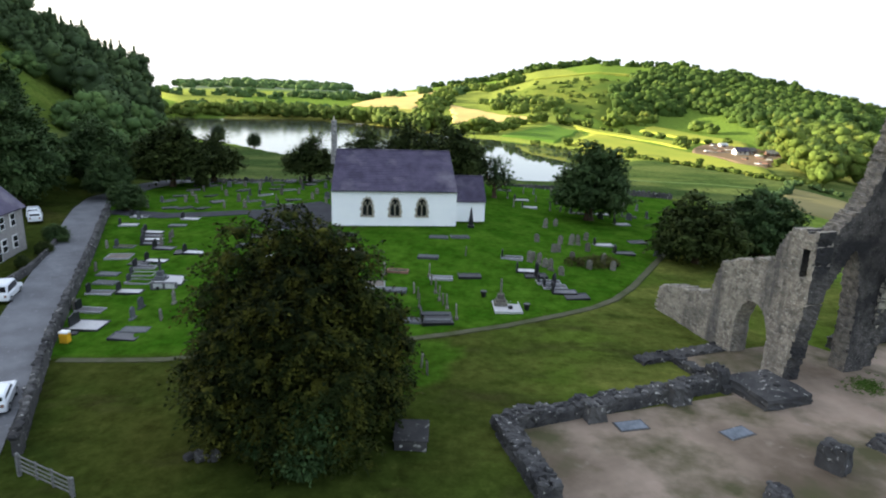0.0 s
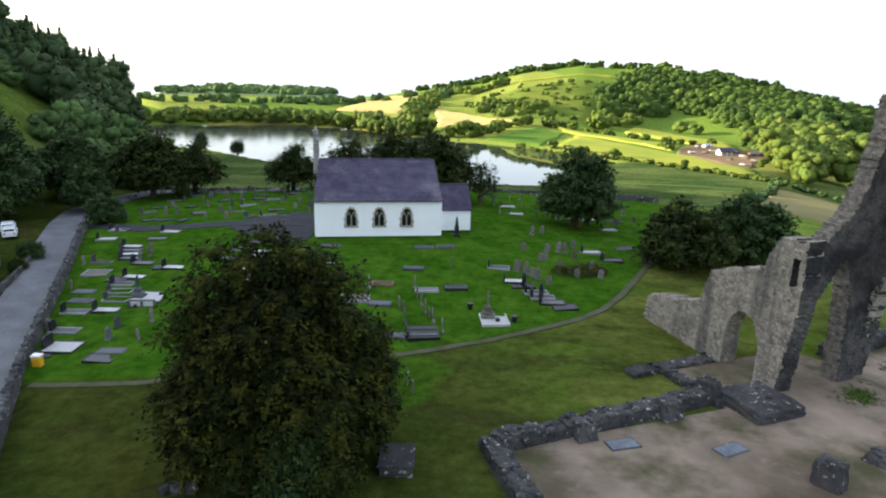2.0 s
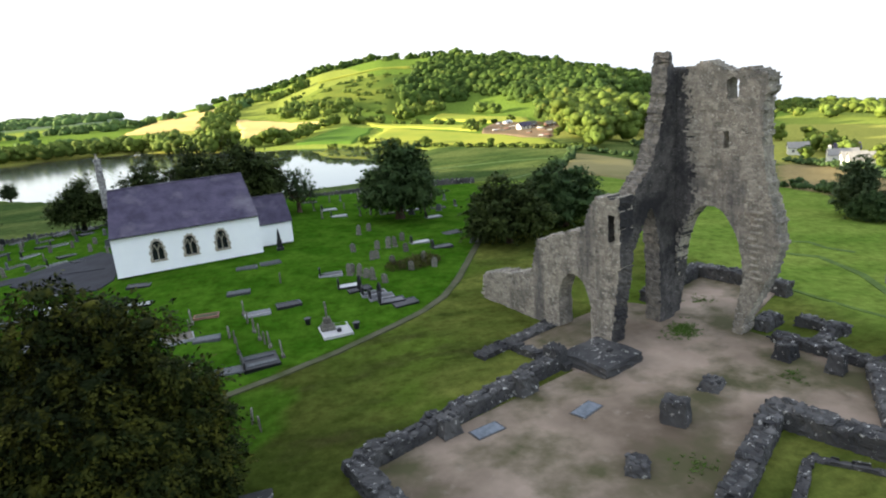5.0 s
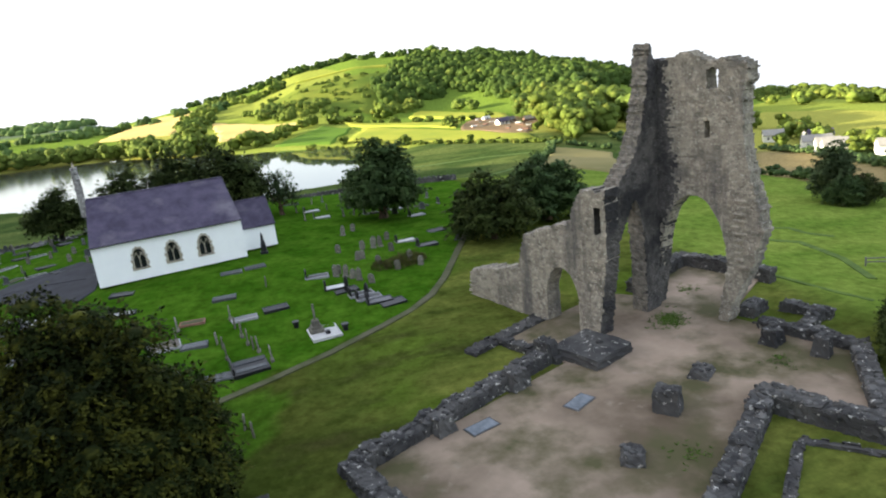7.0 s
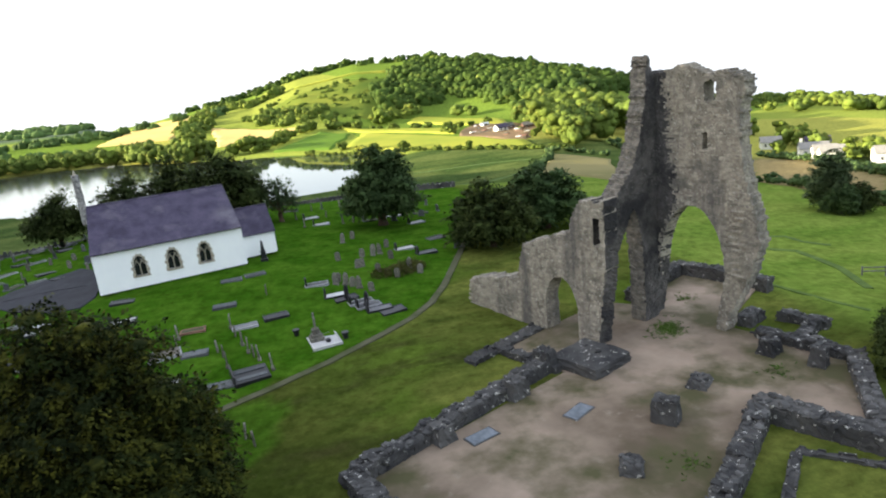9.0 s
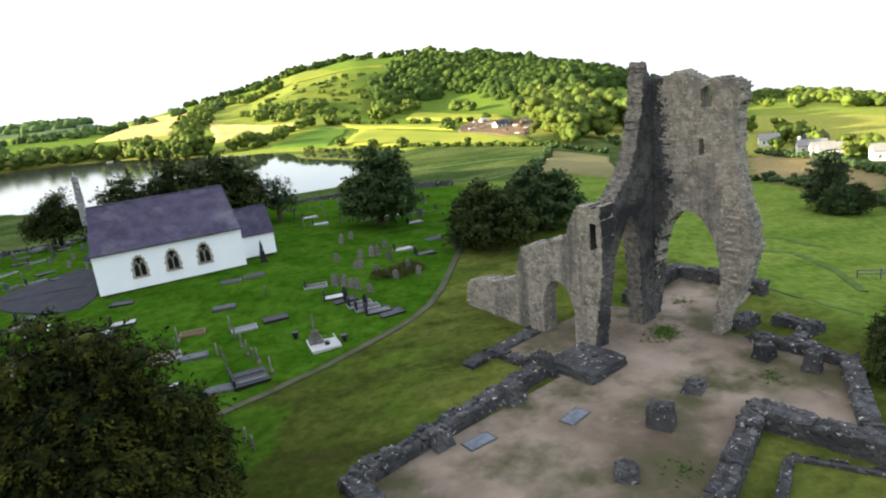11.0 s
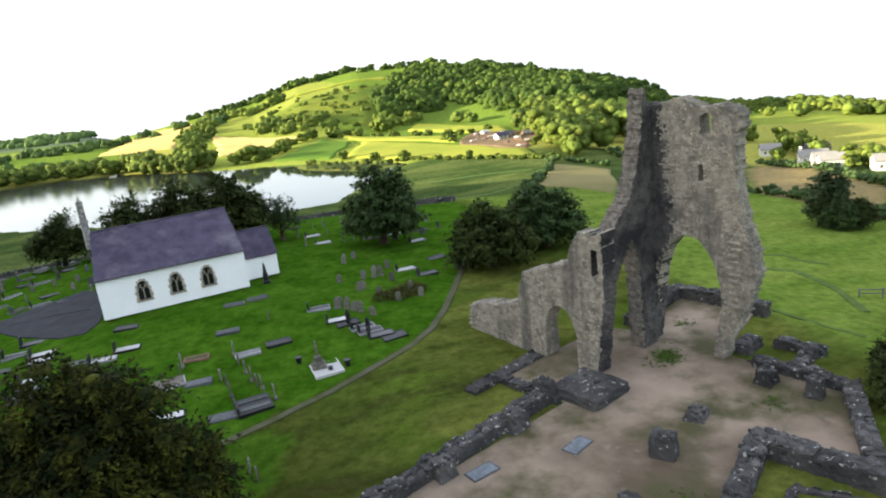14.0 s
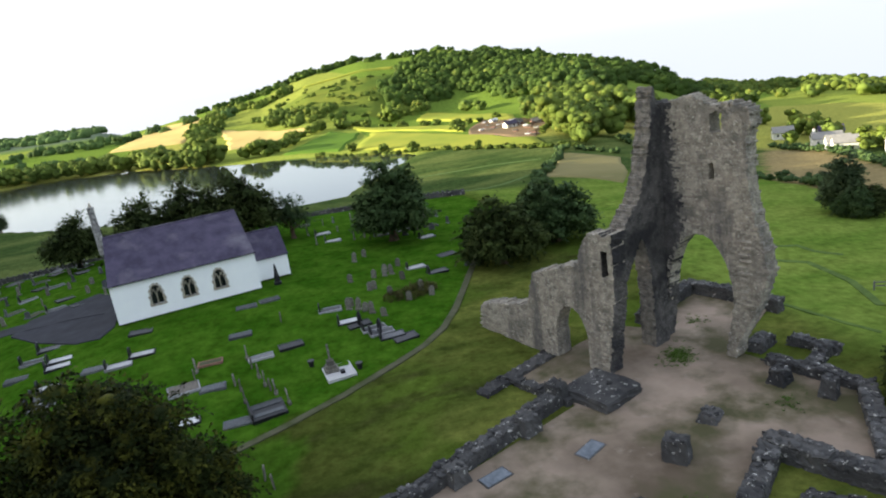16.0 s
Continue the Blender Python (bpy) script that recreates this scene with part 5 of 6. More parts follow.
road_wall, road_wall_pts = field_wall([(-25.2, 34.2), (-29.4, 42.8), (-33.0, 50.4), (-35.7, 57.5), (-39.2, 66.4), (-43.2, 76.5), (-48.0, 88.3), (-51.5, 97)], 1.25, 0.55,
                                      "lichened rubble wall between lane and churchyard", 91)
yard_wall, yard_wall_pts = field_wall([(-60, 148), (-45, 150), (-20, 151), (12, 150), (34, 135), (46, 128)], 1.0, 0.55, "grey drystone wall closing the far churchyard", 92)


# ---- graves ----
M_BLACK = mat("black_granite", (0.018, 0.018, 0.022), (0.01, 0.01, 0.013), scale=9, rough=0.4, spec=0.25, random_amount=0.3)
M_GREY = mat("grey_granite", (0.105, 0.11, 0.118), (0.055, 0.06, 0.066), scale=6, rough=0.6, bump=0.005, random_amount=0.45, fine=(0.22, 0.22, 0.22))
M_OLD = mat("old_headstone", (0.17, 0.158, 0.13), (0.085, 0.082, 0.073), scale=3, rough=0.95, bump=0.02, random_amount=0.35, fine=(0.42, 0.42, 0.38))
M_MARBLE = mat("white_marble", (0.52, 0.52, 0.52), (0.4, 0.4, 0.41), scale=3, rough=0.5, random_amount=0.15)
M_PALEKERB = mat("pale_granite", (0.3, 0.3, 0.31), (0.19, 0.19, 0.21), scale=5, rough=0.6, random_amount=0.3)
M_DARKCHIPS = mat("dark_chippings", (0.12, 0.12, 0.125), (0.06, 0.06, 0.065), scale=12, rough=0.9, bump=0.03, bump_scale=30, random_amount=0.4)
M_PALECHIPS = mat("pale_chippings", (0.5, 0.49, 0.49), (0.36, 0.36, 0.37), scale=8, rough=0.9, bump=0.03, bump_scale=30)
M_CHIPS = mat("stone_chippings", (0.24, 0.24, 0.25), (0.1, 0.1, 0.11), scale=12, rough=0.9, bump=0.03, bump_scale=30, random_amount=0.3)
M_TANSLAB = mat("brown_paving", (0.17, 0.15, 0.13), (0.11, 0.1, 0.09), scale=3, rough=0.9, bump=0.01)
M_BROWNST = mat("red_sandstone", (0.27, 0.15, 0.11), (0.18, 0.1, 0.08), scale=4, rough=0.9, bump=0.01)


def stone_outline(w, h, kind):
    if kind == "round":
        return [(-w / 2, 0), (w / 2, 0)] + [(w / 2 * math.cos(a), h - w / 2 + w / 2 * math.sin(a)) for a in np.linspace(0, math.pi, 9)]
    if kind == "point":
        return [(-w / 2, 0), (w / 2, 0), (w / 2, h * 0.72), (w * 0.3, h * 0.88), (0, h), (-w * 0.3, h * 0.88), (-w / 2, h * 0.72)]
    return [(-w / 2, 0), (w / 2, 0), (w / 2, h * 0.85), (w * 0.25, h * 0.93), (0, h), (-w * 0.25, h * 0.93), (-w / 2, h * 0.85)]


def headstone(w, h, thick, kind, material, label, base=True):
    t = thing("headstone", pose(0, 0, 0), label, "headstone", "churchyard headstones")
    bm = prism_bm(stone_outline(w, h, kind), thick, y0=-thick / 2)
    bmesh.ops.transform(bm, matrix=Matrix.Rotation(radians(90), 4, "Z") @ Matrix.Translation((0, 0, -0.05)), verts=bm.verts)
    bmesh.ops.bevel(bm, geom=[e for e in bm.edges], offset=0.015, segments=1, affect="EDGES")
    bmesh.ops.recalc_face_normals(bm, faces=bm.faces)
    part("slab", bm, material, t)
    if base:
        part("plinth", box_bm(thick * 2.4, w * 1.25, 0.22, 0, 0, -0.1, 0.02), material, t)
    return t


def kerbed_grave(length, width, kerb_mat, fill_mat, label, stone=None, slab=False):
    """A kerbed plot along x with its headstone at the -x end."""
    t = thing("kerbed_grave", pose(0, 0, 0), label, "grave", "kerbed graves")
    k = 0.13
    for sx, sy, x, y in ((length, k, 0, width / 2 - k / 2), (length, k, 0, -width / 2 + k / 2), (k, width - 2 * k, length / 2 - k / 2, 0), (k, width - 2 * k, -length / 2 + k / 2, 0)):
        part("kerb", box_bm(sx, sy, 0.32, x, y, -0.2, 0.02), kerb_mat, t)
    if slab:
        part("ledger_slab", box_bm(length - 0.3, width - 0.3, 0.12, 0, 0, 0.01, 0.03), fill_mat, t)
    elif fill_mat:
        part("gravel_bed", box_bm(length - 0.3, width - 0.3, 0.28, 0, 0, -0.2), fill_mat, t)
    if stone:
        w, h, kind, m2 = stone
        bm = prism_bm(stone_outline(w, h, kind), 0.16, y0=-0.08)
        bmesh.ops.transform(bm, matrix=Matrix.Translation((-length / 2 + 0.14, 0, 0.1)) @ Matrix.Rotation(radians(90), 4, "Z"), verts=bm.verts)
        bmesh.ops.bevel(bm, geom=[e for e in bm.edges], offset=0.015, segments=1, affect="EDGES")
        bmesh.ops.recalc_face_normals(bm, faces=bm.faces)
        part("headstone", bm, m2, t, "upright headstone")
    return t


def cross_monument(label, material, h=2.6):
    t = thing("cross_monument", pose(0, 0, 0), label, "gravestone")
    for i, (w, hh, z) in enumerate(((1.3, 0.35, -0.1), (0.95, 0.3, 0.25), (0.65, 0.5, 0.55))):
        part("step", box_bm(w, w, hh, 0, 0, z, 0.03), material, t)
    bm = box_bm(0.16, 0.26, h - 1.05, 0, 0, 1.05, 0.03)
    box_bm(0.16, 0.95, 0.24, 0, 0, h - 0.65, 0.03, bm)
    part("cross", bm, material, t)
    return t


def obelisk(label, material, h=3.2):
    t = thing("obelisk", pose(0, 0, 0), label, "gravestone")
    part("plinth", box_bm(0.9, 0.9, 0.45, 0, 0, -0.1, 0.04), material, t)
    part("die", box_bm(0.62, 0.62, 0.95, 0, 0, 0.4, 0.03), material, t)
    bm = bmesh.new()
    bmesh.ops.create_cone(bm, cap_ends=True, segments=4, radius1=0.36, radius2=0.16, depth=h - 1.3, matrix=Matrix.Translation((0, 0, 1.3 + (h - 1.3) / 2)) @ Matrix.Rotation(radians(45), 4, "Z"))
    bmesh.ops.create_cone(bm, cap_ends=True, segments=4, radius1=0.16, radius2=0.0, depth=0.35, matrix=Matrix.Translation((0, 0, h + 0.175)) @ Matrix.Rotation(radians(45), 4, "Z"))
    part("shaft", bm, material, t)
    return t


KERBS = {
    "chips": lambda: kerbed_grave(2.6, 1.35, M_PALEKERB, M_DARKCHIPS, "pale granite kerbed grave filled with dark chippings and a black headstone", (0.9, 1.0, "shoulder", M_BLACK)),
    "black": lambda: kerbed_grave(2.7, 1.45, M_BLACK, M_CHIPS, "black granite kerbed grave with grey chippings and a headstone", (1.0, 1.05, "round", M_BLACK)),
    "white": lambda: kerbed_grave(2.6, 1.4, M_PALEKERB, M_PALECHIPS, "pale kerbed grave with whitish chippings", (0.8, 0.95, "point", M_BLACK)),
    "slab": lambda: kerbed_grave(2.4, 1.3, M_GREY, M_GREY, "grey granite kerbed grave covered by a flat ledger slab", None, True),
    "plain": lambda: kerbed_grave(2.5, 1.3, M_GREY, M_PATH, "plain grey kerbed grave grown over with grass", (0.75, 0.9, "shoulder", M_GREY)),
    "double": lambda: kerbed_grave(2.9, 2.5, M_BLACK, M_PALECHIPS, "black kerbed double grave filled with whitish chippings", (1.6, 1.1, "shoulder", M_BLACK)),
    "marble": lambda: kerbed_grave(2.6, 1.35, M_BLACK, M_MARBLE, "black kerbed grave covered by a white marble slab, black headstone", (0.9, 1.0, "round", M_BLACK), True),
    "turf": lambda: kerbed_grave(2.7, 1.6, M_PALEKERB, None, "pale kerbed grave with grass growing inside", (0.7, 0.8, "shoulder", M_GREY)),
    "pale": lambda: kerbed_grave(2.5, 1.2, M_PALEKERB, M_CHIPS, "pale grey kerbed grave with grey chippings", None),
    "dark": lambda: kerbed_grave(2.5, 1.6, M_BLACK, M_DARKCHIPS, "dark granite kerbed grave with dark chippings", None),
    "tan": lambda: kerbed_grave(2.9, 2.3, M_PALEKERB, M_TANSLAB, "broad plot under flat brownish paving with pale kerbs", None, True),
    "brown": lambda: kerbed_grave(2.4, 1.2, M_BROWNST, M_PATH, "reddish sandstone kerbed grave on the lawn", None),
    "wide": lambda: kerbed_grave(3.4, 3.2, M_GREY, M_PALECHIPS, "broad double plot of pale chippings with kerbs", None),
}
HEADS = {
    "old": lambda: headstone(0.66, 1.15, 0.12, "round", M_OLD, "weathered grey headstone leaning in the grass", False),
    "tall": lambda: headstone(0.6, 1.5, 0.13, "point", M_OLD, "tall weathered pointed headstone with pale lichen", True),
    "grey": lambda: headstone(0.85, 1.2, 0.16, "shoulder", M_GREY, "grey granite headstone on a plinth", True),
    "dark": lambda: headstone(0.85, 1.1, 0.16, "round", M_BLACK, "polished black headstone on a plinth", True),
}
gr = random.Random(7)
protos = {}


def grave(kind, x, y, turn=None, tilt=True):
    maker = KERBS.get(kind) or HEADS[kind]
    turn = gr.uniform(-5, 9) if turn is None else turn
    lean = (gr.uniform(-5, 5), gr.uniform(-4, 4)) if tilt and kind in HEADS else (0, 0)
    m = pose(x, y, gz(x, y) + 0.02, lean[0], lean[1], turn)
    if kind in protos:
        ob = copy_thing(protos[kind], m)
    else:
        ob = protos[kind] = maker()
        ob.matrix_basis = m
    return ob


LEFT_KERBS = [("double", -32.1, 55.0), ("chips", -33.8, 58.5), ("chips", -35.3, 63.2), ("turf", -32.8, 66.6), ("turf", -33.6, 69.1), ("slab", -37.4, 69.0), ("slab", -36.3, 66.2), ("slab", -27.3, 53.9),
              ("black", -35.1, 78.4), ("marble", -32.4, 63.6), ("marble", -30.5, 76.2), ("marble", -34.0, 73.6), ("chips", -34.4, 71.5), ("tan", -39.2, 75.3), ("plain", -40.4, 79.2),
              ("marble", -39.5, 85.4), ("black", -38.9, 83.7), ("marble", -38.1, 82.0), ("black", -37.5, 80.4), ("white", -45.4, 94.3), ("white", -44.7, 89.2), ("white", -37.2, 92.6), ("slab", -37.5, 88.7),
              ("wide", -29.4, 66.9)]
MID_KERBS = [("slab", -2.9, 56.3), ("slab", -1.7, 72.4), ("slab", -0.6, 79.6), ("slab", 2.1, 80.4), ("slab", -4.8, 63.4), ("pale", -0.1, 66.8), ("dark", 3.0, 67.7), ("brown", -4.9, 68.2),
             ("chips", 8.2, 73.9), ("marble", 9.6, 70.0), ("dark", 10.4, 68.8), ("chips", 11.6, 67.2), ("chips", 12.1, 66.0), ("black", 12.9, 64.7), ("dark", 14.0, 63.6), ("black", 23.2, 80.2), ("white", 21.3, 83.6),
             ("dark", 26.9, 87.1), ("white", 27.7, 98.8), ("dark", -12.2, 79.8), ("marble", -11.6, 73.8), ("white", -13.8, 72.6), ("slab", -16.2, 73.4)]
WEST_KERBS = [("marble", -20.4, 78.9), ("marble", -20.3, 77.2), ("marble", -20.1, 72.6), ("black", -20.2, 70.9), ("chips", -20.4, 69.2), ("chips", -23.6, 81.2), ("black", -22.4, 83.9), ("slab", -24.4, 77.6),
              ("marble", -7.2, 58.6), ("tan", -7.4, 64.6)]
LEFT_HEADS = [("dark", -33.5, 53.6), ("dark", -27.6, 52.6), ("dark", -31.7, 76.6), ("dark", -35.6, 73.0), ("grey", -28.8, 56.6), ("grey", -29.2, 59.2), ("tall", -36.0, 79.6), ("old", -35.5, 58.8),
              ("old", -39.4, 70.1), ("tall", -26.4, 60.2), ("old", -25.9, 56.1), ("old", -36.0, 83.2), ("old", -42.4, 78.6), ("grey", -45.0, 93.0), ("tall", -35.4, 81.0)]
MID_HEADS = [("tall", -1.4, 67.3), ("old", -1.1, 65.3), ("tall", -0.6, 63.3), ("tall", -0.2, 61.5), ("old", 0.2, 60.4), ("tall", 0.6, 59.5), ("old", -2.8, 62.9), ("old", -2.4, 61.7),
             ("tall", -2.1, 59.5), ("tall", -6.2, 67.2), ("old", -6.4, 65.9), ("tall", 1.5, 57.2), ("old", 2.7, 73.6), ("old", -4.0, 46.2), ("old", -3.6, 44.6), ("old", -1.4, 47.4), ("old", -0.9, 46.0), ("old", -4.8, 48.2)]
FAR_HEADS = [("old", 10.6, 73.7), ("tall", 11.2, 72.6), ("old", 11.8, 71.7), ("tall", 12.4, 71.0), ("old", 13.4, 69.5), ("tall", 10.2, 73.0), ("old", 17.1, 72.3), ("tall", 19.2, 74.6),
             ("old", 15.6, 75.0), ("old", 15.3, 82.1), ("tall", 16.7, 82.0), ("tall", 17.7, 82.4), ("old", 19.4, 85.6), ("old", 18.4, 79.6), ("old", 13.7, 77.5), ("old", 14.3, 77.7), ("old", 12.2, 81.7),
             ("tall", 14.6, 91.1), ("old", 16.4, 93.1), ("old", 17.2, 83.8), ("grey", 25.2, 102.3), ("grey", 30.0, 103.0), ("old", 19.9, 72.6), ("grey", 27.6, 80.4)]
for batch in (LEFT_KERBS, MID_KERBS, WEST_KERBS, LEFT_HEADS, MID_HEADS, FAR_HEADS):
    for kind, x, y in batch:
        grave(kind, x, y, gr.uniform(60, 82) if batch is FAR_HEADS else None)
# the older ground beyond the drive, in loose rows
for i in range(74):
    row = i % 7
    x = -47 + (i // 7) * 3.1 + gr.uniform(-0.8, 0.8)
    y = 101 + row * 5.4 + gr.uniform(-0.9, 0.9)
    if x > -17 and y < 106:
        continue
    grave(gr.choice(["old", "old", "tall", "grey", "dark", "plain", "chips"]), x, y, gr.uniform(20, 80))
for i in range(26):
    grave(gr.choice(["old", "grey", "tall", "plain", "white"]), 11 + (i % 9) * 2.9 + gr.uniform(-0.8, 0.8), 105 + (i // 9) * 7.5 + gr.uniform(-1, 1))
c = cross_monument("grey stone cross on a stepped base over a pale plot", M_OLD)
c.matrix_world = pose(5.9, 60.8, gz(5.9, 60.8) + 0.1)
c = cross_monument("stone cross on a stepped base among the graves", M_GREY, 2.4)
c.matrix_world = pose(-30.6, 66.9, gz(-30.6, 66.9) + 0.1)
t = thing("kerbed_grave", pose(6.5, 60.2, gz(6.5, 60.2), 0, 0, 3), "broad plot of white chippings round a stone cross", "grave", "kerbed graves")
part("gravel_bed", box_bm(2.5, 3.0, 0.24, 0, 0, -0.16, 0.02), M_PALECHIPS, t)
for q in (-1, 1):
    part("kerb", box_bm(2.7, 0.12, 0.34, 0, q * 1.5, -0.2, 0.02), M_MARBLE, t)
    part("kerb", box_bm(0.12, 2.88, 0.34, q * 1.29, 0, -0.2, 0.02), M_MARBLE, t)
part("book_stone", box_bm(0.4, 0.5, 0.3, 0.25, -0.5, 0.06, 0.03), M_BLACK, t, "small black book-shaped stone")
# a grave of two pale ledgers on a black base, and a low wall with two white plaques
t = thing("kerbed_grave", pose(-0.4, 56.9, gz(-0.4, 56.9), 0, 0, 6), "black granite grave with two long grey ledgers", "grave", "kerbed graves")
part("base", box_bm(3.0, 3.0, 0.4, 0, 0, -0.2, 0.03), M_BLACK, t)
for q in (-0.75, 0.75):
    part("ledger_slab", box_bm(2.5, 0.62, 0.1, 0.05, q, 0.17, 0.02), M_GREY, t)
part("headstone", box_bm(0.16, 2.6, 0.75, -1.4, 0, 0.0, 0.03), M_BLACK, t, "low black headstone")
t = thing("memorial_wall", pose(-29.2, 64.4, gz(-29.2, 64.4), 0, 0, 4), "low dark memorial wall bearing two white plaques", "memorial")
part("wall", box_bm(2.7, 0.35, 0.8, 0, 0, -0.1, 0.03), M_DARKCHIPS, t)
for q in (-0.55, 0.7):
    part("plaque", box_bm(0.95, 0.05, 0.5, q, -0.19, 0.1, 0.01), M_MARBLE, t, "white marble plaque")
part("urn", cyl_bm(0.12, 0.18, 0.3, -0.55, -0.3, 0.0, 8), M_BLACK, t)
o = obelisk("dark granite obelisk beside the chancel", M_BLACK, 2.5)
o.matrix_world = pose(3.7, 86.4, gz(3.7, 86.4))
for x, y in ((10.4, 68.5), (11.9, 65.8)):
    o = headstone(0.6, 1.75, 0.2, "point", M_BLACK, "tall polished black headstone in a row of kerbed graves")
    o.matrix_world = pose(x, y, gz(x, y), 0, 3, 20)
for x, y in ((4.3, 62.6), (8.4, 59.8)):
    v = thing("grave_vase", pose(x, y, gz(x, y)), "black stone flower vase on the lawn", "vase", "grave vases")
    part("body", cyl_bm(0.22, 0.3, 0.55, n=10), M_BLACK, v)
    part("rim", cyl_bm(0.34, 0.34, 0.1, z=0.53, n=10), M_BLACK, v)
M_BRAMBLE = leaf_mat("bramble_foliage", (0.07, 0.075, 0.02), (0.04, 0.04, 0.015), (0.14, 0.11, 0.04), 0.3, 0.8)
gb = np.random.default_rng(88)
bramble = thing("bramble_bush", pose(17.2, 73.6, gz(17.2, 73.6)), "low brownish bramble overgrowing old headstones", "bush")
v, f = crown_mesh("crown", [(-1.6, 0.2, 0.25, 1.3, 0.6), (0.2, 0, 0.3, 1.6, 0.75), (1.9, 0.6, 0.35, 1.5, 0.8), (3.0, 1.0, 0.2, 1.1, 0.5)], 3200, 0.26, gb, 0.1)
link_mesh("crown", v.tolist(), f.tolist(), M_BRAMBLE, bramble)
t = thing("chest_tomb", pose(-1.6, 36.4, gz(-1.6, 36.4)), "dark mossy chest tomb standing alone on the turf", "tomb")
part("chest", box_bm(2.0, 2.4, 0.75, 0, 0, -0.1, 0.04), M_WALLCORE, t)
part("lid", box_bm(2.2, 2.6, 0.16, 0, 0, 0.65, 0.05), M_COPE, t)


# ---- smaller things in the ruin ----
def at_ruin(U, V, z=0.14, turn=0.0):
    p = ab(U, V)
    return pose(p.x, p.y, z, 0, 0, ABBEY_YAW + turn)


def rubble_block(name, U, V, sx, sy, h, label, seed, turn=0.0, taper=0.12, material=None, group="", n=5):
    """A worn block of masonry: a lumpy stump whose faces are shaken, with loose stones on its top."""
    g = np.random.default_rng(seed)
    t = thing(name, at_ruin(U, V, 0.0, turn), label, "stump" if h > 0.3 else "slab", group)
    bm = bmesh.new()
    bmesh.ops.create_cube(bm, size=1.0, matrix=Matrix.Translation((0, 0, h / 2 - 0.1)) @ Matrix.Diagonal((sx, sy, h + 0.2, 1)))
    bmesh.ops.subdivide_edges(bm, edges=bm.edges, cuts=n, use_grid_fill=True)
    for v in bm.verts:
        f = max(0, v.co.z / h)
        v.co.x *= 1 - taper * f
        v.co.y *= 1 - taper * f
        v.co += Vector(g.normal(0, 0.045, 3))
    part("core", bm, material or M_WALLCORE, t)
    for i in range(7 if h > 0.3 else 0):
        w = g.uniform(0.25, 0.5)
        o = part("loose_stone", box_bm(w, w * 0.7, 0.18, 0, 0, 0, 0.05), M_COPE, t)
        o.matrix_basis = pose(g.uniform(-0.38, 0.38) * sx, g.uniform(-0.38, 0.38) * sy, h - 0.08, g.uniform(-12, 12), g.uniform(-12, 12), g.uniform(0, 180))
    return t


rubble_block("ruin_plinth", 37.0, 34.5, 4.3, 4.4, 0.95, "broad square masonry plinth with a mossy dark top", 201, 2, 0.01)
rubble_block("pier_stump", 33.6, 25.6, 1.25, 1.7, 1.7, "stump of a rubble pier on the earth floor", 202, 20, group="pier stumps")
rubble_block("pier_stump", 27.9, 24.0, 1.7, 1.5, 0.75, "low broken stump of a pier on the earth floor", 203, 35, 0.3, group="pier stumps")
rubble_block("pier_stump", 39.2, 26.6, 2.2, 1.5, 0.7, "low spreading heap of pier masonry", 204, 15, 0.35, group="pier stumps")
rubble_block("pier_stump", 46.6, 25.4, 1.5, 1.4, 1.3, "small dark stump of a chapel wall", 205, 0, 0.25, group="pier stumps")
rubble_block("pier_stump", 46.8, 22.0, 1.3, 1.3, 1.5, "small dark stump beside the transept wall", 206, 10, 0.3, group="pier stumps")
rubble_block("wall_stub", 34.2, 36.6, 1.4, 1.6, 1.7, "broken end of the nave wall standing higher", 207, 0, 0.15)
rubble_block("pier_stump", 22.4, 34.6, 1.5, 1.5, 1.3, "buttress stub on the nave wall", 208, 0, 0.2)
rubble_block("pier_stump", 29.6, 35.2, 1.6, 1.5, 1.45, "buttress stub on the low nave wall", 209, 0, 0.2)
M_LEDGER = mat("blue_slate_slab", (0.17, 0.19, 0.22), (0.1, 0.115, 0.135), scale=2.0, rough=0.55, bump=0.01, bump_scale=10)
for U, V, turn in ((30.8, 30.4, 8), (24.4, 33.0, -3)):
    t = thing("grave_slab", at_ruin(U, V, 0.14, turn), "flat blue-grey slate slab let into the earth floor", "slab", "floor slabs")
    part("slab", box_bm(2.0, 1.05, 0.1, 0, 0, -0.02, 0.02), M_LEDGER, t)
    part("kerb", box_bm(2.2, 1.25, 0.05, 0, 0, -0.02, 0.01), M_WALLCORE, t)
for i, (a, b, c2, d) in enumerate(((24.0, 14.0, 35.8, 18.2), (35.4, 18.4, 38.6, 11.0))):
    low_wall(a, b, c2, d, 0.22, 0.55, "thin foundation line of the vanished cloister in the grass", 240 + i, wave=0.05)
M_WEED = leaf_mat("weeds", (0.09, 0.15, 0.03), (0.05, 0.09, 0.02), (0.13, 0.18, 0.05))
gt = np.random.default_rng(12)
tufts = []
for k in range(330):
    U, V = ((45.6, 33.2), (46.3, 34.0), (30.5, 22.0), (44.0, 23.5), (53.0, 36.5))[k % 5 if k < 150 else k % 2]
    U, V = U + gt.normal(0, 0.75), V + gt.normal(0, 0.5)
    p = ab(U, V)
    tufts.append((p.x, p.y, 0.14, 0.2))
V_, base_z = [], 0.15
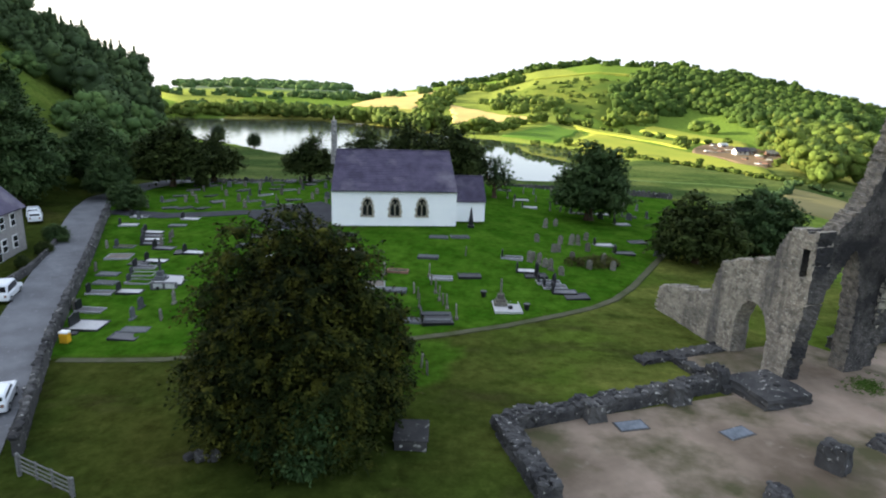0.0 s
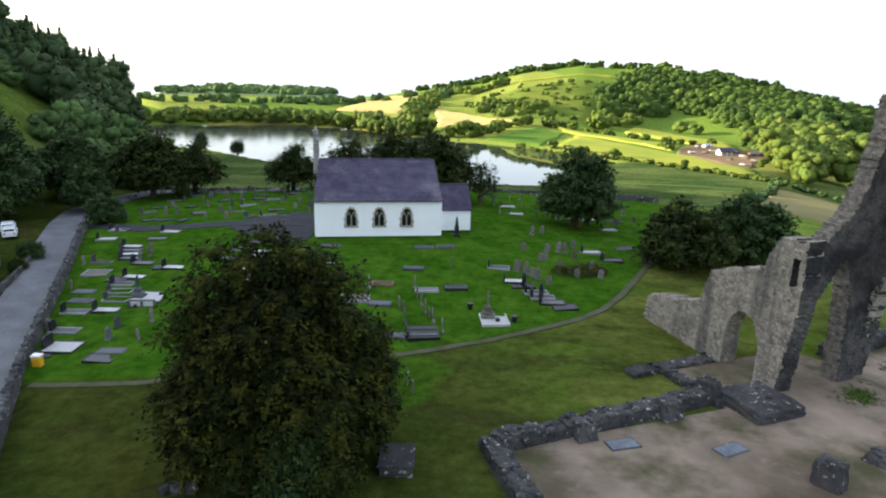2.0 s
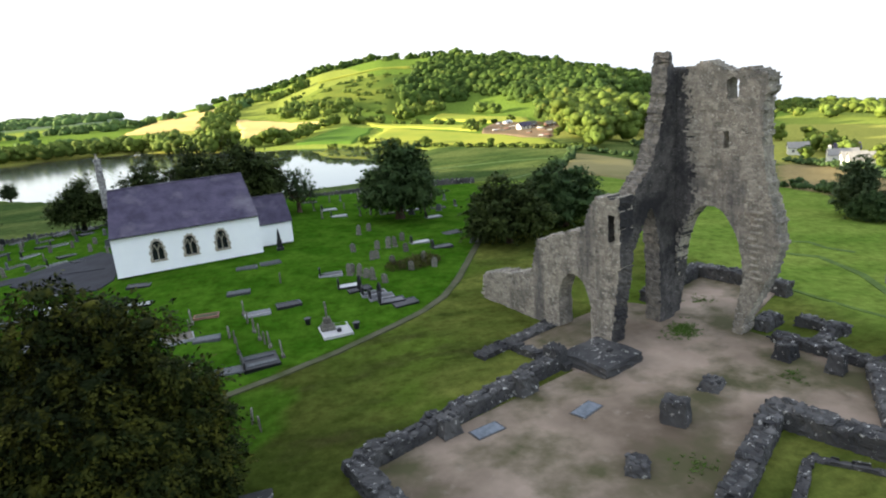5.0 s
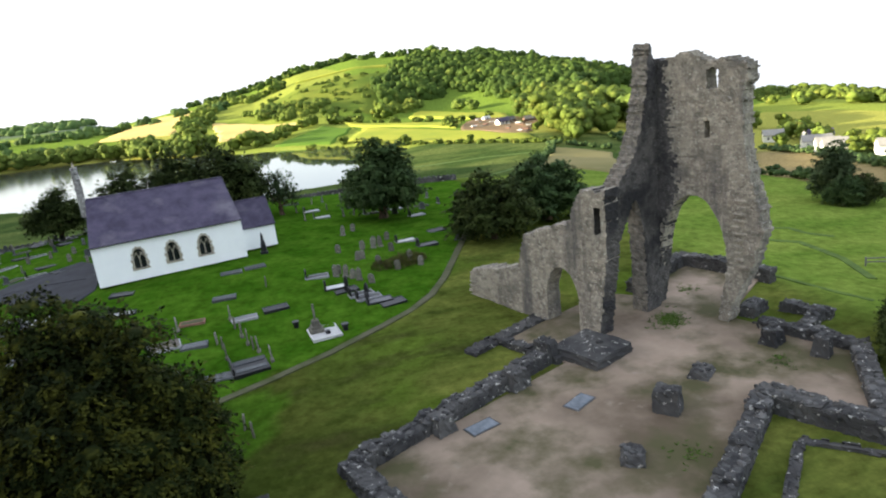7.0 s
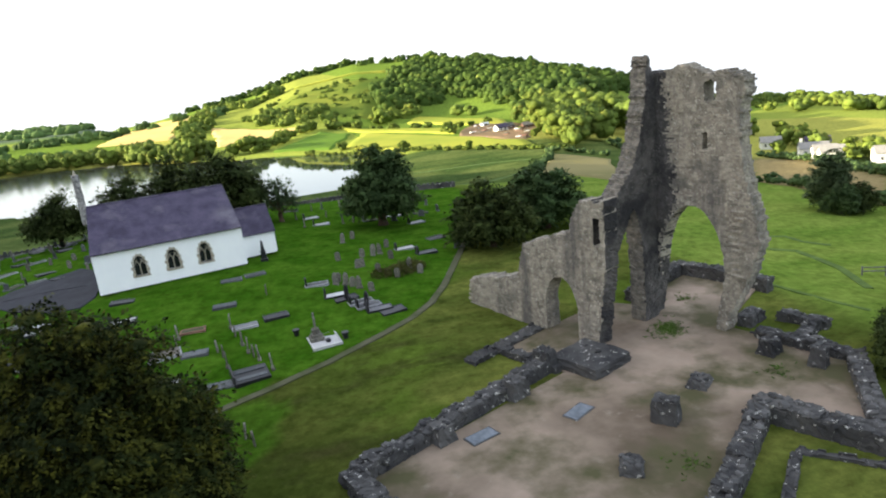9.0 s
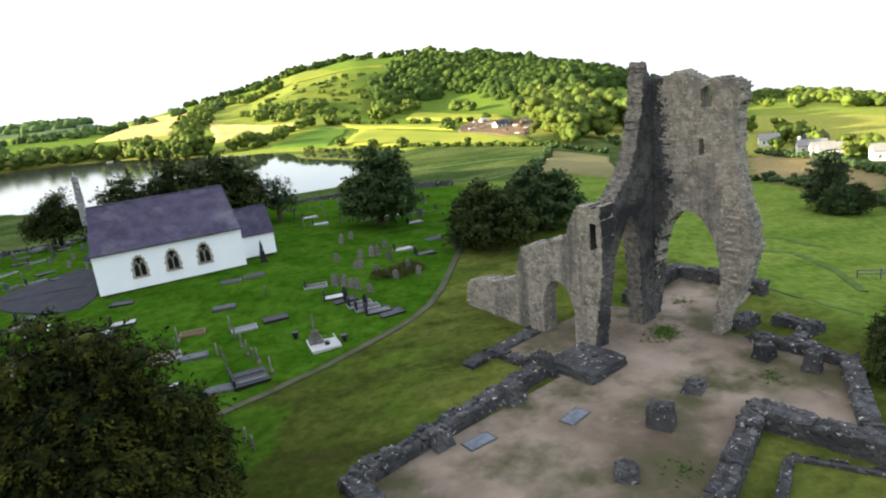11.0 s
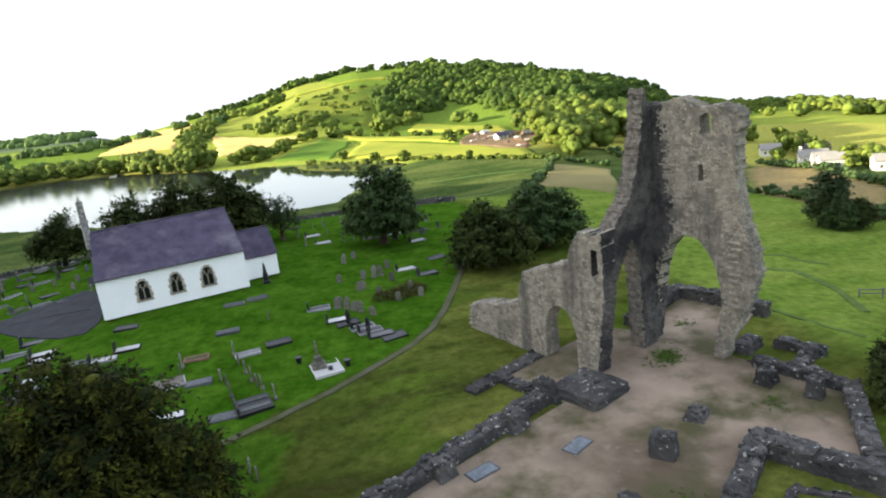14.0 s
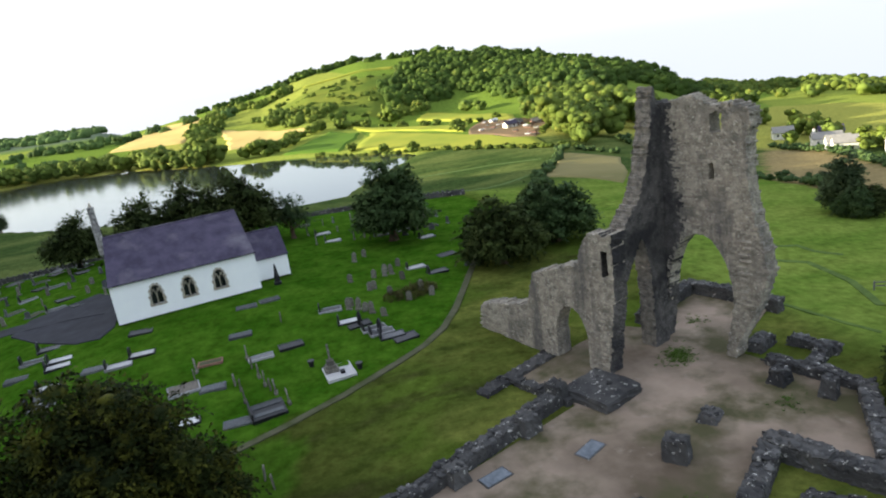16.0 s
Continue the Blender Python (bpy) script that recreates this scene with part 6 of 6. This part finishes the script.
for x, y, h, r in tufts:
    for k in range(5):
        a = gt.uniform(0, 6.28)
        dx, dy = r * math.cos(a), r * math.sin(a)
        V_ += [(x - dy * 0.12, y + dx * 0.12, base_z), (x + dy * 0.12, y - dx * 0.12, base_z), (x + dx, y + dy, base_z + h * gt.uniform(0.5, 1.2)), (x + dx * 0.9, y + dy * 0.9, base_z + h)]
o = link_mesh("grass_tufts", V_, np.arange(len(V_)).reshape(-1, 4).tolist(), M_WEED)
tagged(o, "scattered weeds growing on the earth floor", "weeds", kind="stuff")

# ivy and elder at the foot of the big yew, and a loose stone beside it
g = np.random.default_rng(77)
ivy = thing("elder_bush", pose(-7.6, 31.4, gz(-7.6, 31.4)), "fresh green elder bush growing against the yew", "bush")
v, f = crown_mesh("crown", [(0, 0.8, 1.6, 1.5, 1.6), (-2.6, 1.2, 2.4, 1.1, 1.4), (0.6, 1.2, 4.0, 1.6, 1.5), (1.6, 1.4, 2.2, 1.2, 1.5)], 5200, 0.3, g)
link_mesh("crown", v.tolist(), f.tolist(), M_IVY, ivy)
part("stem", tube_bm([(0, 1.0, -0.2), (0.1, 1.0, 1.2), (0.3, 1.2, 3.2)], [0.09, 0.07, 0.03], 6), M_BARK, ivy)
p = Vector((-13.6, 33.8, 0))
t = thing("loose_stones", pose(p.x, p.y, gz(p.x, p.y)), "low heap of lichened stones under the yew", "stones")
for i in range(9):
    w = g.uniform(0.4, 0.8)
    o = part("stone", box_bm(w, w * 0.8, 0.4, 0, 0, 0, 0.08), M_COPE, t)
    o.matrix_basis = pose(g.uniform(-1.1, 1.1), g.uniform(-0.4, 0.4), 0.0, g.uniform(-8, 8), g.uniform(-8, 8), g.uniform(0, 90))


# ---- lane side: houses, cars, gate, bin ----
M_HOUSE = mat("house_stone", (0.3, 0.29, 0.28), (0.2, 0.19, 0.19), scale=2.5, rough=0.9, bump=0.02, bump_scale=6)
M_WPAINT = mat("white_paint", (0.78, 0.78, 0.78), (0.7, 0.7, 0.7), scale=3, rough=0.5)
M_CAR = mat("white_car_paint", (0.72, 0.75, 0.78), (0.68, 0.71, 0.74), scale=1, rough=0.25, spec=0.5)
M_TYRE = mat("tyre", (0.02, 0.02, 0.02), (0.015, 0.015, 0.015), scale=5, rough=0.9)
M_METAL = mat("galvanised_steel", (0.5, 0.52, 0.54), (0.4, 0.41, 0.43), scale=5, rough=0.4, metal=0.8)
M_YELLOW = mat("yellow_plastic", (0.75, 0.42, 0.03), (0.65, 0.35, 0.02), scale=2, rough=0.5)


def cottage(m, length, depth, eave, ridge, label, wall_mat, windows, roof_mat=None, chimney=True):
    """A gabled house along its own x, front at y = 0 facing -y."""
    h = thing("house", m, label, "house")
    part("wall", prism_bm([(0, -1.0), (length, -1.0), (length, eave), (0, eave)], depth), wall_mat, h)
    for x0 in (0.0, length - 0.3):
        o = part("gable_wall", prism_bm([(0.02, eave), (depth - 0.02, eave), (depth / 2, ridge - 0.15)], 0.3), wall_mat, h)
        o.matrix_basis = pose(x0 + 0.3, 0, 0, 0, 0, 90)
    for sgn in (0, 1):
        bm = bmesh.new()
        y0, y1 = (-0.35, depth / 2) if sgn == 0 else (depth + 0.35, depth / 2)
        z0 = eave - (ridge - eave) / (depth / 2) * 0.35
        vs = [bm.verts.new(q) for q in ((-0.3, y0, z0), (length + 0.3, y0, z0), (length + 0.3, y1, ridge), (-0.3, y1, ridge))]
        r = bmesh.ops.extrude_face_region(bm, geom=[bm.faces.new(vs)])
        bmesh.ops.translate(bm, vec=(0, 0, 0.15), verts=[e for e in r["geom"] if isinstance(e, bmesh.types.BMVert)])
        bmesh.ops.recalc_face_normals(bm, faces=bm.faces)
        part("roof", bm, roof_mat or M_SLATE, h)
    if chimney:
        c3 = part("chimney", box_bm(0.9, 0.7, 2.0, 0.6, depth / 2, ridge - 0.7, 0.03), wall_mat, h)
        part("chimney_pot", cyl_bm(0.16, 0.13, 0.5, 0.6, depth / 2, ridge + 1.3, 8), M_BROWNST, c3)
    for x, z, w, hh, kind in windows:
        o = part(kind, box_bm(w, 0.12, hh, 0, -0.06, 0, 0.01), M_WPAINT, h, "white painted " + kind)
        o.matrix_basis = pose(x, 0, z)
        part("pane", box_bm(w - 0.22, 0.06, (hh - 0.3) / 2, 0, -0.11, hh / 2 + 0.05), M_GLASS, o)
        part("pane", box_bm(w - 0.22, 0.06, (hh - 0.3) / 2, 0, -0.11, 0.1), M_GLASS, o)
    return h


WINS = [(x, z, 1.1, 1.6, "window") for x in (1.4, 4.0, 6.4, 9.0, 11.6, 14.0) for z in (0.9, 3.6)] + [(10.3, 0.0, 1.0, 2.1, "door"), (2.7, 0.0, 1.0, 2.1, "door")]
h1 = cottage(pose(-50.6, 62.0, gz(-51, 70) + 0.1, 0, 0, 96.5), 16.5, 6.5, 5.7, 8.8, "grey stone terraced cottage with white windows and slate roof", M_HOUSE, WINS)
lw = field_wall([(-45.5, 62), (-46.5, 70), (-49.4, 79.5), (-53.0, 84)], 0.9, 0.4, "low front garden wall along the lane", 93)
put(round_tree, -49.8, 80.5, 0.28, 20)
put(bushy, -48.8, 76.0, 0.2, 80)
put(bushy, -48.2, 71.0, 0.17, 10)


def car(m, label, van=False):
    c = thing("car", m, label, "car", "cars parked by the lane")
    L, W = (4.6, 1.85) if van else (4.1, 1.72)
    hb = 1.0
    ht = 1.85 if van else 1.48
    body = [(-L / 2, 0.3), (L / 2, 0.3), (L / 2, 0.75), (L / 2 - 0.25, 0.92), (L / 2 - 1.1, hb), (-L / 2 + 0.05, hb), (-L / 2, 0.8)]
    bm = prism_bm(body, W, y0=-W / 2)
    bmesh.ops.recalc_face_normals(bm, faces=bm.faces)
    bmesh.ops.bevel(bm, geom=list(bm.edges), offset=0.07, segments=2, affect="EDGES")
    part("body", bm, M_CAR, c, smooth=False)
    cab = [(-L / 2 + 0.1, hb - 0.05), (L / 2 - 1.05, hb - 0.05), (L / 2 - 1.75, ht), (-L / 2 + 0.4, ht)]
    bm = prism_bm(cab, W - 0.2, y0=-(W - 0.2) / 2)
    bmesh.ops.recalc_face_normals(bm, faces=bm.faces)
    bmesh.ops.bevel(bm, geom=list(bm.edges), offset=0.08, segments=2, affect="EDGES")
    part("cabin", bm, M_CAR, c)
    mid = (cab[1][0] + cab[2][0]) / 2
    for y, nm in ((-(W - 0.2) / 2 - 0.005, "side_window"), ((W - 0.2) / 2 - 0.015, "side_window")):
        part(nm, prism_bm([(-L / 2 + 0.35, hb + 0.04), (L / 2 - 1.25, hb + 0.04), (L / 2 - 1.85, ht - 0.14), (-L / 2 + 0.55, ht - 0.14)], 0.02, y0=y), M_GLASS, c)
    bm = bmesh.new()
    vs = [bm.verts.new(q) for q in ((L / 2 - 1.12, -W / 2 + 0.22, hb + 0.05), (L / 2 - 1.12, W / 2 - 0.22, hb + 0.05), (L / 2 - 1.66, W / 2 - 0.3, ht - 0.1), (L / 2 - 1.66, -W / 2 + 0.3, ht - 0.1))]
    r = bmesh.ops.extrude_face_region(bm, geom=[bm.faces.new(vs)])
    bmesh.ops.translate(bm, vec=(0.05, 0, 0.03), verts=[e for e in r["geom"] if isinstance(e, bmesh.types.BMVert)])
    bmesh.ops.recalc_face_normals(bm, faces=bm.faces)
    part("windscreen", bm, M_GLASS, c)
    part("rear_window", box_bm(0.06, W - 0.5, ht - hb - 0.22, -L / 2 + 0.2, 0, hb + 0.08), M_GLASS, c)
    for x in (-L / 2 + 0.8, L / 2 - 0.8):
        for y in (-W / 2 + 0.08, W / 2 - 0.08):
            bm = bmesh.new()
            bmesh.ops.create_cone(bm, cap_ends=True, segments=16, radius1=0.32, radius2=0.32, depth=0.2, matrix=Matrix.Translation((x, y, 0.32)) @ Matrix.Rotation(radians(90), 4, "X"))
            wh = part("wheel", bm, M_TYRE, c)
            bm = bmesh.new()
            bmesh.ops.create_cone(bm, cap_ends=True, segments=12, radius1=0.2, radius2=0.2, depth=0.22, matrix=Matrix.Translation((x, y, 0.32)) @ Matrix.Rotation(radians(90), 4, "X"))
            part("rim", bm, M_METAL, wh)
    for y in (-W / 2 + 0.28, W / 2 - 0.28):
        part("headlight", box_bm(0.06, 0.34, 0.16, L / 2 - 0.01, y, 0.62, 0.02), M_METAL, c)
        part("tail_light", box_bm(0.06, 0.22, 0.24, -L / 2 + 0.01, y, 0.66, 0.02), M_BROWNST, c)
    return c


car(pose(-43.6, 61.0, gz(-43.6, 61.0) + 0.1, 0, 0, 108), "white van parked beside the garden wall", True)
car(pose(-58.6, 90.3, gz(-58.6, 90.3) + 0.1, 0, 0, 120), "white hatchback parked beyond the cottage")
car(pose(-60.4, 92.8, gz(-60.4, 92.8) + 0.1, 0, 0, 120), "silver-white hatchback parked in the yard")
car(pose(-30.6, 40.6, gz(-30.6, 40.6) + 0.12, 0, 0, 114), "white hatchback parked tight against the churchyard wall")
b = thing("grit_bin", pose(-32.3, 51.6, gz(-32.3, 51.6)), "yellow grit bin with pale lid at the wall", "bin")
part("body", box_bm(0.75, 0.6, 0.85, 0, 0, 0, 0.05), M_YELLOW, b)
part("lid", box_bm(0.82, 0.68, 0.22, 0, 0, 0.85, 0.08), M_WPAINT, b, "pale domed lid")
gate = thing("field_gate", pose(-23.6, 32.1, gz(-23, 31.5), 0, 0, -26), "grey timber barred gate at the lane corner", "gate")
M_TIMBER = mat("grey_timber", (0.2, 0.2, 0.2), (0.1, 0.1, 0.1), scale=6, rough=0.85, bump=0.01)
for z in (0.35, 0.62, 0.9, 1.2):
    part("bar", box_bm(4.4, 0.06, 0.1, 2.2, 0, z, 0.01), M_TIMBER, gate)
for x in (0.05, 1.5, 2.9, 4.35):
    part("upright", box_bm(0.1, 0.09, 1.15, x, 0.02, 0.2, 0.01), M_TIMBER, gate)
for x in (-0.15, 4.6):
    part("post", box_bm(0.2, 0.2, 1.6, x, 0, -0.2, 0.03), M_TIMBER, gate)


# ---- farm and village far off ----
M_TIN = mat("pale_sheeting", (0.62, 0.63, 0.62), (0.5, 0.5, 0.5), scale=1, rough=0.5)
M_GREYROOF = mat("grey_tiles", (0.3, 0.29, 0.27), (0.22, 0.21, 0.2), scale=1.5, rough=0.8)
M_HOUSEW = mat("white_cottage", (0.75, 0.74, 0.7), (0.65, 0.64, 0.6), scale=1, rough=0.9)
for x, y, ln, dp, ev, tn, lab, wm, rm in (
        (119, 267, 5.5, 3.6, 2.2, 10, "white farm cottage among yards", M_HOUSEW, M_SLATE), (124, 272, 5.5, 3.5, 1.8, 5, "low dark farm shed by the yard", M_BROWNST, M_OLD),
        (126, 300, 4.0, 2.0, 1.6, 20, "white caravan standing in the farmyard", M_HOUSEW, M_TIN), (131, 266, 5, 3, 1.9, -10, "brown timber farm shed", M_BROWNST, M_OLD),
        (168, 330, 12, 5, 2.2, 0, "long pale roofed barn behind trees", M_TIN, M_TIN),
        (197, 198, 7, 5, 2.6, -38, "white village house with slate roof", M_HOUSEW, M_GREYROOF), (190, 174, 9, 5, 2.8, -38, "white rendered village house", M_HOUSEW, M_GREYROOF),
        (186, 165, 7, 5, 2.7, -38, "white village house beyond the field", M_HOUSEW, M_GREYROOF), (182, 159, 7, 5, 3.0, -38, "pale village house by trees", M_HOUSEW, M_GREYROOF),
        (184, 142, 8, 5, 3.0, -38, "white village house at the field edge", M_HOUSEW, M_GREYROOF), (204, 184, 8, 5, 3.0, -38, "grey village house behind the hedge", M_HOUSE, M_SLATE)):
    cottage(pose(x, y, gz(x, y), 0, 0, tn), ln, dp, ev, ev + dp * 0.36, lab, wm, [(1.6, 0.8, 1.0, 1.2, "window"), (ln - 1.8, 0.8, 1.0, 1.2, "window")], rm, chimney=ln > 8 and wm is not M_TIN)
gf = np.random.default_rng(31)
for i in range(44):
    fu, fv = gf.uniform(0, 1), gf.uniform(0, 1)
    x, y = 104 + 12 * fu + 28 * fv, 266 - 38 * fu + 54 * fv
    t = thing("stacked_pallets", pose(x, y, gz(x, y), 0, 0, gf.uniform(0, 180)), "brown stacked timber in the farmyard", "stack", "farmyard stacks")
    w, d, h = gf.uniform(1.2, 4.5), gf.uniform(1.0, 2.2), gf.uniform(0.5, 1.6)
    for k in range(3):
        part("layer", box_bm(w, d, h / 3 * 0.9, gf.uniform(-0.1, 0.1), 0, k * h / 3, 0.05), (M_BROWNST, M_OLD, M_BROWNST, M_TIN, M_OLD)[(i + k) % 5], t)

shed = thing("shed", pose(54.6, 41.6, gz(54.6, 41.6) - 0.1, 0, 0, -58), "low farm shed with a pale blue-grey sheet roof", "shed")
part("wall", box_bm(6.0, 4.0, 1.5, 3.0, 2.0, 0.0, 0.03), M_OLD, shed)
bm = prism_bm([(-0.3, 0), (4.3, 0.5), (4.3, 0.6), (-0.3, 0.1)], 6.6)
o = part("roof", bm, M_TIN, shed, "pale corrugated sheet roof")
o.matrix_basis = pose(6.3, 0, 1.45, 0, 0, 90)
for k in range(16):
    rib = part("rib", tube_bm([(0.2 + 0.4 * k, -0.3, 1.56), (0.2 + 0.4 * k, 4.3, 2.06)], [0.05, 0.05], 5), M_TIN, shed)
fence = thing("rail_fence", pose(60.6, 50.0, gz(60.6, 50.0), 0, 0, -32), "grey timber rail fence at the pasture edge", "fence")
for k in range(5):
    part("post", box_bm(0.14, 0.14, 1.5, 2.2 * k, 0, -0.5, 0.02), M_TIMBER, fence)
for z in (0.4, 0.8):
    part("rail", box_bm(9.0, 0.06, 0.12, 4.4, -0.08, z, 0.01), M_TIMBER, fence)
put(bushy, 41.6, 31.6, 0.5, 200, wide=0.85)
put(bushy, 44.6, 34.4, 0.42, 20, wide=0.85)
M_DITCH = mat("rank_grass", (0.09, 0.14, 0.03), (0.055, 0.09, 0.02), scale=0.7, rough=0.95, bump=0.06, bump_scale=5, coords="World")
for pts, w in (([(47.9, 53), (48.3, 50.4), (48.7, 47.1), (49.1, 43.8), (49.8, 40.8)], 0.45), ([(60.2, 63.6), (61.6, 62), (63.3, 60.5), (62.1, 56.3), (61.1, 53.0), (58.8, 49.4), (56.4, 46.0)], 0.8),
               ([(64.5, 69), (66, 67.5), (68.3, 66.8), (68.1, 64.0), (69.8, 61.3)], 0.7), ([(48, 143), (58.5, 147), (75.5, 157), (88, 157)], 1.6), ([(52, 190), (59, 188), (77, 186), (90, 180)], 1.8)):
    ribbon("ditch", pts, w, 0.05, M_DITCH, "dark line of rank grass along a ditch", "ditch")

# ---- pieces last: coping stones on the lane wall ----
shapes = []
g = np.random.default_rng(5)
for k in range(5):
    bm = box_bm(0.5, 0.55, 0.3, 0, 0, 0, 0.09)
    for v in bm.verts:
        v.co += Vector(g.normal(0, 0.03, 3))
    me = bpy.data.meshes.new("coping_stone")
    bm.to_mesh(me)
    bm.free()
    me.materials.append(M_COPE)
    shapes.append(me)
for wall_thing, pts in ((road_wall, road_wall_pts), (yard_wall, yard_wall_pts[::2])):
    for i, (x, y) in enumerate(pts[:290]):
        o = new("coping_stone", shapes[i % 5])
        o.parent = wall_thing
        s = g.uniform(0.7, 1.15)
        o.matrix_basis = pose(x + g.normal(0, 0.05), y + g.normal(0, 0.05), gz(x, y) + (1.2 if wall_thing is road_wall else 0.95), g.normal(0, 6), g.normal(0, 6), g.uniform(0, 180)) @ Matrix.Diagonal((s, s, s, 1))

# loose top stones along the low ruin walls
for i, w in enumerate(LOW_WALLS):
    U0, V0, U1, V1, h, thick = w[:6]
    if h < 0.6:
        continue
    host = bpy.data.objects["low_wall" if i == 0 else "low_wall.%03d" % i]
    L = math.hypot(U1 - U0, V1 - V0)
    for k in range(int(L / 0.42) * 2):
        o = new("top_stone", shapes[k % 5])
        o.parent = host
        sc = g.uniform(0.55, 1.1)
        sx = (k // 2 + g.uniform(0.2, 0.8)) * 0.42
        zz = h + float(rough(np.array([sx]), 21 + i, 0.28, 0.9)[0])
        o.matrix_basis = pose(sx, thick * ((k % 2) * 0.55 + 0.22) + g.normal(0, 0.06), zz - 0.16, g.normal(0, 9), g.normal(0, 9), g.uniform(0, 180)) @ Matrix.Diagonal((sc, sc, sc, 1))
